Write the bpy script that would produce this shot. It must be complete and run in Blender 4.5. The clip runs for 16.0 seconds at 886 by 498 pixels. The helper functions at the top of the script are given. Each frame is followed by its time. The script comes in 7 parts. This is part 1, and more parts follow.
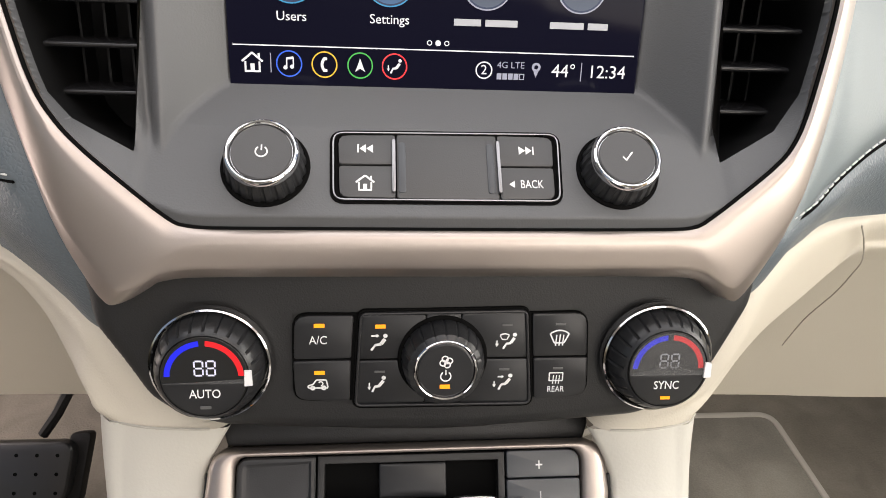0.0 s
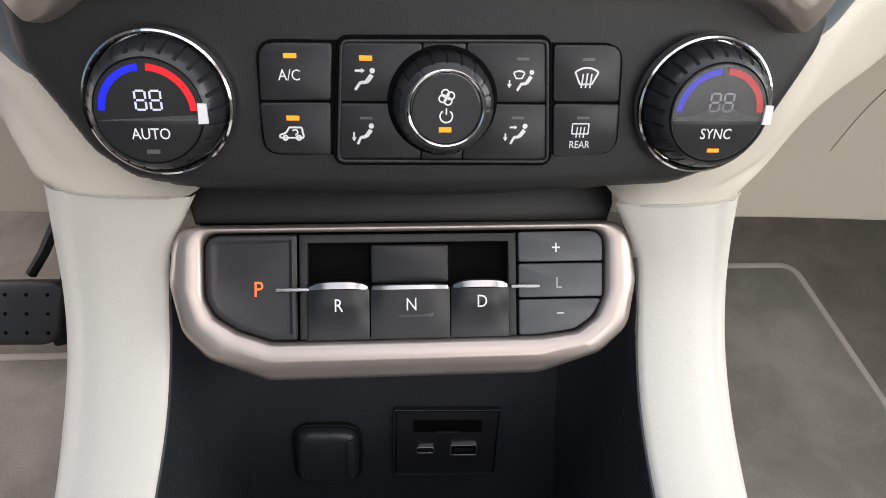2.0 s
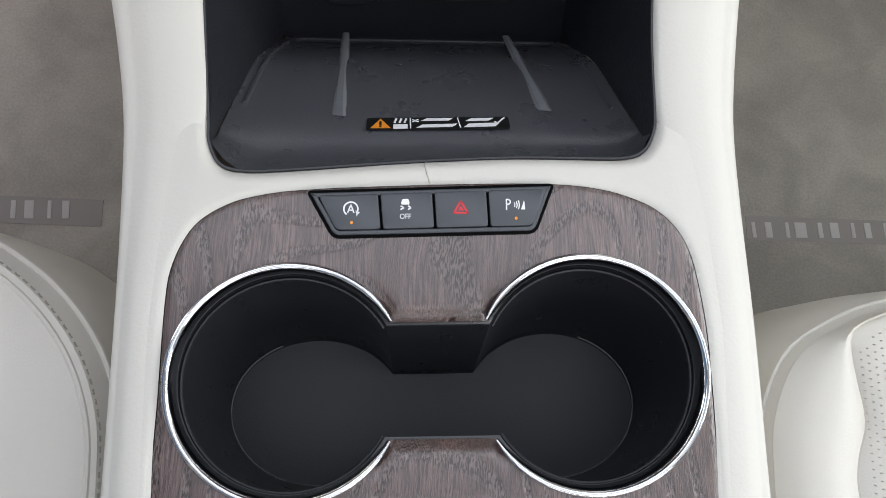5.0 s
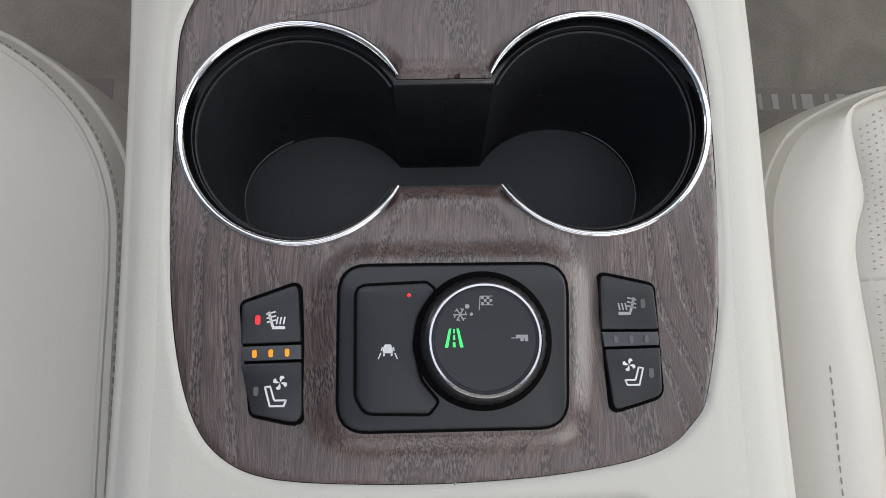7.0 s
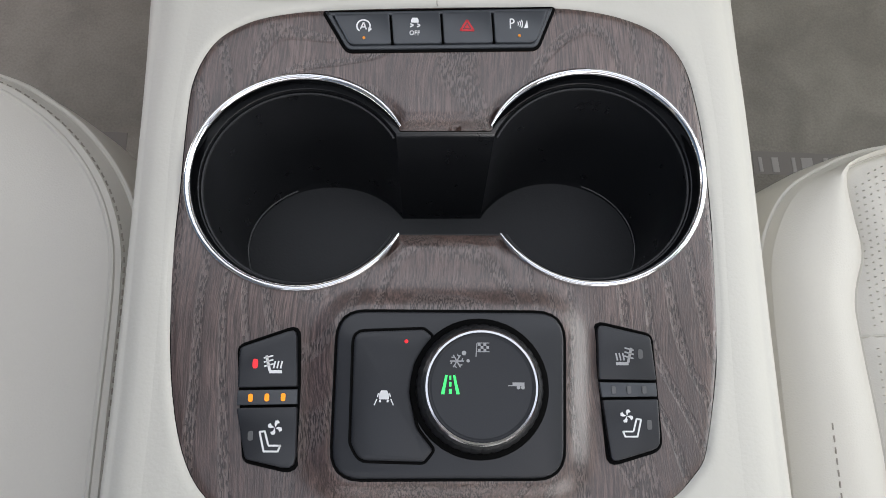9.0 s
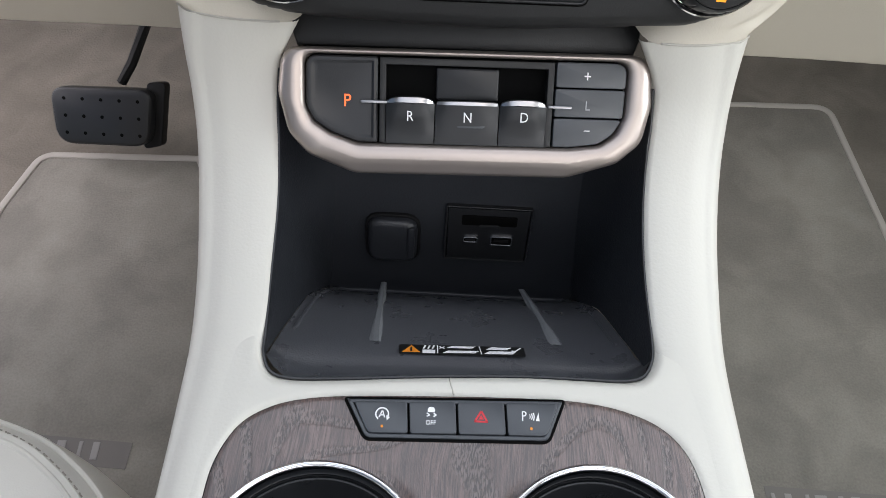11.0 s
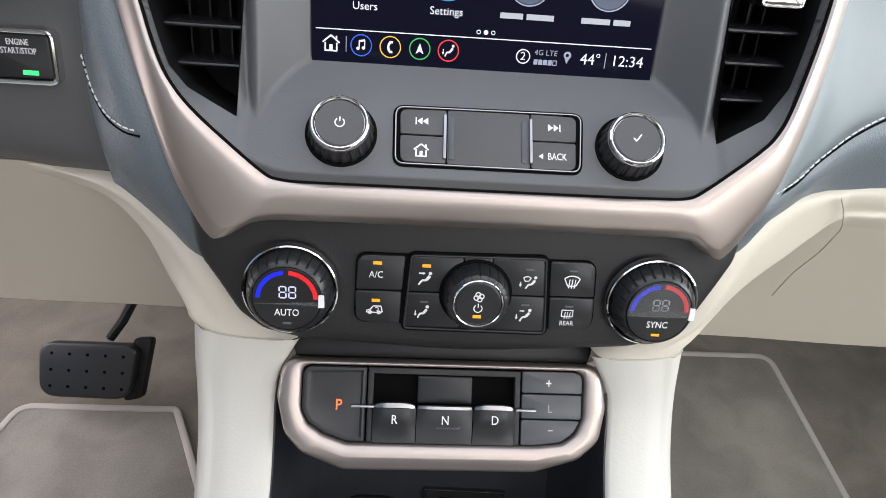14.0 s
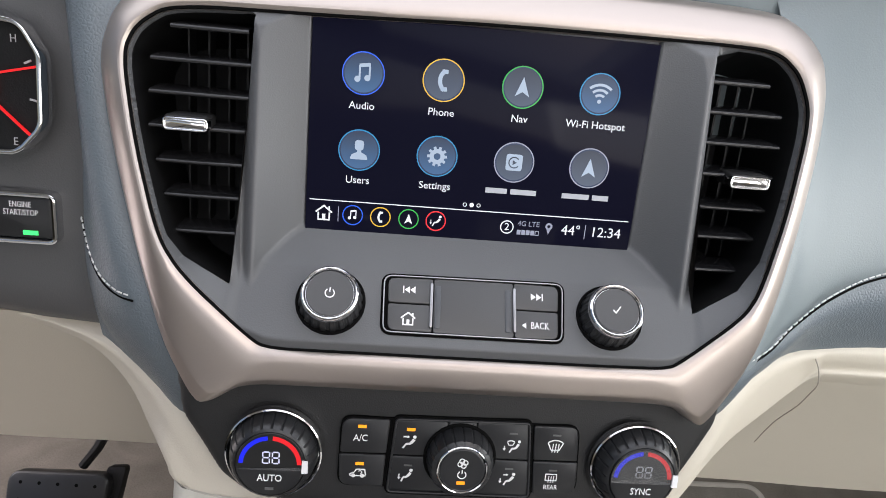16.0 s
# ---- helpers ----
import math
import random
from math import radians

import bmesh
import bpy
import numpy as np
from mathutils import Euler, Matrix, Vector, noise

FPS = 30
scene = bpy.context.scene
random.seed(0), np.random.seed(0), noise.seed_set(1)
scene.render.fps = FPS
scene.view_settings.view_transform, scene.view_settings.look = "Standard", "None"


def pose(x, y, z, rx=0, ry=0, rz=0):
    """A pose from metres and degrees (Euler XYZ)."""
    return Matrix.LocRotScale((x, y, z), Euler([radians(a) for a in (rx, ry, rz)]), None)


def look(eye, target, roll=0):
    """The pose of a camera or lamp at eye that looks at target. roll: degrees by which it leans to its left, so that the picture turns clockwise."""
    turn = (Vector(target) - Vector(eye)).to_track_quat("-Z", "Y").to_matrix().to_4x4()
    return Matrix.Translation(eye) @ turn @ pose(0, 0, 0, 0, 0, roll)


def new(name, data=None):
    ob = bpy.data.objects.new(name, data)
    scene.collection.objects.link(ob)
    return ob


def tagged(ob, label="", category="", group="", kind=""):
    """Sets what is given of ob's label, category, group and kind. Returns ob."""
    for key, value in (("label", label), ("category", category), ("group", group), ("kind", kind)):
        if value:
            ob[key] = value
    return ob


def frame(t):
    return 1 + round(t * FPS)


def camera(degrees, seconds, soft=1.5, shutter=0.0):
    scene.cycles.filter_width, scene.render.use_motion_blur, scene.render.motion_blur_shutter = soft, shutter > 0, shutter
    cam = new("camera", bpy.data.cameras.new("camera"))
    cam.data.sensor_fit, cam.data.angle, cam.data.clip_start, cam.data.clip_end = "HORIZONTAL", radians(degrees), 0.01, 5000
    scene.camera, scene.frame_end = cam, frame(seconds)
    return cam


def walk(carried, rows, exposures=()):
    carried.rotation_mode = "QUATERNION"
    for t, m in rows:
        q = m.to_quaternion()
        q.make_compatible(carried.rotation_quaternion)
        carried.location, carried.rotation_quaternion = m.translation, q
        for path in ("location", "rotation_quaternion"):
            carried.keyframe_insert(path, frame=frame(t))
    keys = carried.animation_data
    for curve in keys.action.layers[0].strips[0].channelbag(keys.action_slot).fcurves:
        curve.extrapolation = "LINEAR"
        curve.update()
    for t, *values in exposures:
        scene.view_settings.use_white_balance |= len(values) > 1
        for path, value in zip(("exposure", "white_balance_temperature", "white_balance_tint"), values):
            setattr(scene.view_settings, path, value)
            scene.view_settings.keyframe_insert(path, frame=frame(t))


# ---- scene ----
# Plan units: every length below is in plan units; U turns them into metres.
U = 0.93


def road(rows):
    return [(t, look(Vector(eye) * U, Vector(target) * U, roll)) for t, eye, target, roll in rows]


cam = camera(63.8, 16.0, 0.9)
PATH = [
    (0, (-0.02269, 0.04037, 0.81730), (0.04984, 0.87594, 0.27272), 3.94),
    (0.5, (-0.02026, 0.04116, 0.79202), (0.05253, 0.86362, 0.22788), 3.89),
    (1, (-0.01607, 0.04429, 0.76477), (0.05187, 0.83804, 0.16033), 3.77),
    (1.5, (-0.01446, 0.04926, 0.74513), (0.05343, 0.81591, 0.10667), 3.86),
    (2, (-0.01381, 0.05091, 0.73341), (0.04824, 0.79168, 0.06452), 3.85),
    (2.5, (-0.01556, 0.05900, 0.73565), (0.04653, 0.73859, 0.00469), 4.40),
    (3, (-0.01340, 0.05655, 0.73668), (0.04583, 0.61409, -0.09135), 5.37),
    (3.5, (-0.01407, 0.05271, 0.73654), (0.04338, 0.50483, -0.15357), 6.70),
    (4, (-0.01528, 0.05118, 0.73859), (0.03473, 0.40033, -0.19714), 7.57),
    (4.5, (-0.01722, 0.04427, 0.74928), (0.03164, 0.31478, -0.21219), 10.26),
    (5, (-0.01778, 0.03604, 0.76199), (0.02952, 0.22394, -0.21906), 14.15),
    (7.3, (-0.01683, -0.06791, 0.75343), (0.01734, 0.07269, -0.23605), 12.87),
    (7.5, (-0.01357, -0.07118, 0.75308), (0.01891, 0.06621, -0.23691), 12.50),
    (8, (-0.00324, -0.07812, 0.75607), (0.00864, 0.06457, -0.23363), 4.00),
    (8.2, (-0.00540, -0.07934, 0.75548), (0.01367, 0.06959, -0.23319), 6.51),
    (10.5, (-0.02021, -0.02222, 0.77604), (-0.00601, 0.46652, -0.09628), 5.05),
    (11, (-0.02218, -0.01558, 0.79040), (-0.01076, 0.54646, -0.03663), 4.06),
    (11.5, (-0.02236, -0.00311, 0.80462), (-0.00708, 0.62321, 0.02520), 3.41),
    (12, (-0.02103, -0.00039, 0.81509), (0.00318, 0.66259, 0.06684), 3.71),
    (12.5, (-0.02375, -0.00324, 0.82732), (0.00241, 0.70535, 0.12218), 3.68),
    (13, (-0.02859, -0.00868, 0.84167), (0.00150, 0.72072, 0.15824), 4.06),
    (13.5, (-0.03385, -0.01361, 0.85903), (0.00406, 0.74477, 0.20833), 4.95),
    (14, (-0.03663, -0.01186, 0.86918), (0.00861, 0.76516, 0.24133), 5.80),
    (14.5, (-0.03817, -0.01181, 0.87390), (0.01111, 0.78574, 0.27267), 6.21),
    (15, (-0.03976, -0.00900, 0.88238), (0.01229, 0.80447, 0.30311), 6.45),
    (15.5, (-0.04283, -0.00596, 0.89414), (0.01233, 0.82890, 0.34644), 6.82),
    (16, (-0.04089, 0.00089, 0.90514), (0.01610, 0.85788, 0.39297), 6.87),
]
walk(cam, road(PATH), [(0, 0.12, 7150, 15), (1, 0.04, 6950, 15), (2, -0.02, 6550, 14), (3.5, -0.08, 6350, 12), (5.2, -0.17, 6350, 13), (7.3, -0.53, 6500, 13), (8.2, -0.51, 6500, 13), (10.5, -0.20, 6300, 12), (12.5, -0.05, 6200, 12), (14, 0.07, 6350, 13), (16, -0.03, 6450, 14)])

# ---- light ----
world = bpy.data.worlds.new("overcast")
scene.world = world
world.use_nodes = True
wn = world.node_tree.nodes
sky = wn.new("ShaderNodeTexSky")
sky.sky_type = "NISHITA"
sky.sun_disc = False
sky.sun_elevation, sky.sun_rotation = radians(42), radians(150)
sky.air_density, sky.dust_density = 1.2, 3.0
wn["Background"].inputs["Strength"].default_value = 0.10
world.node_tree.links.new(sky.outputs["Color"], wn["Background"].inputs["Color"])


def window_light(name, at, aim, sx, sy, watts, colour):
    data = bpy.data.lights.new(name, "AREA")
    data.shape, data.size, data.size_y = "RECTANGLE", sx * U, sy * U
    data.energy, data.color = watts, colour
    ob = new(name, data)
    ob.matrix_world = look(Vector(at) * U, Vector(aim) * U)
    return ob


# Lamps stand in for daylight; the sunroof and open left door are assumed.
window_light("assumed_door_light", (-0.80, 0.56, 0.46), (-0.30, 0.47, 0.06), 0.56, 0.62, 3.6, (1.0, 0.93, 0.925))
window_light("window_light_right", (0.80, 0.24, 0.83), (0.0, 0.16, 0.44), 0.95, 0.42, 7.2, (0.965, 1.0, 0.965))
window_light("assumed_sunroof_light", (0.06, -0.28, 1.165), (0.06, -0.20, 0.0), 0.80, 0.62, 2.0, (0.90, 0.95, 1.0))
window_light("windscreen_light", (0.0, 0.49, 1.045), (0.0, 0.16, 0.10), 1.20, 0.76, 5.4, (0.93, 0.965, 1.0))
window_light("window_light_back", (0.0, -1.27, 0.98), (0.0, 0.3, 0.62), 1.10, 0.30, 1.9, (0.98, 0.99, 1.0))
# Added on the right only, for sheen on the dark panels there.
window_light("window_light_rear_side", (0.78, -0.86, 0.95), (0.02, 0.28, 0.58), 0.84, 0.36, 4.2, (0.985, 1.0, 0.98))
scene.view_settings.exposure = 0.0

# ---- materials ----


def material(name, colour, rough=0.5, metal=0.0, vary=0.12, grain=0.0, grain_size=0.0006, blotch=0.03, coat=0.0, glow=None, glow_power=0.0, spec=0.5, rough_vary=0.08, stretch=(1, 1, 1), second=None):
    """A principled material with colour drift at two scales and fine relief."""
    m = bpy.data.materials.new(name)
    m.use_nodes = True
    n, l = m.node_tree.nodes, m.node_tree.links
    b = n["Principled BSDF"]
    b.inputs["Metallic"].default_value = metal
    b.inputs["Coat Weight"].default_value = coat
    b.inputs["Coat Roughness"].default_value = 0.08
    b.inputs["Specular IOR Level"].default_value = spec
    co = n.new("ShaderNodeTexCoord")
    mp = n.new("ShaderNodeMapping")
    mp.inputs["Scale"].default_value = stretch
    l.new(co.outputs["Object"], mp.inputs["Vector"])
    big = n.new("ShaderNodeTexNoise")
    big.inputs["Scale"].default_value = 1.0 / blotch
    big.inputs["Detail"].default_value = 3
    fine = n.new("ShaderNodeTexNoise")
    fine.inputs["Scale"].default_value = 1.0 / max(grain_size * 2, 0.0004)
    fine.inputs["Detail"].default_value = 2
    for t in (big, fine):
        l.new(mp.outputs["Vector"], t.inputs["Vector"])
    mix = n.new("ShaderNodeMix")
    mix.data_type = "RGBA"
    dark = [c * (1 - vary) for c in colour]
    lite = second or [min(c * (1 + vary), 1) for c in colour]
    mix.inputs["A"].default_value = (*dark, 1)
    mix.inputs["B"].default_value = (*lite, 1)
    avg = n.new("ShaderNodeMath")
    avg.operation = "MULTIPLY_ADD"
    avg.inputs[1].default_value = 0.35
    l.new(fine.outputs["Fac"], avg.inputs[0])
    half = n.new("ShaderNodeMath")
    half.operation = "MULTIPLY"
    half.inputs[1].default_value = 0.65
    l.new(big.outputs["Fac"], half.inputs[0])
    l.new(half.outputs[0], avg.inputs[2])
    l.new(avg.outputs[0], mix.inputs["Factor"])
    l.new(mix.outputs["Result"], b.inputs["Base Color"])
    rr = n.new("ShaderNodeMapRange")
    rr.inputs["To Min"].default_value = max(rough - rough_vary, 0.02)
    rr.inputs["To Max"].default_value = min(rough + rough_vary, 1)
    l.new(big.outputs["Fac"], rr.inputs["Value"])
    l.new(rr.outputs["Result"], b.inputs["Roughness"])
    if grain:
        bump = n.new("ShaderNodeBump")
        bump.inputs["Strength"].default_value = grain
        bump.inputs["Distance"].default_value = grain_size
        l.new(fine.outputs["Fac"], bump.inputs["Height"])
        l.new(bump.outputs["Normal"], b.inputs["Normal"])
    if glow:
        b.inputs["Emission Color"].default_value = (*glow, 1)
        b.inputs["Emission Strength"].default_value = glow_power
    return m


def leather(name, colour, cell=0.0011, strength=0.35, rough=0.42, vary=0.05):
    m = material(name, colour, rough, vary=vary, blotch=0.05, spec=0.4)
    n, l = m.node_tree.nodes, m.node_tree.links
    v = n.new("ShaderNodeTexVoronoi")
    v.inputs["Scale"].default_value = 1 / cell
    v.feature = "DISTANCE_TO_EDGE"
    l.new(n["Mapping"].outputs["Vector"], v.inputs["Vector"])
    b = n.new("ShaderNodeBump")
    b.inputs["Strength"].default_value = strength
    b.inputs["Distance"].default_value = 0.0004
    l.new(v.outputs["Distance"], b.inputs["Height"])
    l.new(b.outputs["Normal"], n["Principled BSDF"].inputs["Normal"])
    return m


def oak():
    """Dark brown open-pore oak: fine fibres along the car, pores crowded in wandering growth rings."""
    m = material("dark_oak", (0.085, 0.063, 0.055), 0.38, vary=0.2, spec=0.6)
    n, l = m.node_tree.nodes, m.node_tree.links
    b, co = n["Principled BSDF"], n["Texture Coordinate"]
    b.inputs["Coat Weight"].default_value = 1.0
    b.inputs["Coat Roughness"].default_value = 0.27
    warp = n.new("ShaderNodeTexNoise")
    warp.inputs["Scale"].default_value = 14
    warp.inputs["Detail"].default_value = 1
    l.new(co.outputs["Object"], warp.inputs["Vector"])
    add = n.new("ShaderNodeVectorMath")
    add.operation = "MULTIPLY_ADD"
    add.inputs[1].default_value = (0.016, 0.016, 0)
    l.new(warp.outputs["Color"], add.inputs[0])
    l.new(co.outputs["Object"], add.inputs[2])

    def math_node(op, a, b_, c=0.0):
        q = n.new("ShaderNodeMath")
        q.operation = op
        for i, v in enumerate((a, b_, c)):
            if isinstance(v, (int, float)):
                q.inputs[i].default_value = v
            else:
                l.new(v, q.inputs[i])
        return q.outputs[0]

    def stretched(scale, size, detail, rough=0.6):
        mp = n.new("ShaderNodeMapping")
        mp.inputs["Scale"].default_value = scale
        l.new(add.outputs["Vector"], mp.inputs["Vector"])
        t = n.new("ShaderNodeTexNoise")
        t.inputs["Scale"].default_value = size
        t.inputs["Detail"].default_value = detail
        t.inputs["Roughness"].default_value = rough
        l.new(mp.outputs["Vector"], t.inputs["Vector"])
        return t.outputs["Fac"]

    def steps(v, lo, hi):
        r = n.new("ShaderNodeMapRange")
        r.inputs["From Min"].default_value, r.inputs["From Max"].default_value = lo, hi
        l.new(v, r.inputs["Value"])
        return r.outputs["Result"]

    def blend(fac, a, b_):
        x = n.new("ShaderNodeMix")
        x.data_type = "RGBA"
        l.new(fac, x.inputs["Factor"])
        for key, v in (("A", a), ("B", b_)):
            if isinstance(v, tuple):
                x.inputs[key].default_value = v
            else:
                l.new(v, x.inputs[key])
        return x.outputs["Result"]

    fibres = stretched((1, 0.045, 1), 1500, 3, 0.7)
    bands = stretched((1, 0.12, 1), 60, 3)
    broad = stretched((1, 0.42, 1), 10, 0.6)
    pores = stretched((1, 0.20, 1), 1900, 0.6, 0.5)
    # Growth rings that arch across the veneer.
    rings = math_node("SINE", math_node("MULTIPLY", broad, 150.0), 0.0)
    ringed = steps(rings, 0.35, 0.80)
    slit = math_node("MULTIPLY", steps(pores, 0.47, 0.56), ringed)
    deep = math_node("MULTIPLY", steps(math_node("SUBTRACT", 1.0, pores), 0.50, 0.58), math_node("ADD", ringed, 0.12))
    wood_tone = blend(steps(bands, 0.34, 0.66), (0.064, 0.036, 0.029, 1), (0.162, 0.104, 0.088, 1))
    fibre_tone = blend(steps(fibres, 0.40, 0.62), (0.036, 0.020, 0.016, 1), wood_tone)
    # Pale dashes paint the pores' glint, dark ones the shade beside it.
    pale = blend(math_node("MULTIPLY", slit, 0.40), fibre_tone, (0.215, 0.172, 0.155, 1))
    tone = blend(math_node("MULTIPLY", deep, 0.60), pale, (0.014, 0.008, 0.007, 1))
    for link in list(b.inputs["Base Color"].links):
        l.remove(link)
    l.new(tone, b.inputs["Base Color"])
    height = math_node("SUBTRACT", math_node("MULTIPLY", fibres, 0.5), math_node("ADD", slit, deep))
    bump = n.new("ShaderNodeBump")
    bump.inputs["Strength"].default_value = 0.8
    bump.inputs["Distance"].default_value = 0.0005
    l.new(height, bump.inputs["Height"])
    l.new(bump.outputs["Normal"], b.inputs["Normal"])
    return m


def lamp_paint(name, colour, power):
    return material(name, [c * 0.5 for c in colour], 0.4, vary=0.02, glow=colour, glow_power=power)


def icon_paint(name, upper, lower):
    """A lit icon disc, its artwork shading from upper to lower."""
    m = material(name, (0.004, 0.005, 0.007), 0.4, vary=0.02, glow=lower, glow_power=0.8)
    n, l = m.node_tree.nodes, m.node_tree.links
    split = n.new("ShaderNodeSeparateXYZ")
    l.new(n.new("ShaderNodeTexCoord").outputs["Generated"], split.inputs["Vector"])
    mix = n.new("ShaderNodeMix")
    mix.data_type = "RGBA"
    mix.inputs["A"].default_value = (*lower, 1)
    mix.inputs["B"].default_value = (*upper, 1)
    l.new(split.outputs["Z"], mix.inputs["Factor"])
    l.new(mix.outputs["Result"], n["Principled BSDF"].inputs["Emission Color"])
    return m


GRAPHITE = material("graphite_soft_plastic", (0.090, 0.092, 0.096), 0.45, vary=0.06, grain=0.25, grain_size=0.0004, spec=0.45)
STONE_KEY = material("graphite_key_plastic", (0.050, 0.050, 0.051), 0.40, vary=0.05, grain=0.15, grain_size=0.0003)
CHARCOAL = material("charcoal_plastic", (0.0145, 0.0145, 0.0148), 0.50, vary=0.08, grain=0.3, grain_size=0.0004, spec=0.4)
BLACK = material("black_plastic", (0.006, 0.006, 0.0065), 0.48, spec=0.25, vary=0.1, grain=0.25, grain_size=0.0005)
BIN_BLACK = material("grained_black_bin_plastic", (0.0205, 0.0222, 0.0262), 0.36, vary=0.2, grain=0.35, grain_size=0.0006, blotch=0.02, spec=0.45, rough_vary=0.12)
KEY = material("button_plastic", (0.0150, 0.0154, 0.0168), 0.36, vary=0.05, grain=0.12, grain_size=0.0003, spec=0.42)
CUP_BLACK = material("cup_well_plastic", (0.0135, 0.0142, 0.0160), 0.30, vary=0.3, grain=0.06, spec=0.62, blotch=0.012)
CUP_FLOOR = material("cup_floor_rubber", (0.0180, 0.0190, 0.0208), 0.55, vary=0.25, grain=0.2, spec=0.36, blotch=0.015)
DIAL_BLACK = material("dial_plate_plastic", (0.0170, 0.0182, 0.0215), 0.34, vary=0.05, grain=0.10, grain_size=0.0003, spec=0.46)
KEY_BLUE = material("switch_plastic", (0.034, 0.0385, 0.045), 0.38, vary=0.05, grain=0.12, grain_size=0.0003, spec=0.7)
MAT_RUBBER = material("satin_grey_mat_rubber", (0.066, 0.068, 0.075), 0.30, vary=0.12, grain=0.25, grain_size=0.0006, blotch=0.018, spec=0.9, rough_vary=0.12)
# Ribs take a paler grey to carry the light on their raised faces.
LIT_RIB = material("lit_grey_rib", (0.16, 0.165, 0.172), 0.45, vary=0.3, grain=0.3, blotch=0.01)
RUBBER = material("ribbed_rubber", (0.016, 0.0166, 0.018), 0.33, vary=0.1, grain=0.1)
VENT_BLACK = material("vent_black", (0.004, 0.004, 0.0043), 0.6, spec=0.2, vary=0.1)
SLAT = material("vent_slat_plastic", (0.011, 0.011, 0.012), 0.22, vary=0.1, spec=0.6)
DASH_GREY = material("dash_grey_plastic", (0.084, 0.085, 0.088), 0.45, vary=0.08, grain=0.3, grain_size=0.0005)
PERFORATION = material("perforation_shade", (0.48, 0.455, 0.405), 0.8, vary=0.1)
FOLD_SHADE = material("fold_shade_brown", (0.30, 0.275, 0.235), 0.8, vary=0.1)
GAP = material("shut_line_black", (0.003, 0.003, 0.003), 0.8, spec=0.05, vary=0.05)
CHAMPAGNE = material("satin_champagne_metal_paint", (0.440, 0.384, 0.350), 0.38, metal=0.85, vary=0.06, grain=0.06, grain_size=0.0003, blotch=0.06)
SATIN = material("satin_silver", (0.30, 0.30, 0.31), 0.30, metal=1.0, vary=0.04)
LIP = material("satin_chrome", (0.40, 0.40, 0.41), 0.30, metal=1.0, vary=0.04)
CHROME = material("chrome", (0.70, 0.70, 0.71), 0.08, metal=1.0, vary=0.02, rough_vary=0.03)
CREAM = material("cream_vinyl", (0.555, 0.538, 0.484), 0.48, vary=0.03, grain=0.14, grain_size=0.0008, blotch=0.05, spec=0.4)
BEIGE = material("beige_moulded_plastic", (0.540, 0.498, 0.418), 0.55, vary=0.03, grain=0.35, grain_size=0.0005, blotch=0.06, spec=0.35)
CREAM_HIDE = leather("cream_leather", (0.535, 0.512, 0.460), 0.0013, 0.22)
SLATE_HIDE = leather("slate_leather", (0.115, 0.138, 0.156), 0.0021, 1.0, 0.40, 0.10)
# Upper pads' slate is lightened; the window light on them is painted in.
SLATE_SOFT_LIT = material("slate_soft_plastic_lit", (0.155, 0.185, 0.195), 0.42, vary=0.05, grain=0.25, grain_size=0.0005)
SEAM_DARK = material("seam_thread_grey", (0.44, 0.42, 0.37), 0.8, vary=0.1)
SEAT_THREAD = material("seat_thread_taupe", (0.27, 0.245, 0.21), 0.8, vary=0.1)
THREAD = material("pale_thread", (0.62, 0.63, 0.62), 0.8, vary=0.1)
OAK = oak()
CARPET = material("grey_beige_carpet", (0.205, 0.184, 0.156), 0.95, vary=0.40, grain=0.55, grain_size=0.0014, blotch=0.07, spec=0.1)
MAT_CARPET = material("grey_beige_mat_pile", (0.252, 0.236, 0.208), 0.95, vary=0.55, grain=0.5, grain_size=0.0011, blotch=0.11, spec=0.1)
for pile in (CARPET, MAT_CARPET):
    # Brushed patches, where the pile lies one way or the other.
    nn, ll = pile.node_tree.nodes, pile.node_tree.links
    patch = nn.new("ShaderNodeTexNoise")
    patch.inputs["Scale"].default_value, patch.inputs["Detail"].default_value, patch.inputs["Distortion"].default_value = 13, 4, 0.8
    ll.new(nn["Mapping"].outputs["Vector"], patch.inputs["Vector"])
    lift = nn.new("ShaderNodeMapRange")
    lift.inputs["From Min"].default_value, lift.inputs["From Max"].default_value = 0.38, 0.64
    lift.inputs["To Min"].default_value, lift.inputs["To Max"].default_value = 0.89, 1.11
    ll.new(patch.outputs["Fac"], lift.inputs["Value"])
    brushed = nn.new("ShaderNodeVectorMath")
    brushed.operation = "SCALE"
    ll.new(nn["Mix"].outputs["Result"], brushed.inputs[0])
    ll.new(lift.outputs["Result"], brushed.inputs["Scale"])
    ll.new(brushed.outputs["Vector"], nn["Principled BSDF"].inputs["Base Color"])
BINDING = material("mat_binding_tape", (0.44, 0.41, 0.37), 0.8, vary=0.1, grain=0.3)
MARK = material("mat_letter_thread", (0.315, 0.300, 0.285), 0.6, vary=0.12)
MARK_DARK = material("mat_badge_dark", (0.190, 0.175, 0.163), 0.8, vary=0.1)
PRINT = material("white_print", (0.78, 0.78, 0.78), 0.5, vary=0.02)
PRINT_DIM = material("grey_print", (0.36, 0.36, 0.37), 0.5, vary=0.03)
RED_PRINT = material("red_print", (0.55, 0.03, 0.04), 0.5, vary=0.05)
LED_OFF = material("unlit_indicator", (0.10, 0.10, 0.10), 0.35, vary=0.05)
AMBER = lamp_paint("amber_light", (1.0, 0.34, 0.01), 1.0)
P_RED = lamp_paint("orange_red_light", (1.0, 0.14, 0.03), 1.6)
RED_LIT = lamp_paint("red_light", (1.0, 0.03, 0.04), 1.2)
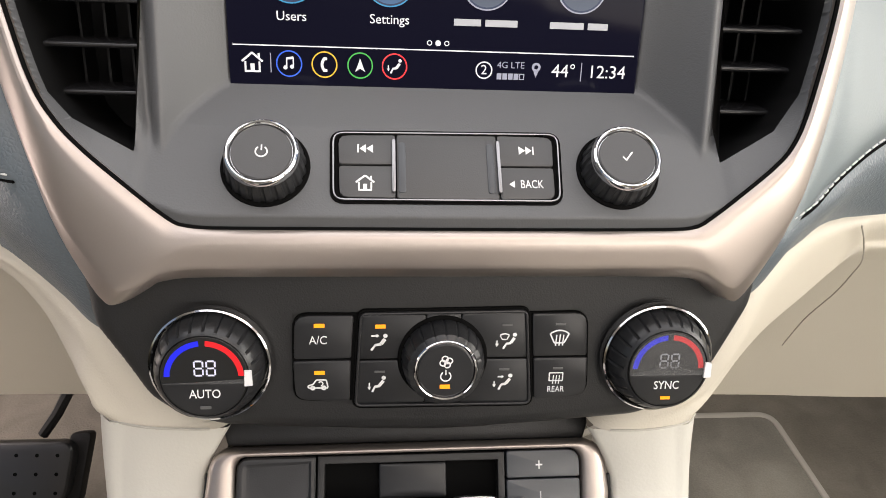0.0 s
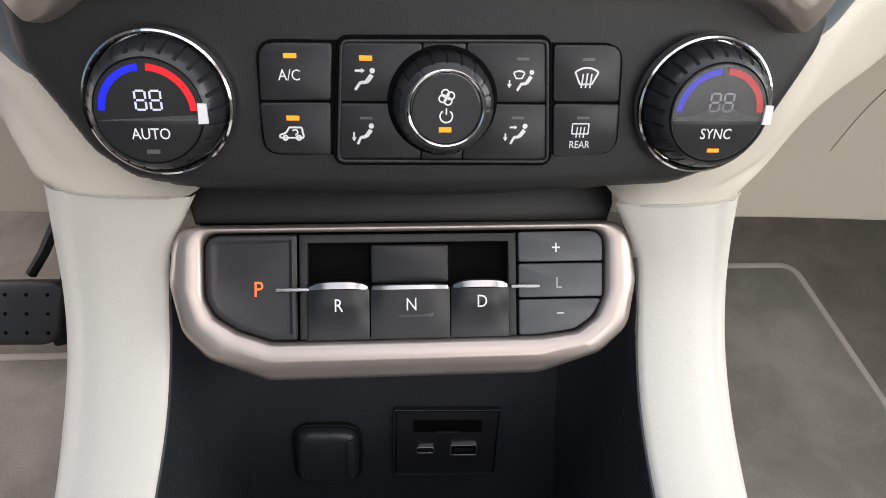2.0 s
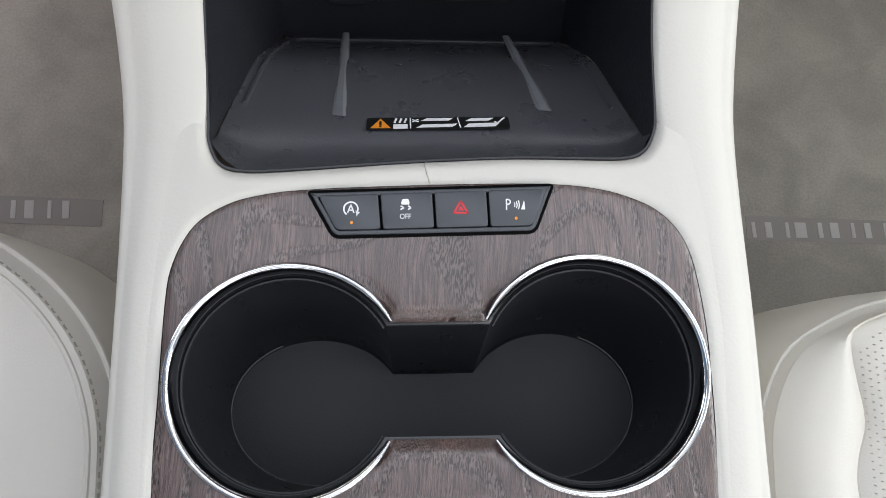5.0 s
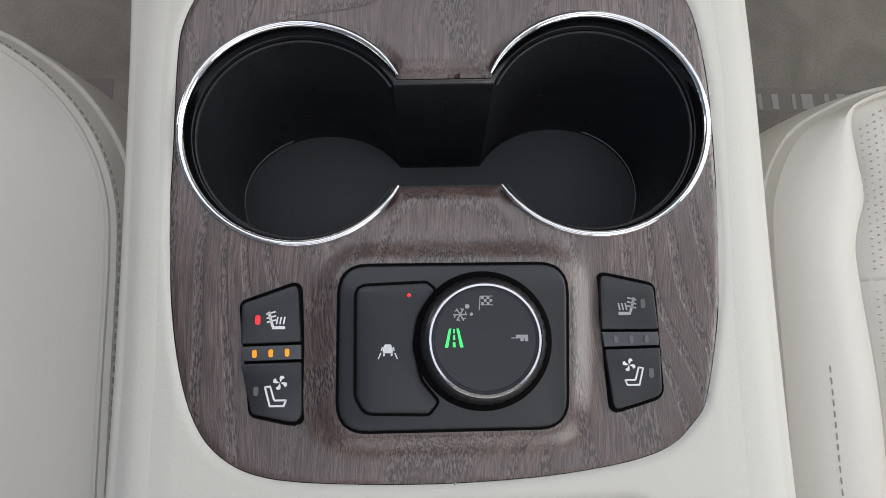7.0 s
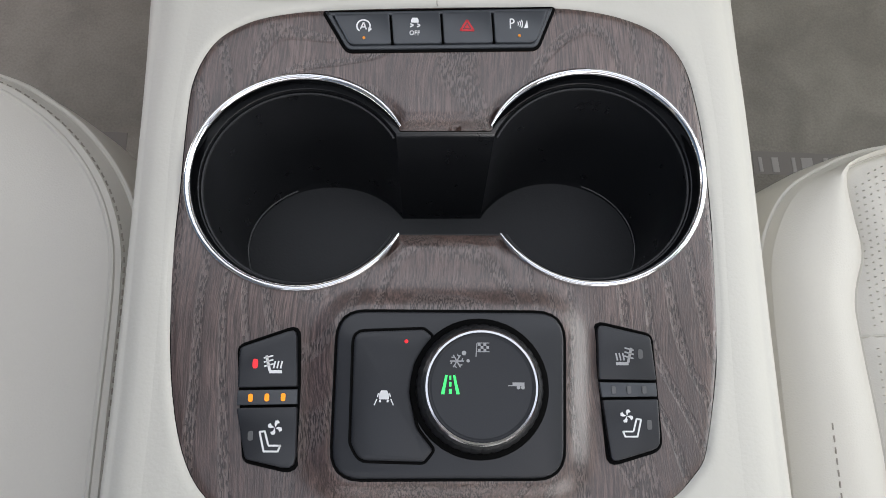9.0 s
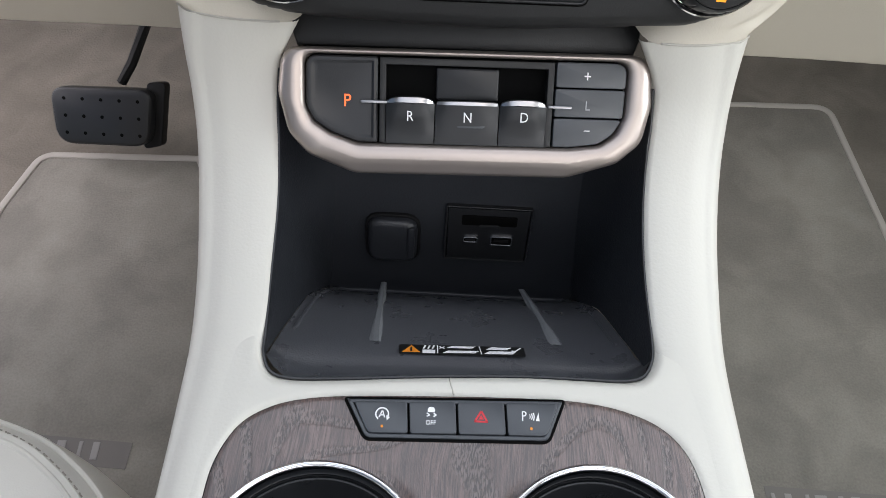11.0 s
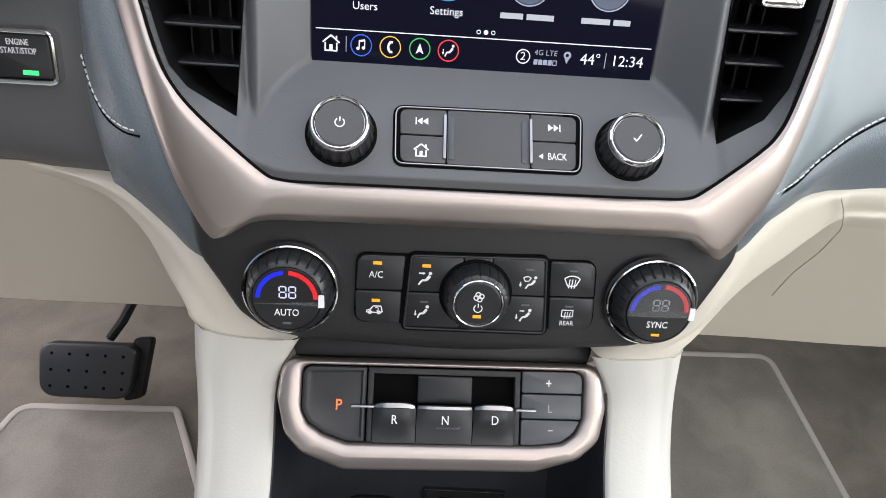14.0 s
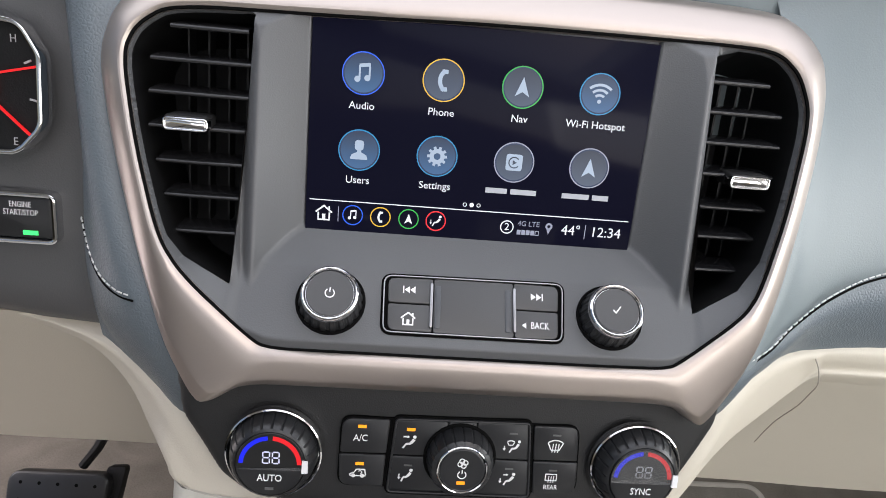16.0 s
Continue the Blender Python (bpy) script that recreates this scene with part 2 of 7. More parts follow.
GREEN_LIT = lamp_paint("green_light", (0.06, 1.0, 0.22), 1.0)
BLUE_ARC = lamp_paint("blue_arc", (0.005, 0.015, 0.90), 0.55)
RED_ARC = lamp_paint("red_arc", (0.90, 0.012, 0.02), 0.5)
DIGIT = lamp_paint("pale_digits", (0.75, 0.76, 1.0), 0.55)
DIGIT_DIM = lamp_paint("faint_digits", (0.55, 0.56, 0.62), 0.25)
FILM = material("clear_protective_film", (0.18, 0.18, 0.18), 0.25, vary=0.1)
FILM.node_tree.nodes["Principled BSDF"].inputs["Alpha"].default_value = 0.20
FILM_TAB = material("white_film_tab", (0.75, 0.75, 0.76), 0.35, vary=0.03)
# The faint blue glow also carries the glass's purple-blue reflection.
DISPLAY = material("display_glass", (0.004, 0.004, 0.008), 0.10, vary=0.1, glow=(0.26, 0.28, 0.85), glow_power=0.011, rough_vary=0.02, spec=0.06)
LABEL_BLACK = material("black_label", (0.008, 0.008, 0.008), 0.35, vary=0.05)
LABEL_AMBER = material("amber_print", (0.75, 0.26, 0.02), 0.5, vary=0.03)
SC_WHITE = lamp_paint("screen_white", (0.80, 0.83, 0.88), 0.58)
SC_CAPTION = lamp_paint("screen_caption_grey", (0.42, 0.44, 0.48), 0.58)
SC_GREY = lamp_paint("screen_grey", (0.30, 0.32, 0.42), 0.6)
SC_DISC = icon_paint("screen_disc_grey", (0.020, 0.033, 0.066), (0.080, 0.118, 0.190))
SC_DISC_BLUE = icon_paint("screen_disc_blue", (0.014, 0.036, 0.090), (0.048, 0.165, 0.370))
SC_HALO = lamp_paint("screen_disc_edge", (0.012, 0.030, 0.080), 0.6)
SC_GLYPH = lamp_paint("screen_pale_blue", (0.36, 0.45, 0.56), 0.62)
SC_BLUE = lamp_paint("screen_blue", (0.01, 0.09, 0.62), 0.9)
SC_CYAN = lamp_paint("screen_cyan", (0.01, 0.20, 0.42), 0.8)
SC_YELLOW = lamp_paint("screen_yellow", (0.66, 0.40, 0.03), 0.8)
SC_GREEN = lamp_paint("screen_green", (0.025, 0.36, 0.06), 0.8)
SC_RED = lamp_paint("screen_red", (0.80, 0.02, 0.03), 0.9)
NEEDLE = lamp_paint("red_needle", (0.80, 0.010, 0.012), 0.75)
HEADLINER = material("pale_headliner", (0.62, 0.60, 0.56), 0.9, vary=0.04)
DOOR_TRIM = material("cabin_trim", (0.30, 0.28, 0.25), 0.7, vary=0.05)

# ---- helpers of shape ----
YAW = math.radians(2.0)


def plane(x, y, z, lean, yaw=YAW):
    """A frame on a leaning face: its x to the car's right, its y up the face, its z out of it."""
    a = math.radians(lean)
    dy, dz = math.sin(a), math.cos(a)
    right = Vector((math.cos(yaw), math.sin(yaw), 0))
    up = Vector((-math.sin(yaw) * dy, math.cos(yaw) * dy, dz))
    out = right.cross(up)
    m = Matrix((right, up, out)).transposed().to_4x4()
    m.translation = (x, y, z)
    return m


FLAT = Matrix.Identity(4)


def thing(name, at, label, category, group="", kind=""):
    ob = new(name)
    ob.empty_display_size = 0.02
    ob.location = Vector(at) * U
    return tagged(ob, label, category, group, kind)


def part(name, bm, mat, parent=None, label="", frame_at=FLAT, sharp=24, fix=True):
    """One mesh object from bm, laid out in frame_at, under its thing or part."""
    bm.transform(Matrix.Scale(U, 4) @ frame_at)
    if fix:
        bmesh.ops.recalc_face_normals(bm, faces=bm.faces)
    me = bpy.data.meshes.new(name)
    bm.to_mesh(me)
    bm.free()
    for m in mat if isinstance(mat, (list, tuple)) else [mat]:
        me.materials.append(m)
    me.polygons.foreach_set("use_smooth", [len(p.vertices) < 5 for p in me.polygons])
    me.set_sharp_from_angle(angle=math.radians(sharp))
    ob = new(name, me)
    if parent is not None:
        ob.parent = parent
        base = Vector((0, 0, 0))
        up = parent
        while up is not None:
            base += up.location
            up = up.parent
        ob.location = -base
    if label:
        ob["label"] = label
    return ob


def rounded(pts, r, n=5):
    """A polygon with its corners rounded; r is one radius or one for each corner."""
    out = []
    k = len(pts)
    for i in range(k):
        p, a, b = Vector(pts[i]), Vector(pts[i - 1]), Vector(pts[(i + 1) % k])
        rad = max(r[i] if isinstance(r, (list, tuple)) else r, 0.0014)
        d1, d2 = (a - p), (b - p)
        l1, l2 = d1.length, d2.length
        d1.normalize(), d2.normalize()
        ang = max(min(d1.dot(d2), 0.9999), -0.9999)
        half = math.acos(ang) / 2
        cut = min(rad / math.tan(half), l1 * 0.49, l2 * 0.49)
        if cut < 1e-6:
            out.append(tuple(p))
            continue
        s, e = p + d1 * cut, p + d2 * cut
        for j in range(n + 1):
            t = j / n
            out.append(tuple(s * (1 - t) ** 2 + p * 2 * t * (1 - t) + e * t * t))
    return out


def box2(x0, x1, y0, y1, r=0.0, n=5):
    return rounded([(x0, y0), (x1, y0), (x1, y1), (x0, y1)], r, n) if r else [(x0, y0), (x1, y0), (x1, y1), (x0, y1)]


def circle(cx, cy, r, n=48, a0=0.0):
    return [(cx + r * math.cos(a0 + 2 * math.pi * i / n), cy + r * math.sin(a0 + 2 * math.pi * i / n)) for i in range(n)]


def area(pts):
    return sum(pts[i - 1][0] * pts[i][1] - pts[i][0] * pts[i - 1][1] for i in range(len(pts))) / 2


def inset(pts, d):
    """The polygon moved inwards by d (outwards where d is negative)."""
    if area(pts) < 0:
        d = -d
    out, k = [], len(pts)
    for i in range(k):
        p, a, b = Vector(pts[i]), Vector(pts[i - 1]), Vector(pts[(i + 1) % k])
        e1, e2 = (p - a), (b - p)
        if e1.length < 1e-9 or e2.length < 1e-9:
            out.append(tuple(p))
            continue
        e1.normalize(), e2.normalize()
        n1, n2 = Vector((-e1.y, e1.x)), Vector((-e2.y, e2.x))
        m = n1 + n2
        if m.length < 1e-6:
            m = n1.copy()
        m.normalize()
        out.append(tuple(p + m * (d / max(m.dot(n1), 0.35))))
    # Where a small corner has turned inside out, its points fall together.
    bad = [(Vector(out[(i + 1) % k]) - Vector(out[i])).dot(Vector(pts[(i + 1) % k]) - Vector(pts[i])) <= 0 for i in range(k)]
    if any(bad) and not all(bad):
        i0 = bad.index(False)
        i = 0
        while i < k:
            j = (i0 + i) % k
            if bad[j]:
                run = [j]
                while bad[(run[-1] + 1) % k]:
                    run.append((run[-1] + 1) % k)
                ids = run + [(run[-1] + 1) % k]
                c = sum((Vector(out[q]) for q in ids), Vector((0, 0))) / len(ids)
                for n_, q in enumerate(ids):
                    out[q] = tuple(c)
                i += len(run)
            i += 1
    return out


def loft(bm, loops, closed=True, cap0=False, cap1=False):
    """Skin between loops of 3D points."""
    rows = [[bm.verts.new(p) for p in lp] for lp in loops]
    k = len(rows[0])
    for a, b in zip(rows, rows[1:]):
        for i in range(k if closed else k - 1):
            j = (i + 1) % k
            bm.faces.new((a[i], a[j], b[j], b[i]))
    if cap0:
        bm.faces.new(rows[0][::-1])
    if cap1:
        bm.faces.new(rows[-1])
    return rows


def slab(bm, pts, w0, w1, b=0.0, steps=2, back=True):
    """A plate with outline pts from height w0 to w1 and a rounded front edge b."""
    loops = [[(x, y, w0) for x, y in pts]]
    if b:
        for s in range(steps + 1):
            a = math.pi / 2 * s / steps
            q = inset(pts, b * (1 - math.cos(a)))
            loops.append([(x, y, w1 - b + b * math.sin(a)) for x, y in q])
    else:
        loops.append([(x, y, w1) for x, y in pts])
    loft(bm, loops, cap0=back, cap1=True)
    if b:
        bmesh.ops.remove_doubles(bm, verts=bm.verts, dist=1e-6)
    return bm


def ring(bm, outer, inner, w0, w1, b=0.0):
    """A frame between two outlines of as many points, closed, with rounded edges b."""
    lo = lambda pts, w: [(x, y, w) for x, y in pts]
    loops = [lo(outer, w0)]
    if b:
        loops += [lo(outer, w1 - b), lo(inset(outer, b * 0.3), w1 - b * 0.3), lo(inset(outer, b), w1), lo(inset(inner, -b), w1), lo(inset(inner, -b * 0.3), w1 - b * 0.3), lo(inner, w1 - b)]
    else:
        loops += [lo(outer, w1), lo(inner, w1)]
    loops += [lo(inner, w0), lo(outer, w0)]
    loft(bm, loops)
    bmesh.ops.remove_doubles(bm, verts=bm.verts, dist=1e-7)
    return bm


def lathe(bm, prof, cx=0.0, cy=0.0, n=48, ridges=None, cap=True):
    """Turned shape: prof is (radius, height) pairs; ridges(angle, i) scales the radius."""
    loops = []
    for i, (r, w) in enumerate(prof):
        loops.append([(cx + r * (ridges(2 * math.pi * j / n, i) if ridges else 1) * math.cos(2 * math.pi * j / n), cy + r * (ridges(2 * math.pi * j / n, i) if ridges else 1) * math.sin(2 * math.pi * j / n), w) for j in range(n)])
    loft(bm, loops, cap0=cap, cap1=cap)
    return bm


def tube(bm, pts, r, n=6, closed=False):
    pts = [Vector(p) for p in pts]
    loops = []
    k = len(pts)
    for i, p in enumerate(pts):
        a = pts[i - 1] if (i or closed) else p
        b = pts[(i + 1) % k] if (i < k - 1 or closed) else p
        d = (b - a).normalized()
        s = d.cross(Vector((0, 0, 1)))
        if s.length < 1e-3:
            s = d.cross(Vector((0, 1, 0)))
        s.normalize()
        u = s.cross(d)
        loops.append([p + s * r * math.cos(2 * math.pi * j / n) + u * r * math.sin(2 * math.pi * j / n) for j in range(n)])
    if closed:
        loops.append(loops[0])
    loft(bm, loops, cap0=not closed, cap1=not closed)
    if closed:
        bmesh.ops.remove_doubles(bm, verts=bm.verts, dist=1e-7)
    return bm


def smooth_line(pts, n=6, closed=False):
    """Catmull-Rom through points of any size."""
    pts = [np.array(p, float) for p in pts]
    k = len(pts)
    out = []
    for i in range(k if closed else k - 1):
        p0 = pts[i - 1] if (i or closed) else pts[0]
        p1, p2 = pts[i], pts[(i + 1) % k]
        p3 = pts[(i + 2) % k] if (closed or i + 2 < k) else p2
        for j in range(n):
            t = j / n
            out.append(0.5 * (2 * p1 + (p2 - p0) * t + (2 * p0 - 5 * p1 + 4 * p2 - p3) * t * t + (3 * p1 - p0 - 3 * p2 + p3) * t**3))
    if not closed:
        out.append(pts[-1])
    return [tuple(p) for p in out]


def chaikin(pts, times=2):
    """Corner cutting on a closed row of points of any size."""
    pts = [np.array(p, float) for p in pts]
    for _ in range(times):
        pts = [q for i in range(len(pts)) for q in (pts[i] * 0.8 + pts[(i + 1) % len(pts)] * 0.2, pts[i] * 0.2 + pts[(i + 1) % len(pts)] * 0.8)]
    return [tuple(p) for p in pts]


def arc_band(cx, cy, r0, r1, a0, a1, n=20):
    a0, a1 = math.radians(a0), math.radians(a1)
    up = [(cx + r1 * math.cos(a0 + (a1 - a0) * i / n), cy + r1 * math.sin(a0 + (a1 - a0) * i / n)) for i in range(n + 1)]
    return up + [(cx + r0 * math.cos(a1 - (a1 - a0) * i / n), cy + r0 * math.sin(a1 - (a1 - a0) * i / n)) for i in range(n + 1)]


def stroke(x0, y0, x1, y1, w):
    d = Vector((x1 - x0, y1 - y0))
    n = Vector((-d.y, d.x)).normalized() * w / 2
    return [(x0 - n.x, y0 - n.y), (x1 - n.x, y1 - n.y), (x1 + n.x, y1 + n.y), (x0 + n.x, y0 + n.y)]


def prints(bm, polys, cx, cy, size, w, thick=0.00018, turn=0.0):
    """Thin printed shapes: polys in units of size about (cx, cy) on the face at height w."""
    c, s = math.cos(turn), math.sin(turn)
    for pl in polys:
        q = [(cx + size * (x * c - y * s), cy + size * (x * s + y * c)) for x, y in pl]
        if area(q) < 0:
            q = q[::-1]
        slab(bm, q, w, w + thick)
    return bm


def words(text, size, cx, cy, w, squeeze=1.0, turn=0.0, thick=0.00015):
    """A bmesh of flat lettering centred at (cx, cy)."""
    cu = bpy.data.curves.new("lettering", "FONT")
    cu.body, cu.size, cu.align_x, cu.align_y, cu.extrude, cu.resolution_u = text, size, "CENTER", "CENTER", thick, 3
    ob = bpy.data.objects.new("lettering", cu)
    me = ob.to_mesh()
    bm = bmesh.new()
    bm.from_mesh(me)
    ob.to_mesh_clear()
    bpy.data.objects.remove(ob)
    bpy.data.curves.remove(cu)
    bm.transform(Matrix.Translation((cx, cy, w)) @ Matrix.Rotation(turn, 4, "Z") @ Matrix.Diagonal((squeeze, 1, 1, 1)))
    return bm


def rect(cx, cy, w, h):
    return [(cx - w / 2, cy - h / 2), (cx + w / 2, cy - h / 2), (cx + w / 2, cy + h / 2), (cx - w / 2, cy + h / 2)]


# Pictograms in a unit square about the origin.
BLADE = [(0.03, 0.02), (0.04, 0.30), (0.16, 0.48), (0.36, 0.44), (0.42, 0.24), (0.22, 0.20)]
GLYPH = {
    "power": [arc_band(0, 0, 0.36, 0.46, 125, 415), rect(0, 0.33, 0.10, 0.42)],
    "check": [stroke(-0.35, 0.0, -0.1, -0.3, 0.12), stroke(-0.13, -0.3, 0.4, 0.38, 0.12)],
    "back_track": [rect(-0.48, 0, 0.09, 0.6), [(-0.38, 0), (0.02, -0.3), (0.02, 0.3)], [(0.06, 0), (0.48, -0.3), (0.48, 0.3)]],
    "next_track": [rect(0.48, 0, 0.09, 0.6), [(0.38, 0), (-0.02, 0.3), (-0.02, -0.3)], [(-0.06, 0), (-0.48, 0.3), (-0.48, -0.3)]],
    "house": [stroke(-0.5, 0.05, 0.0, 0.47, 0.10), stroke(0.5, 0.05, 0.0, 0.47, 0.10), rect(-0.34, -0.2, 0.09, 0.5), rect(0.34, -0.2, 0.09, 0.5), rect(0, -0.42, 0.76, 0.09), rect(0, -0.22, 0.2, 0.34), rect(0.32, 0.32, 0.1, 0.25)],
    "note": [stroke(-0.18, -0.25, -0.18, 0.38, 0.09), stroke(0.3, -0.18, 0.3, 0.45, 0.09), stroke(-0.2, 0.36, 0.32, 0.44, 0.17), circle(-0.28, -0.28, 0.15, 14), circle(0.2, -0.21, 0.15, 14)],
    "handset": [arc_band(0.42, 0, 0.50, 0.70, 128, 232, 10), rect(0.05, 0.42, 0.3, 0.2), rect(0.05, -0.42, 0.3, 0.2)],
    "arrow": [[(0, 0.5), (-0.36, -0.45), (0, -0.22)], [(0, 0.5), (0, -0.22), (0.36, -0.45)]],
    "waves": [circle(0, -0.36, 0.10, 12), arc_band(0, -0.36, 0.25, 0.37, 48, 132, 10), arc_band(0, -0.36, 0.50, 0.62, 48, 132, 12), arc_band(0, -0.36, 0.75, 0.88, 48, 132, 14)],
    "gear": [arc_band(0, 0, 0.17, 0.38, 0, 359.9, 24)] + [stroke(0.34 * math.cos(a), 0.34 * math.sin(a), 0.5 * math.cos(a), 0.5 * math.sin(a), 0.14) for a in [math.pi / 5 * k for k in range(10)]],
    "profile": [rounded([(-0.21, 0.0), (0.21, 0.0), (0.23, 0.5), (-0.23, 0.5)], 0.16, 4), rect(0, -0.06, 0.2, 0.16), rounded([(-0.46, -0.46), (0.46, -0.46), (0.36, -0.22), (0.12, -0.10), (-0.12, -0.10), (-0.36, -0.22)], 0.07, 3)],
    "tile": [box2(-0.42, 0.42, -0.42, 0.42, 0.14)],
    "seat_top": [stroke(-0.45, 0.42, -0.1, 0.42, 0.10), [(-0.14, 0.54), (0.02, 0.42), (-0.14, 0.30)], circle(0.38, 0.42, 0.13, 12), stroke(0.36, 0.22, 0.12, -0.10, 0.22), stroke(0.14, -0.12, -0.22, -0.16, 0.16), stroke(-0.2, -0.14, -0.45, -0.5, 0.13)],
    "seat_low": [circle(0.40, 0.42, 0.13, 12), stroke(0.38, 0.22, 0.14, -0.10, 0.20), stroke(0.16, -0.12, -0.14, -0.16, 0.15), stroke(-0.12, -0.14, -0.28, -0.5, 0.12), stroke(-0.46, 0.10, -0.46, -0.2, 0.08), [(-0.58, -0.16), (-0.34, -0.16), (-0.46, -0.36)]],
    "seat_screen": [circle(0.52, 0.40, 0.12, 12), stroke(0.5, 0.2, 0.3, -0.12, 0.18), stroke(0.32, -0.14, 0.02, -0.18, 0.14), stroke(0.04, -0.16, -0.16, -0.5, 0.12), stroke(-0.56, 0.02, -0.56, -0.22, 0.08), [(-0.68, -0.18), (-0.44, -0.18), (-0.56, -0.38)], arc_band(-0.1, 0.0, 0.42, 0.50, 55, 125, 8), stroke(-0.38, 0.36, -0.24, 0.1, 0.07), stroke(0.18, 0.36, 0.04, 0.1, 0.07), stroke(-0.24, 0.1, 0.04, 0.1, 0.07)],
    "seat_both": [circle(0.48, 0.42, 0.13, 12), stroke(0.46, 0.22, 0.22, -0.10, 0.20), stroke(0.24, -0.12, -0.06, -0.16, 0.15), stroke(-0.04, -0.14, -0.22, -0.5, 0.12), stroke(-0.3, 0.36, -0.02, 0.36, 0.09), [(-0.06, 0.47), (0.08, 0.36), (-0.06, 0.25)], stroke(-0.5, 0.05, -0.5, -0.2, 0.08), [(-0.62, -0.16), (-0.38, -0.16), (-0.5, -0.36)]],
    "screen_heat": [arc_band(0, -0.35, 0.78, 0.86, 50, 130, 12), stroke(-0.55, 0.28, -0.28, -0.28, 0.08), stroke(0.55, 0.28, 0.28, -0.28, 0.08), stroke(-0.28, -0.28, 0.28, -0.28, 0.08), stroke(-0.2, -0.45, -0.16, 0.2, 0.07), stroke(0, -0.45, 0.04, 0.22, 0.07), stroke(0.2, -0.45, 0.24, 0.2, 0.07)],
    "rear_heat": [stroke(-0.5, 0.4, 0.5, 0.4, 0.08), stroke(-0.5, -0.22, 0.5, -0.22, 0.08), stroke(-0.5, 0.4, -0.5, -0.22, 0.08), stroke(0.5, 0.4, 0.5, -0.22, 0.08), stroke(-0.22, -0.45, -0.18, 0.2, 0.07), stroke(0, -0.45, 0.04, 0.2, 0.07), stroke(0.22, -0.45, 0.26, 0.2, 0.07)],
    "car_loop": [stroke(-0.62, -0.1, -0.3, 0.02, 0.09), stroke(-0.3, 0.02, -0.12, 0.3, 0.09), stroke(-0.12, 0.3, 0.5, 0.3, 0.09), stroke(0.5, 0.3, 0.6, -0.2, 0.09), stroke(-0.62, -0.1, -0.6, -0.24, 0.09), stroke(-0.6, -0.24, 0.6, -0.24, 0.08), arc_band(-0.34, -0.24, 0.07, 0.16, 0, 359, 12), arc_band(0.34, -0.24, 0.07, 0.16, 0, 359, 12), arc_band(0.16, 0.05, 0.1, 0.17, -90, 150, 8)],
    "fan": [arc_band(0.21 * math.cos(a), 0.21 * math.sin(a), 0.15, 0.23, 0, 359, 14) for a in (0.35, 0.35 + math.pi / 2, 0.35 + math.pi, 0.35 - math.pi / 2)],
    "fan_small": [[(x * math.cos(a) - y * math.sin(a), x * math.sin(a) + y * math.cos(a)) for x, y in BLADE] for a in (0.3, math.pi / 2 + 0.3, math.pi + 0.3, 0.3 - math.pi / 2)],
    "seat_side": [stroke(-0.46, 0.36, -0.24, -0.44, 0.08), stroke(-0.26, -0.44, 0.34, -0.44, 0.08), stroke(0.34, -0.47, 0.46, -0.18, 0.08), stroke(0.46, -0.20, -0.06, -0.20, 0.08), stroke(-0.06, -0.18, -0.24, 0.40, 0.08), stroke(-0.48, 0.36, -0.22, 0.40, 0.08)],
    "seat_heat": [stroke(-0.38, 0.42, -0.18, -0.3, 0.13), stroke(-0.2, -0.36, 0.42, -0.36, 0.15)] + [stroke(-0.5 + 0.02 * k, 0.30 - 0.2 * k, -0.05 + 0.02 * k, 0.42 - 0.2 * k, 0.07) for k in range(3)] + [stroke(0.0 + 0.17 * k, -0.2, 0.07 + 0.17 * k, 0.16, 0.07) for k in range(3)],
    "loop_a": [arc_band(0, 0, 0.40, 0.5, -30, 235, 24), [(0.30, -0.10), (0.58, -0.22), (0.36, -0.46)], stroke(-0.2, -0.25, 0, 0.28, 0.09), stroke(0.2, -0.25, 0, 0.28, 0.09), stroke(-0.13, -0.08, 0.13, -0.08, 0.08)],
    "skid": [rounded([(-0.3, 0.08), (0.3, 0.08), (0.3, 0.28), (0.2, 0.5), (-0.2, 0.5), (-0.3, 0.28)], 0.05, 2), stroke(-0.36, -0.02, -0.1, -0.16, 0.10), stroke(-0.1, -0.16, -0.36, -0.3, 0.10), stroke(0.2, -0.02, 0.42, -0.16, 0.10), stroke(0.42, -0.16, 0.2, -0.3, 0.10)],
    "triangle": [stroke(-0.46, -0.36, 0, 0.44, 0.14), stroke(0.46, -0.36, 0, 0.44, 0.14), stroke(-0.5, -0.36, 0.5, -0.36, 0.14), [(-0.2, -0.2), (0.2, -0.2), (0, 0.14)]],
    "park": [stroke(-0.6, -0.4, -0.6, 0.4, 0.09), arc_band(-0.5, 0.2, 0.13, 0.22, -90, 90, 10), rect(-0.54, 0.38, 0.12, 0.09), rect(-0.54, 0.02, 0.12, 0.09), arc_band(-0.35, 0, 0.32, 0.38, -28, 28, 6), arc_band(-0.35, 0, 0.47, 0.54, -28, 28, 6), arc_band(-0.35, 0, 0.62, 0.70, -28, 28, 6), [(0.42, -0.34), (0.72, -0.34), (0.66, 0.34)]],
    "lane": [stroke(-0.5, -0.42, -0.36, -0.1, 0.06), stroke(-0.34, 0.0, -0.28, 0.2, 0.06), stroke(0.5, -0.42, 0.36, -0.1, 0.06), stroke(0.34, 0.0, 0.28, 0.2, 0.06), rounded([(-0.26, -0.12), (0.26, -0.12), (0.26, 0.12), (0.16, 0.34), (-0.16, 0.34), (-0.26, 0.12)], 0.05, 2), rect(-0.2, -0.2, 0.1, 0.14), rect(0.2, -0.2, 0.1, 0.14)],
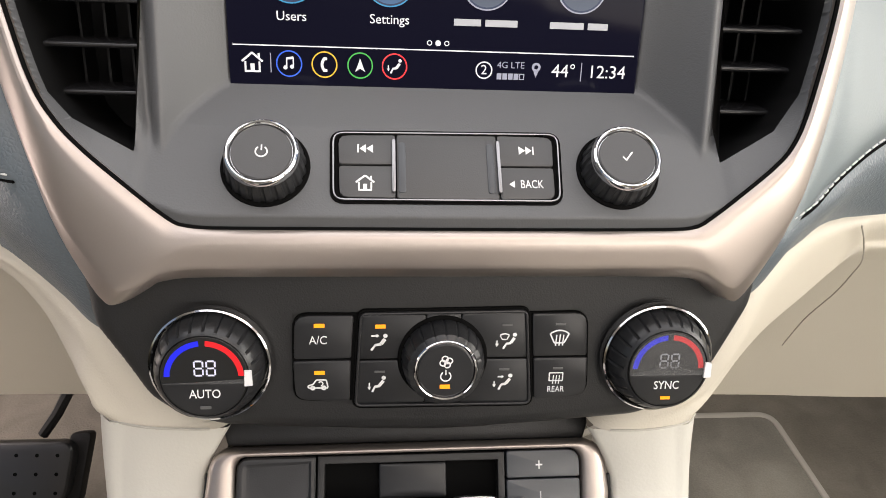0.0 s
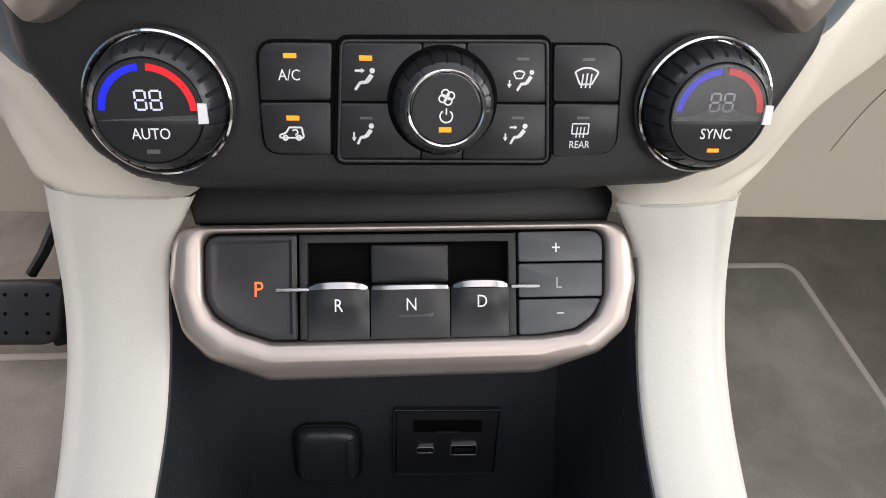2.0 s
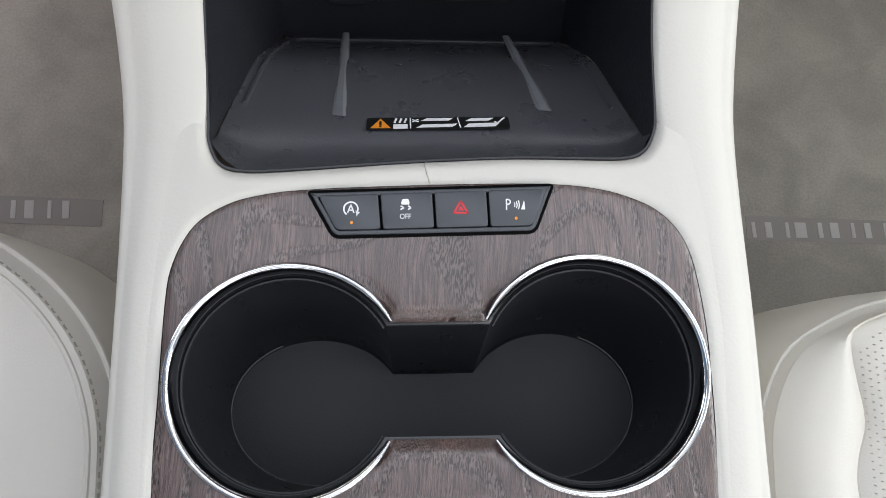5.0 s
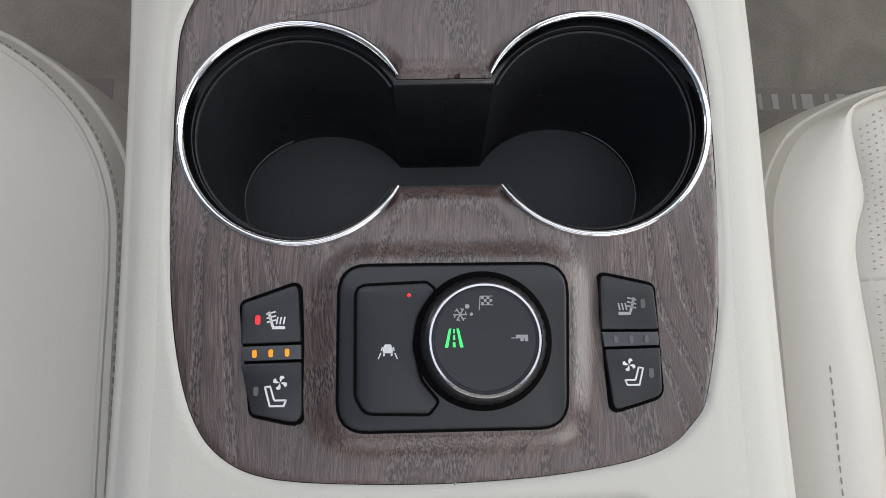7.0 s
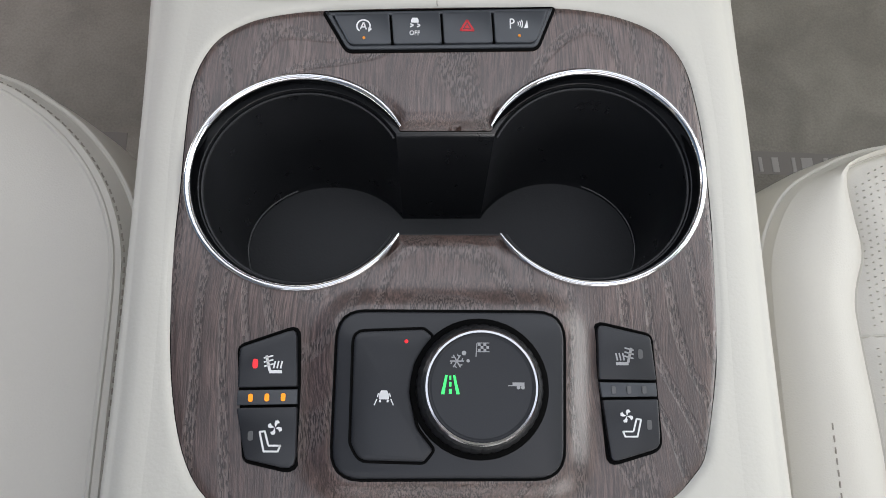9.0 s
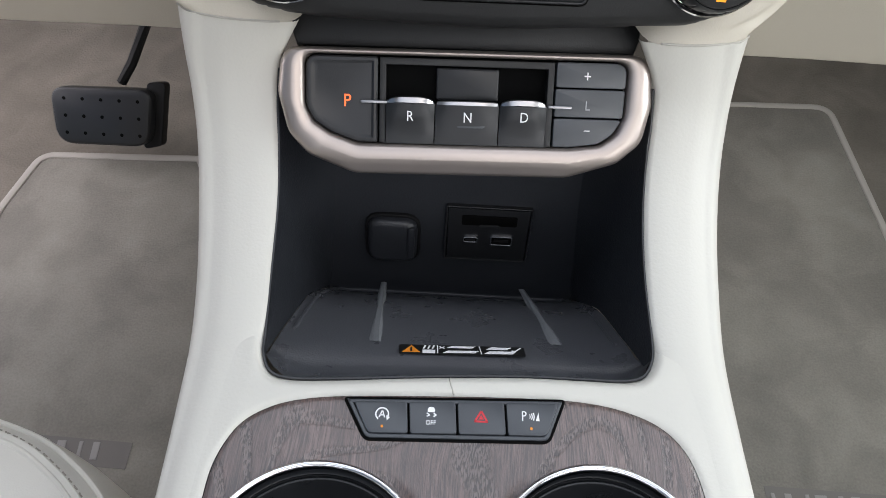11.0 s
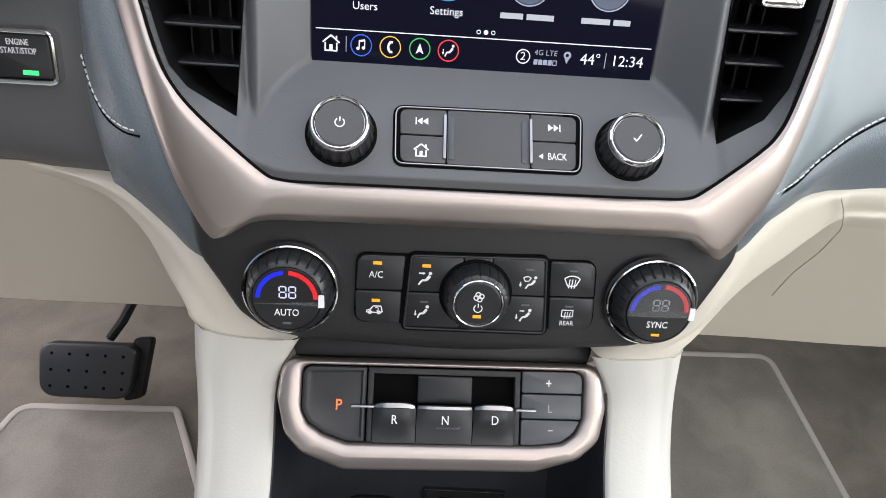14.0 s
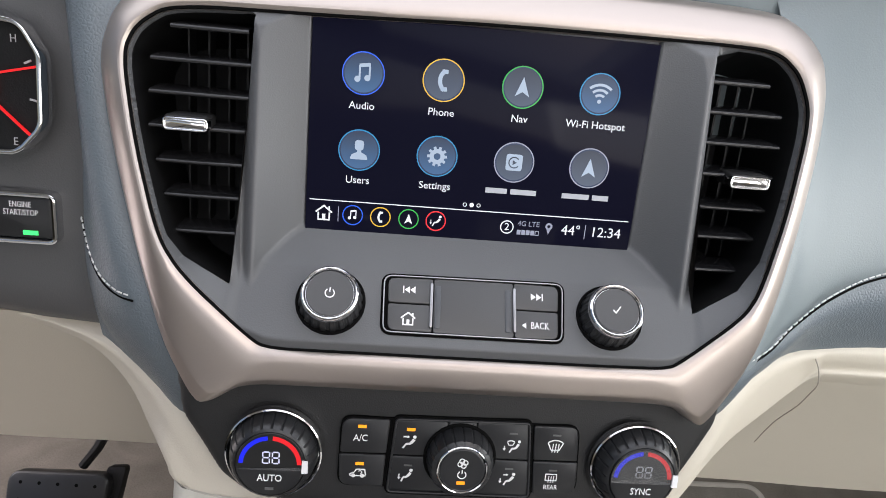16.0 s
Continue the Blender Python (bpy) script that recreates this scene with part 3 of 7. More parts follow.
    "road": [[(-0.5, -0.5), (-0.32, -0.5), (-0.14, 0.5), (-0.26, 0.5)], [(0.5, -0.5), (0.32, -0.5), (0.14, 0.5), (0.26, 0.5)], rect(0, 0.36, 0.1, 0.22), rect(0, 0.02, 0.12, 0.24), rect(0, -0.36, 0.14, 0.26)],
    "snow": [stroke(0.45 * math.cos(a), 0.45 * math.sin(a), -0.45 * math.cos(a), -0.45 * math.sin(a), 0.08) for a in (0, 1.047, 2.094)] + [stroke(0.3 * math.cos(a), 0.3 * math.sin(a), 0.42 * math.cos(a + 0.45), 0.42 * math.sin(a + 0.45), 0.07) for a in [1.047 * k for k in range(6)]] + [circle(0.46, 0.52, 0.15, 8), circle(0.72, 0.02, 0.11, 8)],
    "flag": [rect(-0.28 + 0.19 * i, 0.32 - 0.19 * j, 0.18, 0.18) for i in range(4) for j in range(3) if (i + j) % 2 == 0] + [stroke(-0.42, 0.42, -0.5, -0.5, 0.06), stroke(-0.4, 0.42, 0.4, 0.42, 0.05), stroke(-0.4, -0.16, 0.4, -0.16, 0.05)],
    "trailer": [rect(0.12, 0.06, 0.76, 0.18), stroke(-0.55, -0.05, 0.5, -0.05, 0.06), circle(0.12, -0.16, 0.12, 12), circle(0.4, -0.16, 0.12, 12)],
    "pin": [arc_band(0, 0.18, 0.14, 0.3, 0, 359, 16), [(-0.2, 0.0), (0.2, 0.0), (0, -0.5)]],
}

# ---- cabin ----
floor = part("floor", slab(bmesh.new(), box2(-0.80, 0.80, -1.30, 1.05), 0.02, 0.06), CARPET)
tagged(floor, "grey-beige carpeted car floor, lightly worn", "floor", kind="structure")


def wall(name, pts, mat, label, category="wall"):
    """A panel of the cabin: four corners, given a thickness outwards."""
    bm = bmesh.new()
    a = [Vector(p) for p in pts]
    n = (a[1] - a[0]).cross(a[2] - a[0]).normalized() * 0.03
    loft(bm, [a, [p + n for p in a]], cap0=True, cap1=True)
    ob = part(name, bm, mat)
    return tagged(ob, label, category, kind="structure")


# Plain panels, mostly unseen, close the cabin and shape its light openings.
for k, (x0, x1, y0, y1) in enumerate(((-0.80, -0.42, -1.3, 0.12), (0.42, 0.80, -1.3, 0.12), (-0.42, 0.42, 0.05, 0.12), (-0.42, 0.42, -1.3, -0.62))):
    wall("ceiling_%d" % (k + 1), [(x0, y0, 1.18), (x1, y0, 1.18), (x1, y1, 1.19), (x0, y1, 1.19)], HEADLINER, "pale fabric car headliner round an assumed sunroof", "ceiling")
for sx, side in ((-1, "left"), (1, "right")):
    for k, (y0, y1, z1) in enumerate(((-1.30, -0.42, 0.74), (0.88, 1.05, 0.90), (-0.42, 0.88, 0.12 if sx < 0 else 0.60))):
        q = [(sx * 0.82, y0, 0.02), (sx * 0.82, y0, z1), (sx * 0.82, y1, z1), (sx * 0.82, y1, 0.02)]
        wall("wall_%s_%d" % (side, k + 1), q if sx < 0 else q[::-1], DOOR_TRIM, "dark beige side trim below the side window" if sx > 0 else "dark beige side trim round an assumed open door")
wall("wall_back", [(-0.78, -1.30, 0.02), (0.78, -1.30, 0.02), (0.78, -1.30, 0.80), (-0.78, -1.30, 0.80)], DOOR_TRIM, "dark beige trim behind the rear seats")
wall("firewall", [(-0.78, 0.92, 0.05), (-0.78, 1.05, 0.86), (0.78, 1.05, 0.86), (0.78, 0.92, 0.05)], CARPET, "carpeted firewall under the dashboard")
for sx, side in ((-1, "left"), (1, "right")):
    wall("trim_" + side, [(sx * 0.80, -0.56, 0.74), (sx * 0.80, -0.44, 0.74), (sx * 0.80, -0.44, 1.19), (sx * 0.80, -0.56, 1.19)], HEADLINER, "pale pillar trim between the side windows", "trim")

# ---- dashboard body ----
SF = plane(0, 0.362, 0.6995, 28.81)
SCREEN = plane(0, 0.361, 0.6985, 15)
CF = plane(0, 0.3080, 0.666, 54.46)
CL = plane(0, 0.2985, 0.607, 18)
BF = plane(0, 0.2777, 0.5048, 42)

dash = thing("dashboard", (0, 0.60, 0.06), "two-tone dashboard, slate leather over beige moulded lower panels", "dashboard")


def panel_y(z):
    s = (0.622 - z) / 0.237
    return 0.372 + 0.108 * s + 0.010 * math.sin(max(s, 0) * math.pi)


def knee(side):
    """A sloping lower panel, curved under at its foot."""
    bm = bmesh.new()
    rows = []
    for k in range(17):
        z = 0.600 - (0.215 if side > 0 else 0.222) * k / 16
        y = panel_y(z)
        cols = [(0.155, y + 0.004), (0.19, y), (0.30, y), (0.40, y - 0.002), (0.55, y), (0.78, y + 0.01)]
        rows.append(smooth_line([(side * x, yy, z) for x, yy in cols], 4))
    lip = [(x, y + 0.004, z - 0.004) for x, y, z in rows[-1]]
    under = [(x, max(y, 0.40) + 0.06, z + 0.008) for x, y, z in rows[-1]]
    loft(bm, rows + [lip, under], closed=False)
    return bm


def cheek(sections):
    """Cream skin that turns from beside the climate panel out to the knee panel: sections of (upper edge, crease, run-out)."""
    bm = bmesh.new()
    rows = []
    for sec in sections:
        if len(sec) > 3:
            rows.append([tuple(p) for p in smooth_line(sec, 5)])
            continue
        a, b, c = (Vector(p) for p in sec)
        c.y = min(c.y, panel_y(c.z) - (0.0008 if c.x > -0.285 else -0.01))
        tuck = a + Vector((-0.03 if a.x > 0 else 0.03, 0.004, 0.004))
        rows.append([tuple(p) for p in smooth_line([tuck, a, a.lerp(b, 0.5) + Vector((0, -0.0015, 0.001)), b, b.lerp(c, 0.45) + Vector((0, -0.004, 0.003)), c, c + Vector((0.01 if a.x > 0 else -0.01, 0.006, -0.008))], 5)])
    cols = [smooth_line([r[i] for r in rows], 5) for i in range(len(rows[0]))]
    loft(bm, cols, closed=False)
    return bm


part("knee_panel", knee(-1), BEIGE, dash, "smooth beige lower panel above the pedals", fix=False)
glove = part("glove_box_panel", knee(1), BEIGE, dash, "beige glove box panel with a curved shut line", fix=False)
part("cheek", cheek([
    ((-0.50, 0.410, 0.600), (-0.50, 0.415, 0.590), (-0.50, 0.5, 0.575)),
    ((-0.34, 0.396, 0.598), (-0.345, 0.402, 0.588), (-0.35, 0.5, 0.573)),
    ((-0.285, 0.3860, 0.5975), (-0.290, 0.3915, 0.587), (-0.300, 0.5, 0.572)),
    ((-0.250, 0.3735, 0.5987), (-0.262, 0.3825, 0.588), (-0.270, 0.5, 0.572)),
    ((-0.2266, 0.362, 0.5995), (-0.2322, 0.368, 0.5843), (-0.242, 0.5, 0.566)),
    ((-0.2059, 0.350, 0.5963), (-0.2083, 0.352, 0.5706), (-0.224, 0.5, 0.552)),
    ((-0.1855, 0.335, 0.5893), (-0.1926, 0.336, 0.5518), (-0.210, 0.5, 0.535)),
    ((-0.1689, 0.320, 0.5826), (-0.1810, 0.319, 0.5530), (-0.197, 0.5, 0.532)),
    ((-0.1552, 0.311, 0.5689), (-0.1745, 0.311, 0.5480), (-0.184, 0.42, 0.526)),
    ((-0.1380, 0.302, 0.5480), (-0.1715, 0.307, 0.5430), (-0.1758, 0.40, 0.524)),
    [(-0.098, 0.3120, 0.5400), (-0.108, 0.2958, 0.5400), (-0.148, 0.2980, 0.5396), (-0.164, 0.3045, 0.5378), (-0.1713, 0.3145, 0.5348), (-0.1728, 0.340, 0.528), (-0.1740, 0.362, 0.522)]]), BEIGE, dash, "cream cheek beside the climate panel", fix=False, sharp=70)
part("cheek", cheek([
    ((0.78, 0.392, 0.620), (0.78, 0.394, 0.606), (0.77, 0.5, 0.590)),
    ((0.42, 0.386, 0.6225), (0.42, 0.387, 0.606), (0.42, 0.5, 0.590)),
    ((0.271, 0.381, 0.6235), (0.277, 0.3845, 0.606), (0.284, 0.5, 0.591)),
    ((0.2395, 0.374, 0.6242), (0.2534, 0.383, 0.6028), (0.262, 0.5, 0.590)),
    ((0.2126, 0.362, 0.6238), (0.2394, 0.379, 0.5858), (0.250, 0.5, 0.574)),
    ((0.1911, 0.348, 0.6192), (0.2221, 0.371, 0.5710), (0.236, 0.5, 0.558)),
    ((0.1708, 0.330, 0.6096), (0.2011, 0.358, 0.5622), (0.218, 0.5, 0.546)),
    ((0.1569, 0.315, 0.5854), (0.1802, 0.343, 0.5525), (0.199, 0.5, 0.533)),
    ((0.1424, 0.306, 0.5619), (0.1600, 0.324, 0.5450), (0.178, 0.5, 0.520)),
    ((0.1219, 0.300, 0.5500), (0.1490, 0.312, 0.5440), (0.160, 0.40, 0.524)),
    [(0.080, 0.3120, 0.5400), (0.090, 0.2958, 0.5400), (0.122, 0.2976, 0.5396), (0.1395, 0.3045, 0.5378), (0.1460, 0.3145, 0.5348), (0.1474, 0.340, 0.528), (0.1484, 0.362, 0.522)]]), BEIGE, dash, "cream cheek beside the climate panel", fix=False, sharp=70)


def shut_line(pts, r, name="shut_line", mat=GAP, parent=dash):
    return part(name, tube(bmesh.new(), smooth_line(pts, 8), r, 5), mat, parent)


# Brown tube paints the shade along the glove box's fold at its shut line.
shut_line([(x, min(y, panel_y(z)) - 0.0012, z) for x, y, z in ((0.2406, 0.3740, 0.6240), (0.2520, 0.3785, 0.6090), (0.2585, 0.3815, 0.5940), (0.2612, 0.388, 0.5790), (0.2640, 0.398, 0.5580), (0.2720, 0.425, 0.5150), (0.2790, 0.446, 0.4720))], 0.00045, mat=FOLD_SHADE)


def sheet(columns, mat, name, label, thick=0.006, parent=dash, n=6):
    """A padded skin: columns of points from its top to its foot, smoothed both ways."""
    cols = [smooth_line(c, n) for c in columns]
    rows = [smooth_line([c[i] for c in cols], n) for i in range(len(cols[0]))]
    bm = bmesh.new()
    loft(bm, rows, closed=False)
    return part(name, bm, mat, parent, label, fix=False, sharp=60)


# Slate leather along both sides of the metal surround.
sheet([
    [(-0.170, 0.430, 0.880), (-0.190, 0.402, 0.838), (-0.196, 0.385, 0.80), (-0.192, 0.362, 0.74), (-0.178, 0.336, 0.690), (-0.162, 0.314, 0.648), (-0.148, 0.316, 0.588)],
    [(-0.188, 0.428, 0.884), (-0.210, 0.394, 0.842), (-0.2115, 0.378, 0.80), (-0.206, 0.355, 0.74), (-0.193, 0.330, 0.688), (-0.179, 0.316, 0.643), (-0.166, 0.322, 0.580)],
    [(-0.206, 0.428, 0.884), (-0.2245, 0.398, 0.842), (-0.2235, 0.382, 0.80), (-0.2175, 0.361, 0.74), (-0.208, 0.339, 0.686), (-0.197, 0.327, 0.640), (-0.1845, 0.337, 0.586)],
    [(-0.220, 0.440, 0.880), (-0.233, 0.412, 0.838), (-0.231, 0.398, 0.80), (-0.2270, 0.382, 0.74), (-0.223, 0.359, 0.685), (-0.217, 0.345, 0.640), (-0.2055, 0.352, 0.593)],
    [(-0.224, 0.460, 0.870), (-0.235, 0.440, 0.83), (-0.234, 0.430, 0.80), (-0.2335, 0.404, 0.74), (-0.2340, 0.384, 0.69), (-0.2345, 0.374, 0.645), (-0.2275, 0.366, 0.597)],
], SLATE_HIDE, "leather_strip", "grained slate leather strip beside the surround")
sheet([
    [(0.150, 0.456, 0.866), (0.166, 0.438, 0.838), (0.176, 0.412, 0.80), (0.178, 0.374, 0.74), (0.170, 0.342, 0.69), (0.158, 0.318, 0.652)],
    [(0.170, 0.456, 0.872), (0.186, 0.438, 0.842), (0.190, 0.413, 0.80), (0.190, 0.375, 0.74), (0.184, 0.345, 0.69), (0.169, 0.322, 0.650)],
    [(0.205, 0.454, 0.882), (0.212, 0.440, 0.852), (0.214, 0.417, 0.80), (0.214, 0.385, 0.74), (0.210, 0.363, 0.694), (0.200, 0.349, 0.664)],
    [(0.270, 0.460, 0.892), (0.272, 0.440, 0.862), (0.274, 0.420, 0.80), (0.274, 0.397, 0.74), (0.270, 0.384, 0.705), (0.262, 0.378, 0.688)],
    [(0.400, 0.470, 0.896), (0.400, 0.436, 0.866), (0.400, 0.416, 0.80), (0.400, 0.402, 0.74), (0.400, 0.396, 0.712), (0.400, 0.392, 0.698)],
    [(0.780, 0.480, 0.896), (0.780, 0.440, 0.866), (0.780, 0.420, 0.80), (0.780, 0.408, 0.74), (0.780, 0.402, 0.712), (0.780, 0.398, 0.698)],
], SLATE_SOFT_LIT, "upper_pad", "slate padded dash top above the glove box, lightened as if window-lit")
sheet([
    [(0.150, 0.322, 0.650), (0.150, 0.314, 0.634), (0.150, 0.322, 0.600)],
    [(0.170, 0.325, 0.652), (0.168, 0.321, 0.638), (0.167, 0.332, 0.602)],
    [(0.201, 0.352, 0.664), (0.197, 0.343, 0.648), (0.191, 0.354, 0.612)],
    [(0.262, 0.381, 0.688), (0.256, 0.372, 0.664), (0.246, 0.382, 0.617)],
    [(0.400, 0.395, 0.698), (0.400, 0.384, 0.670), (0.400, 0.392, 0.617)],
    [(0.780, 0.401, 0.698), (0.780, 0.390, 0.670), (0.780, 0.398, 0.617)],
], SLATE_HIDE, "lower_pad", "slate leather band under the stitched seam")


def stitches(line, name, mat, parent, length=0.0030, gap=0.0013, r=0.0005, lift=0.0006):
    """Sewn stitches along a line, joined: too small to pick apart."""
    pts = [Vector(p) for p in smooth_line(line, 10)]
    bm = bmesh.new()
    run, on, seg = 0.0, True, [pts[0]]
    for a, b in zip(pts, pts[1:]):
        d = (b - a).length
        steps = max(int(d / 0.0007), 1)
        for i in range(steps):
            p = a.lerp(b, (i + 1) / steps)
            run += d / steps
            if on:
                seg.append(p)
                if run > length:
                    tube(bm, [seg[0], seg[len(seg) // 2] + Vector((0, -lift, lift)), seg[-1]], r, 5)
                    on, run = False, 0.0
            elif run > gap:
                on, run, seg = True, 0.0, [p]
    ob = part(name, bm, mat, parent)
    ob["kind"] = "stuff"
    return ob


stitches([(0.168, 0.3235, 0.6535), (0.183, 0.3330, 0.6580), (0.200, 0.3465, 0.6670), (0.226, 0.3610, 0.6810), (0.262, 0.3755, 0.6905), (0.320, 0.3870, 0.6975), (0.400, 0.3915, 0.7010)], "seam_stitching", THREAD, dash)
shut_line([(0.168, 0.3235, 0.6508), (0.183, 0.3330, 0.6553), (0.200, 0.3468, 0.6640), (0.226, 0.3610, 0.6780), (0.262, 0.3755, 0.6875), (0.320, 0.3870, 0.6945), (0.400, 0.3915, 0.6980)], 0.0008, "seam")
stitches([(-0.2300, 0.3700, 0.685), (-0.2190, 0.3505, 0.6745), (-0.2080, 0.3360, 0.6685), (-0.1960, 0.3260, 0.6665), (-0.1850, 0.3200, 0.6675)], "seam_stitching", THREAD, dash)
shut_line([(-0.2298, 0.3700, 0.6822), (-0.2187, 0.3502, 0.6717), (-0.2077, 0.3357, 0.6657), (-0.1957, 0.3257, 0.6637), (-0.1847, 0.3197, 0.6647)], 0.0007, "seam")

# Dark panel round the instruments, left of the leather strip.
bm = bmesh.new()
rows = []
for z, y in ((0.90, 0.425), (0.86, 0.412), (0.80, 0.405), (0.74, 0.396), (0.70, 0.385), (0.66, 0.374), (0.630, 0.370), (0.606, 0.372), (0.590, 0.384), (0.575, 0.415)):
    rows.append([(x, y + 0.03 * (x < -0.6) + 0.02 * (x > -0.22), z + min(max((-0.215 - x) / 0.10, 0), 1) * 0.014 * (z < 0.64)) for x in (-0.78, -0.60, -0.45, -0.36, -0.30, -0.262, -0.236, -0.224, -0.212)])
loft(bm, rows, closed=False)
part("instrument_surround", bm, DASH_GREY, dash, "dark charcoal panel round the instruments", fix=False, sharp=60)
part("dash_core", slab(bmesh.new(), box2(0.09, 0.78, 0.436, 0.46), 0.60, 0.856), SLATE_SOFT_LIT, dash)
part("dash_top", slab(bmesh.new(), box2(-0.78, 0.78, 0.43, 1.04), 0.855, 0.872, 0.004), SLATE_SOFT_LIT, dash, "slate padded dash top")

# ---- instrument cluster and start button ----
IC = plane(-0.281, 0.386, 0.758, 16)
cluster = thing("instrument_cluster", (-0.30, 0.41, 0.70), "black gauge face with red needles and a bright rim", "gauge")
face = rounded([(-0.075, -0.0395), (0.025, -0.0385), (0.0385, -0.023), (0.0395, 0.016), (0.029, 0.034), (-0.075, 0.043)], 0.014)
part("gauge_face", slab(bmesh.new(), inset(face, 0.002), 0.000, 0.007), BLACK, cluster, frame_at=IC)
part("rim", ring(bmesh.new(), face, inset(face, 0.0030), 0.001, 0.0125, 0.001), CHROME, cluster, "bright silver rim", IC)
for x0, y0, x1, y1, mat, nm in ((0.0, 0.0015, 0.0355, 0.0098, NEEDLE, "needle"), (0.002, -0.0005, 0.0318, -0.0285, NEEDLE, "needle")):
    part(nm, slab(bmesh.new(), stroke(x0, y0, x1, y1, 0.0012), 0.009, 0.0105), mat, cluster, "red lit needle", IC)
part("hub", lathe(bmesh.new(), [(0.0085, 0.007), (0.0085, 0.0100), (0.0070, 0.0112)], 0.004, -0.002, 24), BLACK, cluster, "black needle hub", IC)
part("red_hub_ring", ring(bmesh.new(), circle(0.004, -0.002, 0.0108, 32), circle(0.004, -0.002, 0.0092, 32), 0.0065, 0.0085), NEEDLE, cluster, "red lit ring", IC)
for a in (0.45, -0.2):
    part("tick", slab(bmesh.new(), stroke(0.008 + 0.023 * math.cos(a), -0.002 + 0.030 * math.sin(a), 0.008 + 0.027 * math.cos(a), -0.002 + 0.034 * math.sin(a), 0.0011), 0.0075, 0.0082), PRINT_DIM, cluster, frame_at=IC)
part("letter", words("H", 0.0060, 0.0235, 0.0235, 0.0075, 0.85), PRINT_DIM, cluster, frame_at=IC)
part("letter", words("E", 0.0062, 0.0215, -0.0318, 0.0075, 0.85), PRINT_DIM, cluster, frame_at=IC)

SB = plane(-0.268, 0.3745, 0.6790, 14)
starter = thing("start_button", (-0.272, 0.3715, 0.655), "black push button with a silver rim and white lettering", "button")
frame2 = box2(-0.036, 0.0225, -0.0155, 0.0165, 0.006)
part("rim", ring(bmesh.new(), frame2, inset(frame2, 0.0032), -0.004, 0.0045, 0.0014), CHROME, starter, "silver rim", SB)
part("cap", slab(bmesh.new(), inset(frame2, 0.0034), -0.004, 0.0030, 0.0015), KEY, starter, frame_at=SB)
part("lettering", words("ENGINE\nSTART/STOP", 0.0049, 0.0015, 0.0060, 0.0031, 0.72), PRINT, starter, frame_at=SB)
part("indicator", slab(bmesh.new(), rect(0.0065, -0.0085, 0.0085, 0.0026), 0.003, 0.0035), GREEN_LIT, starter, "lit green indicator", SB)

# ---- centre stack ----
stack = thing("centre_stack", (0, 0.36, 0.60), "graphite centre stack in a satin champagne metal surround", "car console")

PAIRS = [
    ((-0.0830, 0.1115), (-0.0850, 0.1380, 0.020)), ((-0.1700, 0.1095), (-0.1800, 0.1330, 0.019)), ((-0.1865, 0.0975), (-0.2045, 0.1110, 0.019)),
    ((-0.1925, 0.0828), (-0.2110, 0.0830, 0.019)), ((-0.1839, 0.0374), (-0.2010, 0.0368, 0.019)), ((-0.1700, -0.0111), (-0.1848, -0.0211, 0.020)),
    ((-0.1560, -0.0308), (-0.1690, -0.0682, 0.021)), ((-0.1164, -0.0642), (-0.1500, -0.1020, 0.020)), ((-0.1080, -0.0658), (-0.1400, -0.0995, 0.022)),
    ((-0.1000, -0.0664), (-0.1240, -0.0885, 0.025)), ((-0.0600, -0.0664), (-0.0800, -0.0880, 0.026)), ((0.0, -0.0664), (0.0, -0.0880, 0.026)), ((0.0600, -0.0664), (0.0800, -0.0880, 0.026)),
    ((0.1000, -0.0660), (0.1190, -0.0885, 0.025)), ((0.1080, -0.0655), (0.1340, -0.0995, 0.022)), ((0.1152, -0.0638), (0.1420, -0.1015, 0.020)),
    ((0.1519, -0.0348), (0.1665, -0.0650, 0.020)), ((0.1605, -0.0199), (0.1805, -0.0211, 0.018)), ((0.1715, 0.0220), (0.1895, 0.0220, 0.017)),
    ((0.1789, 0.0666), (0.1962, 0.0650, 0.017)), ((0.1794, 0.0850), (0.1990, 0.0960, 0.016)), ((0.1725, 0.1030), (0.1970, 0.1180, 0.016)), ((0.1610, 0.1130), (0.1860, 0.1330, 0.016)), ((0.1450, 0.1160), (0.1640, 0.1440, 0.017)), ((0.0063, 0.1150), (0.0063, 0.1450, 0.019)),
]
six = chaikin([(*a, *b) for a, b in PAIRS], 3)


def surround(s, w):
    """A loop of the surround at the share s of the way out, lifted by w from the straight line between its edges."""
    return [(x0 + (x1 - x0) * s, y0 + (y1 - y0) * s, 0.034 + (w1 - 0.034) * s + w) for x0, y0, x1, y1, w1 in six]


bm = bmesh.new()
loft(bm, [surround(0.0, -0.022), surround(-0.02, -0.0045), surround(0.0, -0.0022), surround(0.05, -0.0002), surround(0.10, 0.0012), surround(0.16, 0.0021), surround(0.30, 0.0030), surround(0.50, 0.0034), surround(0.70, 0.0030), surround(0.775, 0.0026), surround(0.80, 0.0021), surround(0.90, -0.0008), surround(0.985, -0.0036), surround(1.0, -0.0050), surround(1.0, -0.012), surround(0.95, -0.030)])
part("surround", bm, CHAMPAGNE, stack, "satin champagne metal surround", SF, sharp=25)
edge_line = [(x0, y0, 0.0315) for x0, y0, *_ in six]
part("shut_line", tube(bmesh.new(), edge_line, 0.0011, 5, True), GAP, stack, frame_at=SF)


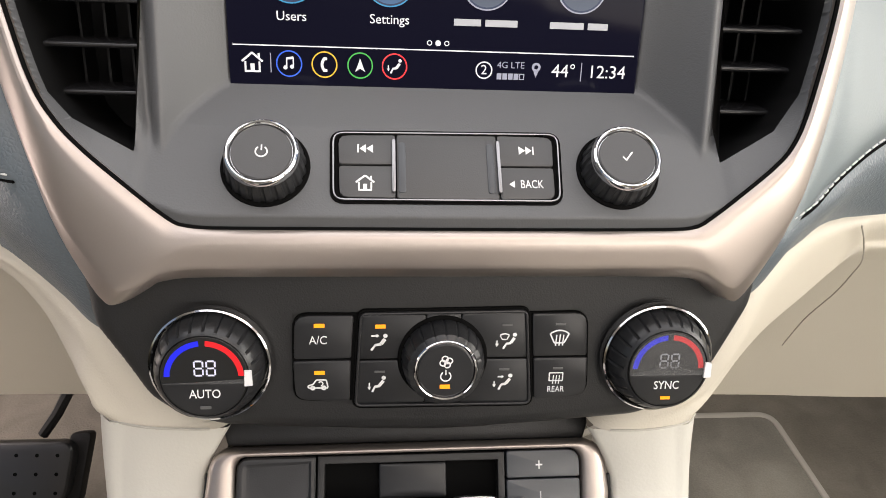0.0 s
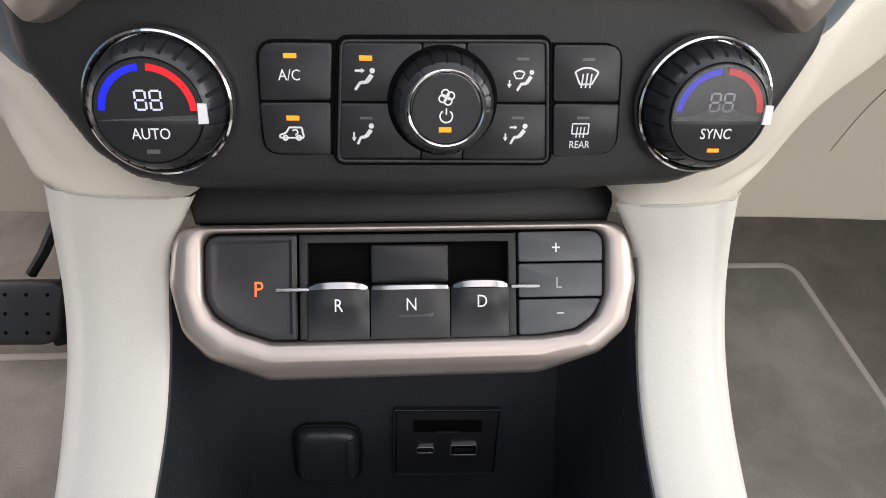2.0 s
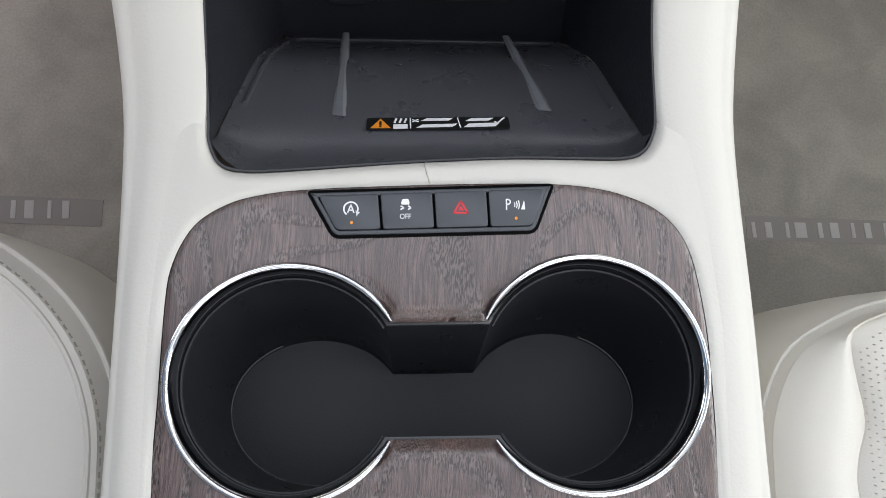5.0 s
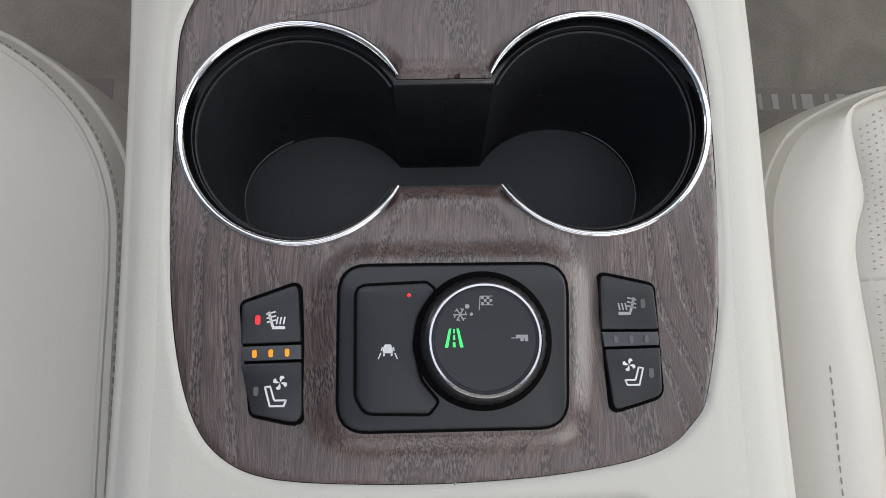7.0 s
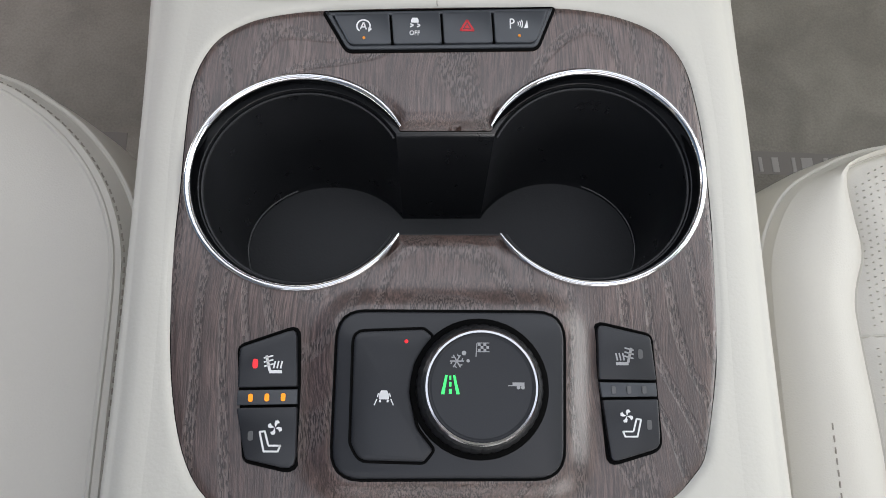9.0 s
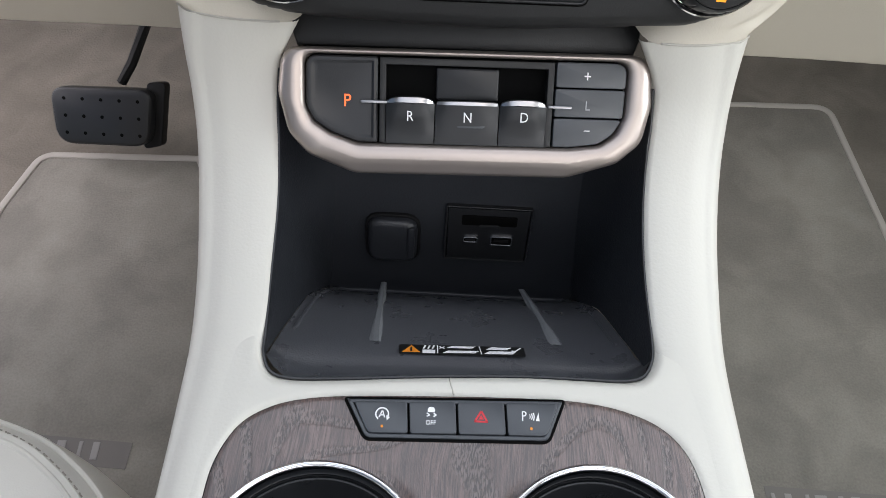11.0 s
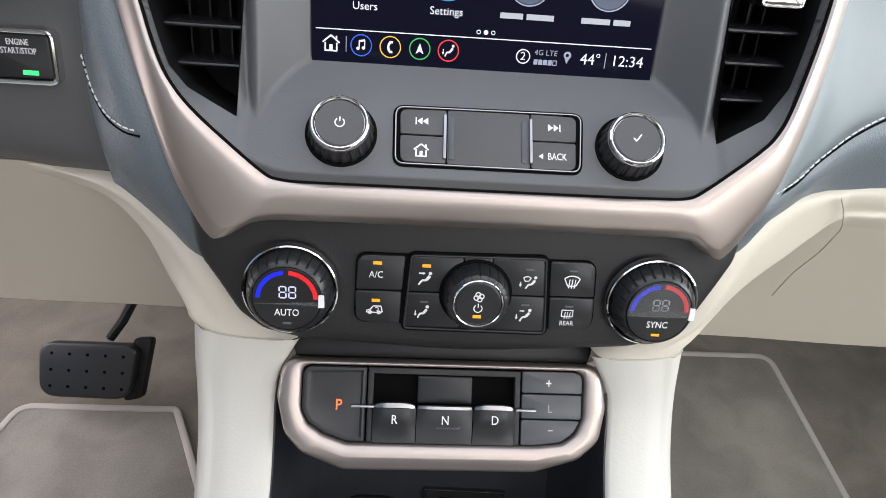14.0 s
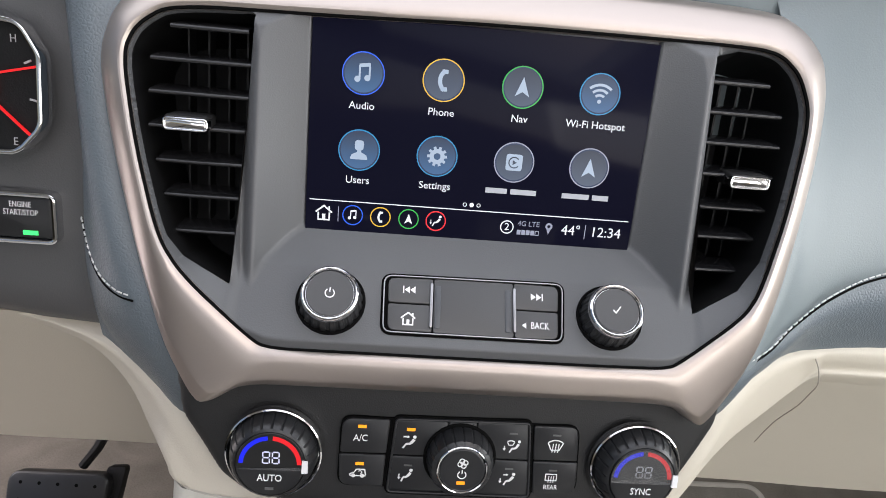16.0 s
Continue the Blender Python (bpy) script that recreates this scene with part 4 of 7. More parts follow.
def dist_to(poly, X, Y):
    """Signed distance to a polygon, negative inside."""
    d = np.full(X.shape, 9.0)
    inside = np.zeros(X.shape, bool)
    for (x0, y0), (x1, y1) in zip(poly, poly[1:] + poly[:1]):
        ex, ey = x1 - x0, y1 - y0
        t = np.clip(((X - x0) * ex + (Y - y0) * ey) / (ex * ex + ey * ey + 1e-12), 0, 1)
        d = np.minimum(d, np.hypot(X - x0 - t * ex, Y - y0 - t * ey))
        if abs(ey) > 1e-12:
            inside ^= ((y0 > Y) != (y1 > Y)) & (X < (x1 - x0) * (Y - y0) / ey + x0)
    return np.where(inside, -d, d)


def moulded(xs, ys, kept, height, step):
    """A surface over a grid of plan positions: kept() is positive where it exists, and its border is drawn onto kept() = 0."""
    X, Y = np.meshgrid(np.array(xs), np.array(ys))
    near = np.abs(kept(X, Y)) < 0.72 * step
    for _ in range(3):
        d, e = kept(X, Y), 1e-4
        gx, gy = (kept(X + e, Y) - kept(X - e, Y)) / (2 * e), (kept(X, Y + e) - kept(X, Y - e)) / (2 * e)
        X, Y = np.where(near, X - d * gx, X), np.where(near, Y - d * gy, Y)
    d = np.where(near, 0.0, kept(X, Y))
    Z = height(X, Y)
    ok = np.minimum(np.minimum(d[:-1, :-1], d[1:, :-1]), np.minimum(d[:-1, 1:], d[1:, 1:])) > -1e-7
    index = np.full(X.shape, -1)
    used = np.zeros(X.shape, bool)
    for a, c in ((0, 0), (0, 1), (1, 0), (1, 1)):
        used[a:a + ok.shape[0], c:c + ok.shape[1]] |= ok
    index[used] = np.arange(used.sum())
    corners = np.stack((index[:-1, :-1], index[:-1, 1:], index[1:, 1:], index[1:, :-1]), -1)[ok]
    me = bpy.data.meshes.new("moulded")
    me.from_pydata(np.stack((X, Y, Z), -1)[used].tolist(), [], corners.tolist())
    bm = bmesh.new()
    bm.from_mesh(me)
    bpy.data.meshes.remove(me)
    return bm


trim_edge = inset([(p[0], p[1]) for p in six], 0.0012)
VENT_L = [(-0.1262, 0.1085)] + [p for p in trim_edge if p[0] < -0.1300 and p[1] > -0.0120] + [(-0.1590, -0.0205), (-0.1335, -0.0345)]
VENT_R = [(0.1225, 0.1085), (0.1265, -0.0355), (0.1520, -0.0205)] + [p for p in trim_edge if p[0] > 0.1280 and p[1] > -0.0060]


def smax(a, b, k):
    h = np.clip(0.5 + 0.5 * (a - b) / k, 0, 1)
    return b + (a - b) * h + k * h * (1 - h)


def stack_face():
    step = 0.0010
    xs, ys = np.arange(-0.1985, 0.1860, step), np.arange(-0.0720, 0.1180, step)
    X, Y = np.meshgrid(xs, ys)
    trim_in = [(p[0], p[1]) for p in six]
    def to_vents(X, Y):
        return np.minimum(dist_to(VENT_L, X, Y), dist_to(VENT_R, X, Y))

    # Pull the grid onto the vents' edges, so that the openings are cut clean.
    for _ in range(3):
        dv, e = to_vents(X, Y), 1e-4
        gx, gy = (to_vents(X + e, Y) - to_vents(X - e, Y)) / (2 * e), (to_vents(X, Y + e) - to_vents(X, Y - e)) / (2 * e)
        near = (np.abs(dv) < 0.72 * step) if _ == 0 else near
        X, Y = np.where(near, X - dv * gx, X), np.where(near, Y - dv * gy, Y)
    dv = np.where(near, 0.0, to_vents(X, Y))
    dt = dist_to(trim_in, X, Y)
    ramp = 0.0363 - (Y + 0.066) * 0.4771
    ramp = np.where(Y > -0.022, ramp - 0.26 * (Y + 0.022), ramp)
    deep = 0.252 * Y - 0.003
    base = smax(ramp, deep, 0.004)
    crest = 0.014 + 0.018 * (Y + 0.036) / 0.148
    left = np.clip((-0.0975 - X) / 0.027, 0, None)
    right = np.clip((X - 0.0935) / 0.027, 0, None)
    up = np.maximum(left, right)
    pillar = deep + 0.003 + (crest + 0.0055 - deep - 0.003) * np.minimum(up / 0.92, 1.0) ** 1.25 - 0.0095 * np.clip((up - 0.95) / 0.28, 0, 1) ** 1.6
    pillar = np.where(up > 0, pillar, -1)
    w = smax(base, pillar, 0.0032)
    funnel = 0.022 + 0.03 * Y + (0.030 - 0.022 - 0.03 * Y) * np.clip(dv, 0, 1) / (np.clip(dv, 0, 1) + np.clip(-dt, 0, 1) + 1e-5)
    side = np.clip(np.maximum(-0.1275 - X, X - 0.1255) / 0.006, 0, 1)
    side = side * side * (3 - 2 * side)
    w = w + (smax(np.minimum(ramp, 0.034), funnel, 0.006) - w) * side
    bm = bmesh.new()
    keep = dt < 0.0015
    vs = {}
    for j in range(len(ys) - 1):
        for i in range(len(xs) - 1):
            if keep[j, i] and keep[j + 1, i + 1] and keep[j, i + 1] and keep[j + 1, i] and min(dv[j, i], dv[j + 1, i], dv[j, i + 1], dv[j + 1, i + 1]) > -1e-7:
                q = []
                for a, b in ((j, i), (j, i + 1), (j + 1, i + 1), (j + 1, i)):
                    if (a, b) not in vs:
                        vs[a, b] = bm.verts.new((X[a, b], Y[a, b], min(w[a, b], 0.0312 + 0.0040 * min(max((-dt[a, b] - 0.001) / 0.007, 0), 1))))
                    q.append(vs[a, b])
                bm.faces.new(q)
    edge = [(X[a, b], Y[a, b], w[a, b]) for a, b in zip(*np.nonzero(near))]
    return bm, edge


FACE, VENT_EDGE = stack_face()
part("face_panel", FACE, GRAPHITE, stack, "graphite soft-touch face", SF, sharp=70, fix=False)

# ---- air vents ----


def air_vent(side, label):
    vent = thing("air_vent", (side * 0.155, 0.40, 0.70), label, "air vent", "vents of the centre stack")
    mouth = VENT_L if side < 0 else VENT_R
    dense = [tuple(Vector(a).lerp(Vector(c), k / 6)) for a, c in zip(mouth, mouth[1:] + mouth[:1]) for k in range(6)]
    top = [min(VENT_EDGE, key=lambda p: (p[0] - x) ** 2 + (p[1] - y) ** 2)[2] for x, y in dense]
    top = [sum(top[(i + k) % len(top)] for k in range(-3, 4)) / 7 for i in range(len(top))]
    bm = bmesh.new()
    loft(bm, [[(x, y, h) for (x, y), h in zip(dense, top)], [(x, y, h - 0.004) for (x, y), h in zip(inset(dense, 0.0010), top)], [(x, y, h - 0.020) for (x, y), h in zip(inset(dense, 0.0014), top)], [(x, y, -0.038) for x, y in inset(dense, 0.004)]], cap1=True)
    part("duct", bm, VENT_BLACK, vent, "dark open duct", frame_at=SF, fix=False, sharp=40)
    slats = [(-0.1690, -0.1292, 0.1045), (-0.1793, -0.1275, 0.0876), (-0.1806, -0.1287, 0.0704), (-0.1810, -0.1293, 0.0524), (-0.1776, -0.1291, 0.0339), (-0.1735, -0.1310, 0.0152), (-0.1680, -0.1323, -0.0050)] if side < 0 else [(0.1212, 0.1557, 0.1009), (0.1226, 0.1659, 0.0846), (0.1243, 0.1685, 0.0676), (0.1266, 0.1685, 0.0499), (0.1284, 0.1680, 0.0306), (0.1310, 0.1648, 0.0130), (0.1332, 0.1605, -0.0073)]
    for x0, x1, v in slats:
        bm = bmesh.new()
        lp = []
        for x in (x0, x1):
            lp.append([(x, v + a, w) for a, w in ((-0.0013, 0.0060), (-0.0008, 0.0072), (0.0004, 0.0076), (0.0012, 0.0066), (0.0030, -0.012), (0.0012, -0.012))])
        loft(bm, lp, cap0=True, cap1=True)
        part("slat", bm, SLAT, vent, frame_at=SCREEN, sharp=75)
    xs = (-0.166, -0.155, -0.144, -0.134) if side < 0 else (0.127, 0.138, 0.149, 0.158)
    for x in xs:
        bm = slab(bmesh.new(), rect(x, 0.050, 0.0011, 0.108), -0.030, -0.016)
        part("vane", bm, BLACK, vent, frame_at=SCREEN)
    cx, cy = (-0.1597, 0.0560) if side < 0 else (0.1512, 0.0485)
    tab = part("tab", slab(bmesh.new(), box2(cx - 0.0115, cx + 0.0115, cy - 0.0040, cy + 0.0040, 0.0025), -0.002, 0.0150, 0.002), CHARCOAL, vent, "dark tab with a chrome front", SCREEN)
    front = box2(cx - 0.0117, cx + 0.0117, cy - 0.0041, cy + 0.0030, 0.0027)
    part("tab_front", ring(bmesh.new(), front, inset(front, 0.0013), 0.009, 0.0163, 0.0006), CHROME, tab, "chrome edge", SCREEN)
    part("tab_inlay", slab(bmesh.new(), inset(front, 0.0013), 0.009, 0.0157, 0.0004), CHROME, tab, "chrome inlay", SCREEN)
    return vent


air_vent(-1, "black slatted air vent with a chrome tab")
air_vent(1, "black slatted air vent with a chrome tab")

# ---- touchscreen ----
screen = thing("touchscreen", (0, 0.361, 0.6985), "dark colour touchscreen showing two rows of round icons", "screen")
part("display", slab(bmesh.new(), box2(-0.0975, 0.0930, -0.0015, 0.1180, 0.001), -0.004, 0.0, 0.0004), DISPLAY, screen, "glossy black display glass", SCREEN)
SYM = [
    ("note", SC_BLUE, SC_GLYPH, "Audio"), ("handset", SC_YELLOW, SC_GLYPH, "Phone"), ("arrow", SC_GREEN, SC_GLYPH, "Nav"), ("waves", SC_CYAN, SC_GLYPH, "Wi-Fi Hotspot"),
    ("profile", SC_CYAN, SC_GLYPH, "Users"), ("gear", SC_CYAN, SC_GLYPH, "Settings"), ("tile", SC_GREY, SC_GLYPH, ""), ("arrow", SC_GREY, SC_GLYPH, ""),
]
for k, (sym, tone, ink, caption) in enumerate(SYM):
    cx = (-0.0692, -0.0254, 0.0187, 0.0625)[k % 4]
    cy, ty = (0.0886, 0.0712) if k < 4 else (0.0467, 0.0297)
    disc = part("icon_disc", slab(bmesh.new(), circle(cx, cy, 0.0102, 40), 0.0, 0.0003), SC_DISC_BLUE if k in (0, 3, 4, 5) else SC_DISC, screen, "blue-grey lit disc", SCREEN)
    part("icon_glow", ring(bmesh.new(), circle(cx, cy, 0.0110, 40), circle(cx, cy, 0.0102, 40), 0.0, 0.00036), SC_HALO, disc, frame_at=SCREEN)
    part("icon_ring", ring(bmesh.new(), circle(cx, cy, 0.0116, 40), circle(cx, cy, 0.0110, 40), 0.0, 0.0004), tone, disc, frame_at=SCREEN)
    part("icon_symbol", prints(bmesh.new(), GLYPH[sym], cx, cy, 0.0112, 0.00045), ink, disc, frame_at=SCREEN)
    if sym == "tile":
        part("icon_symbol", prints(bmesh.new(), [arc_band(0, 0, 0.24, 0.30, 40, 320), [(-0.08, -0.12), (0.14, 0), (-0.08, 0.12)]], cx, cy, 0.0112, 0.0007), SC_DISC, disc, frame_at=SCREEN)
    if caption:
        part("caption", words(caption, 0.0058, cx, ty, 0.0002), SC_WHITE, screen, frame_at=SCREEN)
    else:
        a, b = (0.0125, 0.0150) if k == 6 else (0.0160, 0.0095)
        tot = a + b + 0.002
        bm = slab(bmesh.new(), rect(cx - tot / 2 + a / 2, ty, a, 0.0030), 0, 0.0003)
        slab(bm, rect(cx + tot / 2 - b / 2, ty, b, 0.0030), 0, 0.0003)
        part("caption", bm, SC_CAPTION, screen, frame_at=SCREEN)
part("divider", slab(bmesh.new(), stroke(-0.0955, 0.0170, 0.0905, 0.0170, 0.0005), 0, 0.0003), SC_WHITE, screen, frame_at=SCREEN)
for k, x in enumerate((-0.0070, -0.0030, 0.0010)):
    shape = slab(bmesh.new(), circle(x, 0.0202, 0.0013, 16), 0, 0.0003) if k == 1 else ring(bmesh.new(), circle(x, 0.0202, 0.0012, 16), circle(x, 0.0202, 0.0008, 16), 0, 0.0003)
    part("page_dot", shape, SC_WHITE, screen, frame_at=SCREEN)
part("home_symbol", prints(bmesh.new(), GLYPH["house"], -0.0872, 0.0093, 0.0092, 0), SC_WHITE, screen, frame_at=SCREEN)
part("bar", slab(bmesh.new(), rect(-0.0790, 0.0094, 0.0004, 0.0085), 0, 0.0003), SC_GREY, screen, frame_at=SCREEN)
for x, tone, sym in ((-0.0708, SC_BLUE, "note"), (-0.0549, SC_YELLOW, "handset"), (-0.0387, SC_GREEN, "arrow"), (-0.0229, SC_RED, "seat_low")):
    part("shortcut_ring", ring(bmesh.new(), circle(x, 0.0092, 0.0059, 32), circle(x, 0.0092, 0.0053, 32), 0, 0.0003), tone, screen, frame_at=SCREEN)
    part("shortcut_symbol", prints(bmesh.new(), GLYPH[sym], x, 0.0092, 0.0062, 0), SC_WHITE, screen, frame_at=SCREEN)
part("number_ring", ring(bmesh.new(), circle(0.0189, 0.0087, 0.0040, 28), circle(0.0189, 0.0087, 0.0034, 28), 0, 0.0003), SC_WHITE, screen, frame_at=SCREEN)
part("digit", words("2", 0.0062, 0.0189, 0.0087, 0.0), SC_WHITE, screen, frame_at=SCREEN)
part("signal_text", words("4G LTE", 0.0042, 0.0316, 0.0112, 0.0), SC_GREY, screen, frame_at=SCREEN)
for k in range(5):
    x = 0.0262 + 0.0027 * k
    part("signal_bar", slab(bmesh.new(), rect(x, 0.0061, 0.0022, 0.0028), 0, 0.0003) if k < 4 else ring(bmesh.new(), rect(x, 0.0061, 0.0024, 0.0028), rect(x, 0.0061, 0.0016, 0.0020), 0, 0.0003), SC_GREY, screen, frame_at=SCREEN)
part("pin_symbol", prints(bmesh.new(), GLYPH["pin"], 0.0437, 0.0094, 0.0070, 0), SC_GREY, screen, frame_at=SCREEN)
part("temperature", words("44°", 0.0084, 0.0570, 0.0090, 0.0), SC_WHITE, screen, frame_at=SCREEN)
part("bar", slab(bmesh.new(), rect(0.0655, 0.0090, 0.0004, 0.0085), 0, 0.0003), SC_GREY, screen, frame_at=SCREEN)
part("clock", words("12:34", 0.0084, 0.0780, 0.0090, 0.0), SC_WHITE, screen, frame_at=SCREEN)

# ---- knobs under the screen ----


def audio_knob(cx, cv, sym, label):
    knob = thing("rotary_knob", tuple(CF @ Vector((cx, cv, 0))), label, "knob", "knobs under the screen")
    part("well", ring(bmesh.new(), circle(cx, cv, 0.0190, 48), circle(cx, cv, 0.0150, 48), -0.004, 0.0010, 0.0004), GAP, knob, "dark recess round the knob", CF)
    rib = lambda a, i: 1 - (0.050 if math.cos(a * 20) > 0.55 and i in (1, 2) else 0)
    part("grip", lathe(bmesh.new(), [(0.0172, 0.0), (0.0174, 0.0015), (0.0161, 0.0095), (0.0154, 0.0112)], cx, cv, 140, rib), RUBBER, knob, "ribbed black grip", CF)
    part("chrome_ring", lathe(bmesh.new(), [(0.0150, 0.0105), (0.0154, 0.0114), (0.0153, 0.0131), (0.0150, 0.0141), (0.0144, 0.0146), (0.0138, 0.0145), (0.0132, 0.0138), (0.0128, 0.0128)], cx, cv, 64), CHROME, knob, "polished chrome ring", CF)
    part("cap", lathe(bmesh.new(), [(0.0128, 0.0115), (0.0126, 0.0134), (0.0121, 0.0138), (0.0060, 0.0138)], cx, cv, 48), STONE_KEY, knob, "matt dark cap", CF)
    part("symbol", prints(bmesh.new(), GLYPH[sym], cx, cv, 0.0058, 0.01385), PRINT, knob, frame_at=CF)


audio_knob(-0.0768, 0.0168, "power", "ribbed black knob with chrome ring and power symbol")
audio_knob(0.0790, 0.0170, "check", "ribbed black knob with chrome ring and tick mark")

# ---- media keys ----
pad = thing("media_key_panel", tuple(CF @ Vector((0.002, 0.017, 0))), "dark grey key panel with a touch pad between four keys", "button panel")
outer = rounded([(-0.0492, -0.0003), (0.0524, -0.0003), (0.0540, 0.0362), (-0.0500, 0.0352)], 0.0065)
part("groove", ring(bmesh.new(), outer, inset(outer, 0.0012), -0.004, 0.0006), GAP, pad, frame_at=CF)
part("frame", ring(bmesh.new(), inset(outer, 0.0012), inset(outer, 0.0019), -0.004, 0.0018, 0.0002), SATIN, pad, frame_at=CF)
part("bed", slab(bmesh.new(), inset(outer, 0.0019), -0.004, 0.0002), GAP, pad, frame_at=CF)
for name, q, r in (("key", [(-0.0456, 0.0183), (-0.0212, 0.0183), (-0.0212, 0.0330), (-0.0462, 0.0325)], [0.0005, 0.0005, 0.0005, 0.004]), ("key", [(-0.0452, 0.0025), (-0.0212, 0.0022), (-0.0212, 0.0175), (-0.0456, 0.0175)], [0.004, 0.0005, 0.0005, 0.0005]), ("touch_pad", [(-0.0206, 0.0020), (0.0240, 0.0016), (0.0240, 0.0334), (-0.0206, 0.0332)], 0.0005), ("key", [(0.0246, 0.0183), (0.0492, 0.0183), (0.0500, 0.0332), (0.0246, 0.0336)], [0.0005, 0.0005, 0.004, 0.0005]), ("key", [(0.0246, 0.0018), (0.0488, 0.0022), (0.0492, 0.0176), (0.0246, 0.0176)], [0.0005, 0.004, 0.0005, 0.0005])):
    part(name, slab(bmesh.new(), rounded(q, r, 3), -0.003, 0.0014, 0.0005), STONE_KEY, pad, frame_at=CF)
for x in (-0.0219, 0.0245):
    part("chrome_bar", slab(bmesh.new(), box2(x - 0.0008, x + 0.0008, 0.0045, 0.0302, 0.0006), 0.000, 0.0028, 0.0004), SATIN, pad, "slim chrome bar", CF)
    xx = x + (0.0036 if x < 0 else -0.0036)
    part("pad_mark", slab(bmesh.new(), box2(xx - 0.0016, xx + 0.0016, 0.0045, 0.0292, 0.001), 0.0012, 0.0018, 0.0003), KEY_BLUE, pad, frame_at=CF)
for sym, x, v, s in (("back_track", -0.0342, 0.0259, 0.0068), ("house", -0.0343, 0.0090, 0.0078), ("next_track", 0.0373, 0.0261, 0.0068)):
    part("symbol", prints(bmesh.new(), GLYPH[sym], x, v, s, 0.0014), PRINT, pad, frame_at=CF)
bm = words("BACK", 0.0056, 0.0388, 0.0092, 0.0014, 0.72)
prints(bm, [[(-0.5, 0), (0.3, -0.55), (0.3, 0.55)]], 0.0302, 0.0092, 0.0030, 0.0014)
part("lettering", bm, PRINT, pad, frame_at=CF)

# ---- climate controls ----
climate = thing("climate_panel", tuple(CL @ Vector((0, -0.05, 0))), "matt black climate panel with keys, lamps and rotary dials", "control panel")
shape = rounded([(-0.1660, 0.0380), (-0.1605, -0.0050), (-0.1490, -0.0220), (-0.1373, -0.0410), (-0.1220, -0.0520), (-0.1000, -0.0560), (0.0, -0.0590), (0.1040, -0.0548), (0.1278, -0.0470), (0.1385, -0.0382), (0.1457, -0.0266), (0.1527, -0.0134), (0.1611, 0.0032), (0.1660, 0.0380)], [0.003, 0.02, 0.03, 0.02, 0.02, 0.02, 0.05, 0.02, 0.012, 0.02, 0.03, 0.03, 0.02, 0.003], 4)


def climate_height(X, Y):
    """Gently bowed across, with a rolled edge."""
    edge = np.interp(-dist_to(shape, X, Y), (0.0, 0.0015, 0.0045, 0.0090, 0.0150), (-0.0120, -0.0060, -0.0022, -0.0004, 0.0))
    return edge - 0.010 * (np.abs(X) / 0.16) ** 2


bm = moulded(np.arange(-0.1690, 0.1690, 0.0015), np.arange(-0.0610, 0.0410, 0.0015), lambda X, Y: -dist_to(shape, X, Y), climate_height, 0.0015)
loft(bm, [[(x, v, -0.012 - 0.010 * (abs(x) / 0.16) ** 2) for x, v in shape], [(x, v, -0.034) for x, v in shape]])
part("body", bm, CHARCOAL, climate, frame_at=CL, sharp=50, fix=False)
F = 0.0012
part("key_bed", slab(bmesh.new(), rounded([(-0.0676, -0.0375), (0.0740, -0.0375), (0.0712, 0.0062), (-0.0672, 0.0060)], 0.0075), -0.004, 0.0006), GAP, climate, frame_at=CL)
mid = rounded([(-0.0400, -0.0412), (0.0468, -0.0416), (0.0425, 0.0086), (-0.0372, 0.0076)], 0.0045)
part("key_gap", ring(bmesh.new(), inset(mid, -0.0004), inset(mid, 0.0008), -0.003, 0.0014, 0.0003), GAP, climate, frame_at=CL)
part("key_frame", ring(bmesh.new(), inset(mid, 0.0008), inset(mid, 0.0022), -0.003, 0.0027, 0.0006), KEY, climate, frame_at=CL)
part("key_bed", slab(bmesh.new(), inset(mid, 0.0022), -0.003, 0.0009), GAP, climate, frame_at=CL)
CLIMATE_KEYS = [
    ("A/C", [(-0.0666, -0.0160), (-0.0404, -0.0158), (-0.0392, 0.0052), (-0.0660, 0.0052)], [0.0005, 0.0005, 0.0005, 0.006]),
    ("car_loop", [(-0.0662, -0.0366), (-0.0412, -0.0374), (-0.0405, -0.0168), (-0.0670, -0.0170)], [0.006, 0.0005, 0.0005, 0.0005]),
    ("screen_heat", [(0.0456, -0.0158), (0.0718, -0.0158), (0.0702, 0.0058), (0.0440, 0.0056)], [0.0005, 0.0005, 0.006, 0.0005]),
    ("rear_heat", [(0.0474, -0.0380), (0.0730, -0.0366), (0.0722, -0.0168), (0.0458, -0.0168)], [0.0005, 0.006, 0.0005, 0.0005]),
    ("seat_top", [(-0.0378, -0.0162), (-0.0060, -0.0162), (-0.0060, 0.0056), (-0.0352, 0.0054)], 0.0012),
    ("seat_low", [(-0.0378, -0.0388), (-0.0060, -0.0390), (-0.0060, -0.0170), (-0.0378, -0.0170)], 0.0012),
    ("seat_screen", [(0.0108, -0.0162), (0.0428, -0.0162), (0.0406, 0.0062), (0.0108, 0.0060)], 0.0012),
    ("seat_both", [(0.0108, -0.0392), (0.0444, -0.0394), (0.0432, -0.0170), (0.0108, -0.0170)], 0.0012),
]
LIT = {"A/C", "car_loop", "seat_top"}
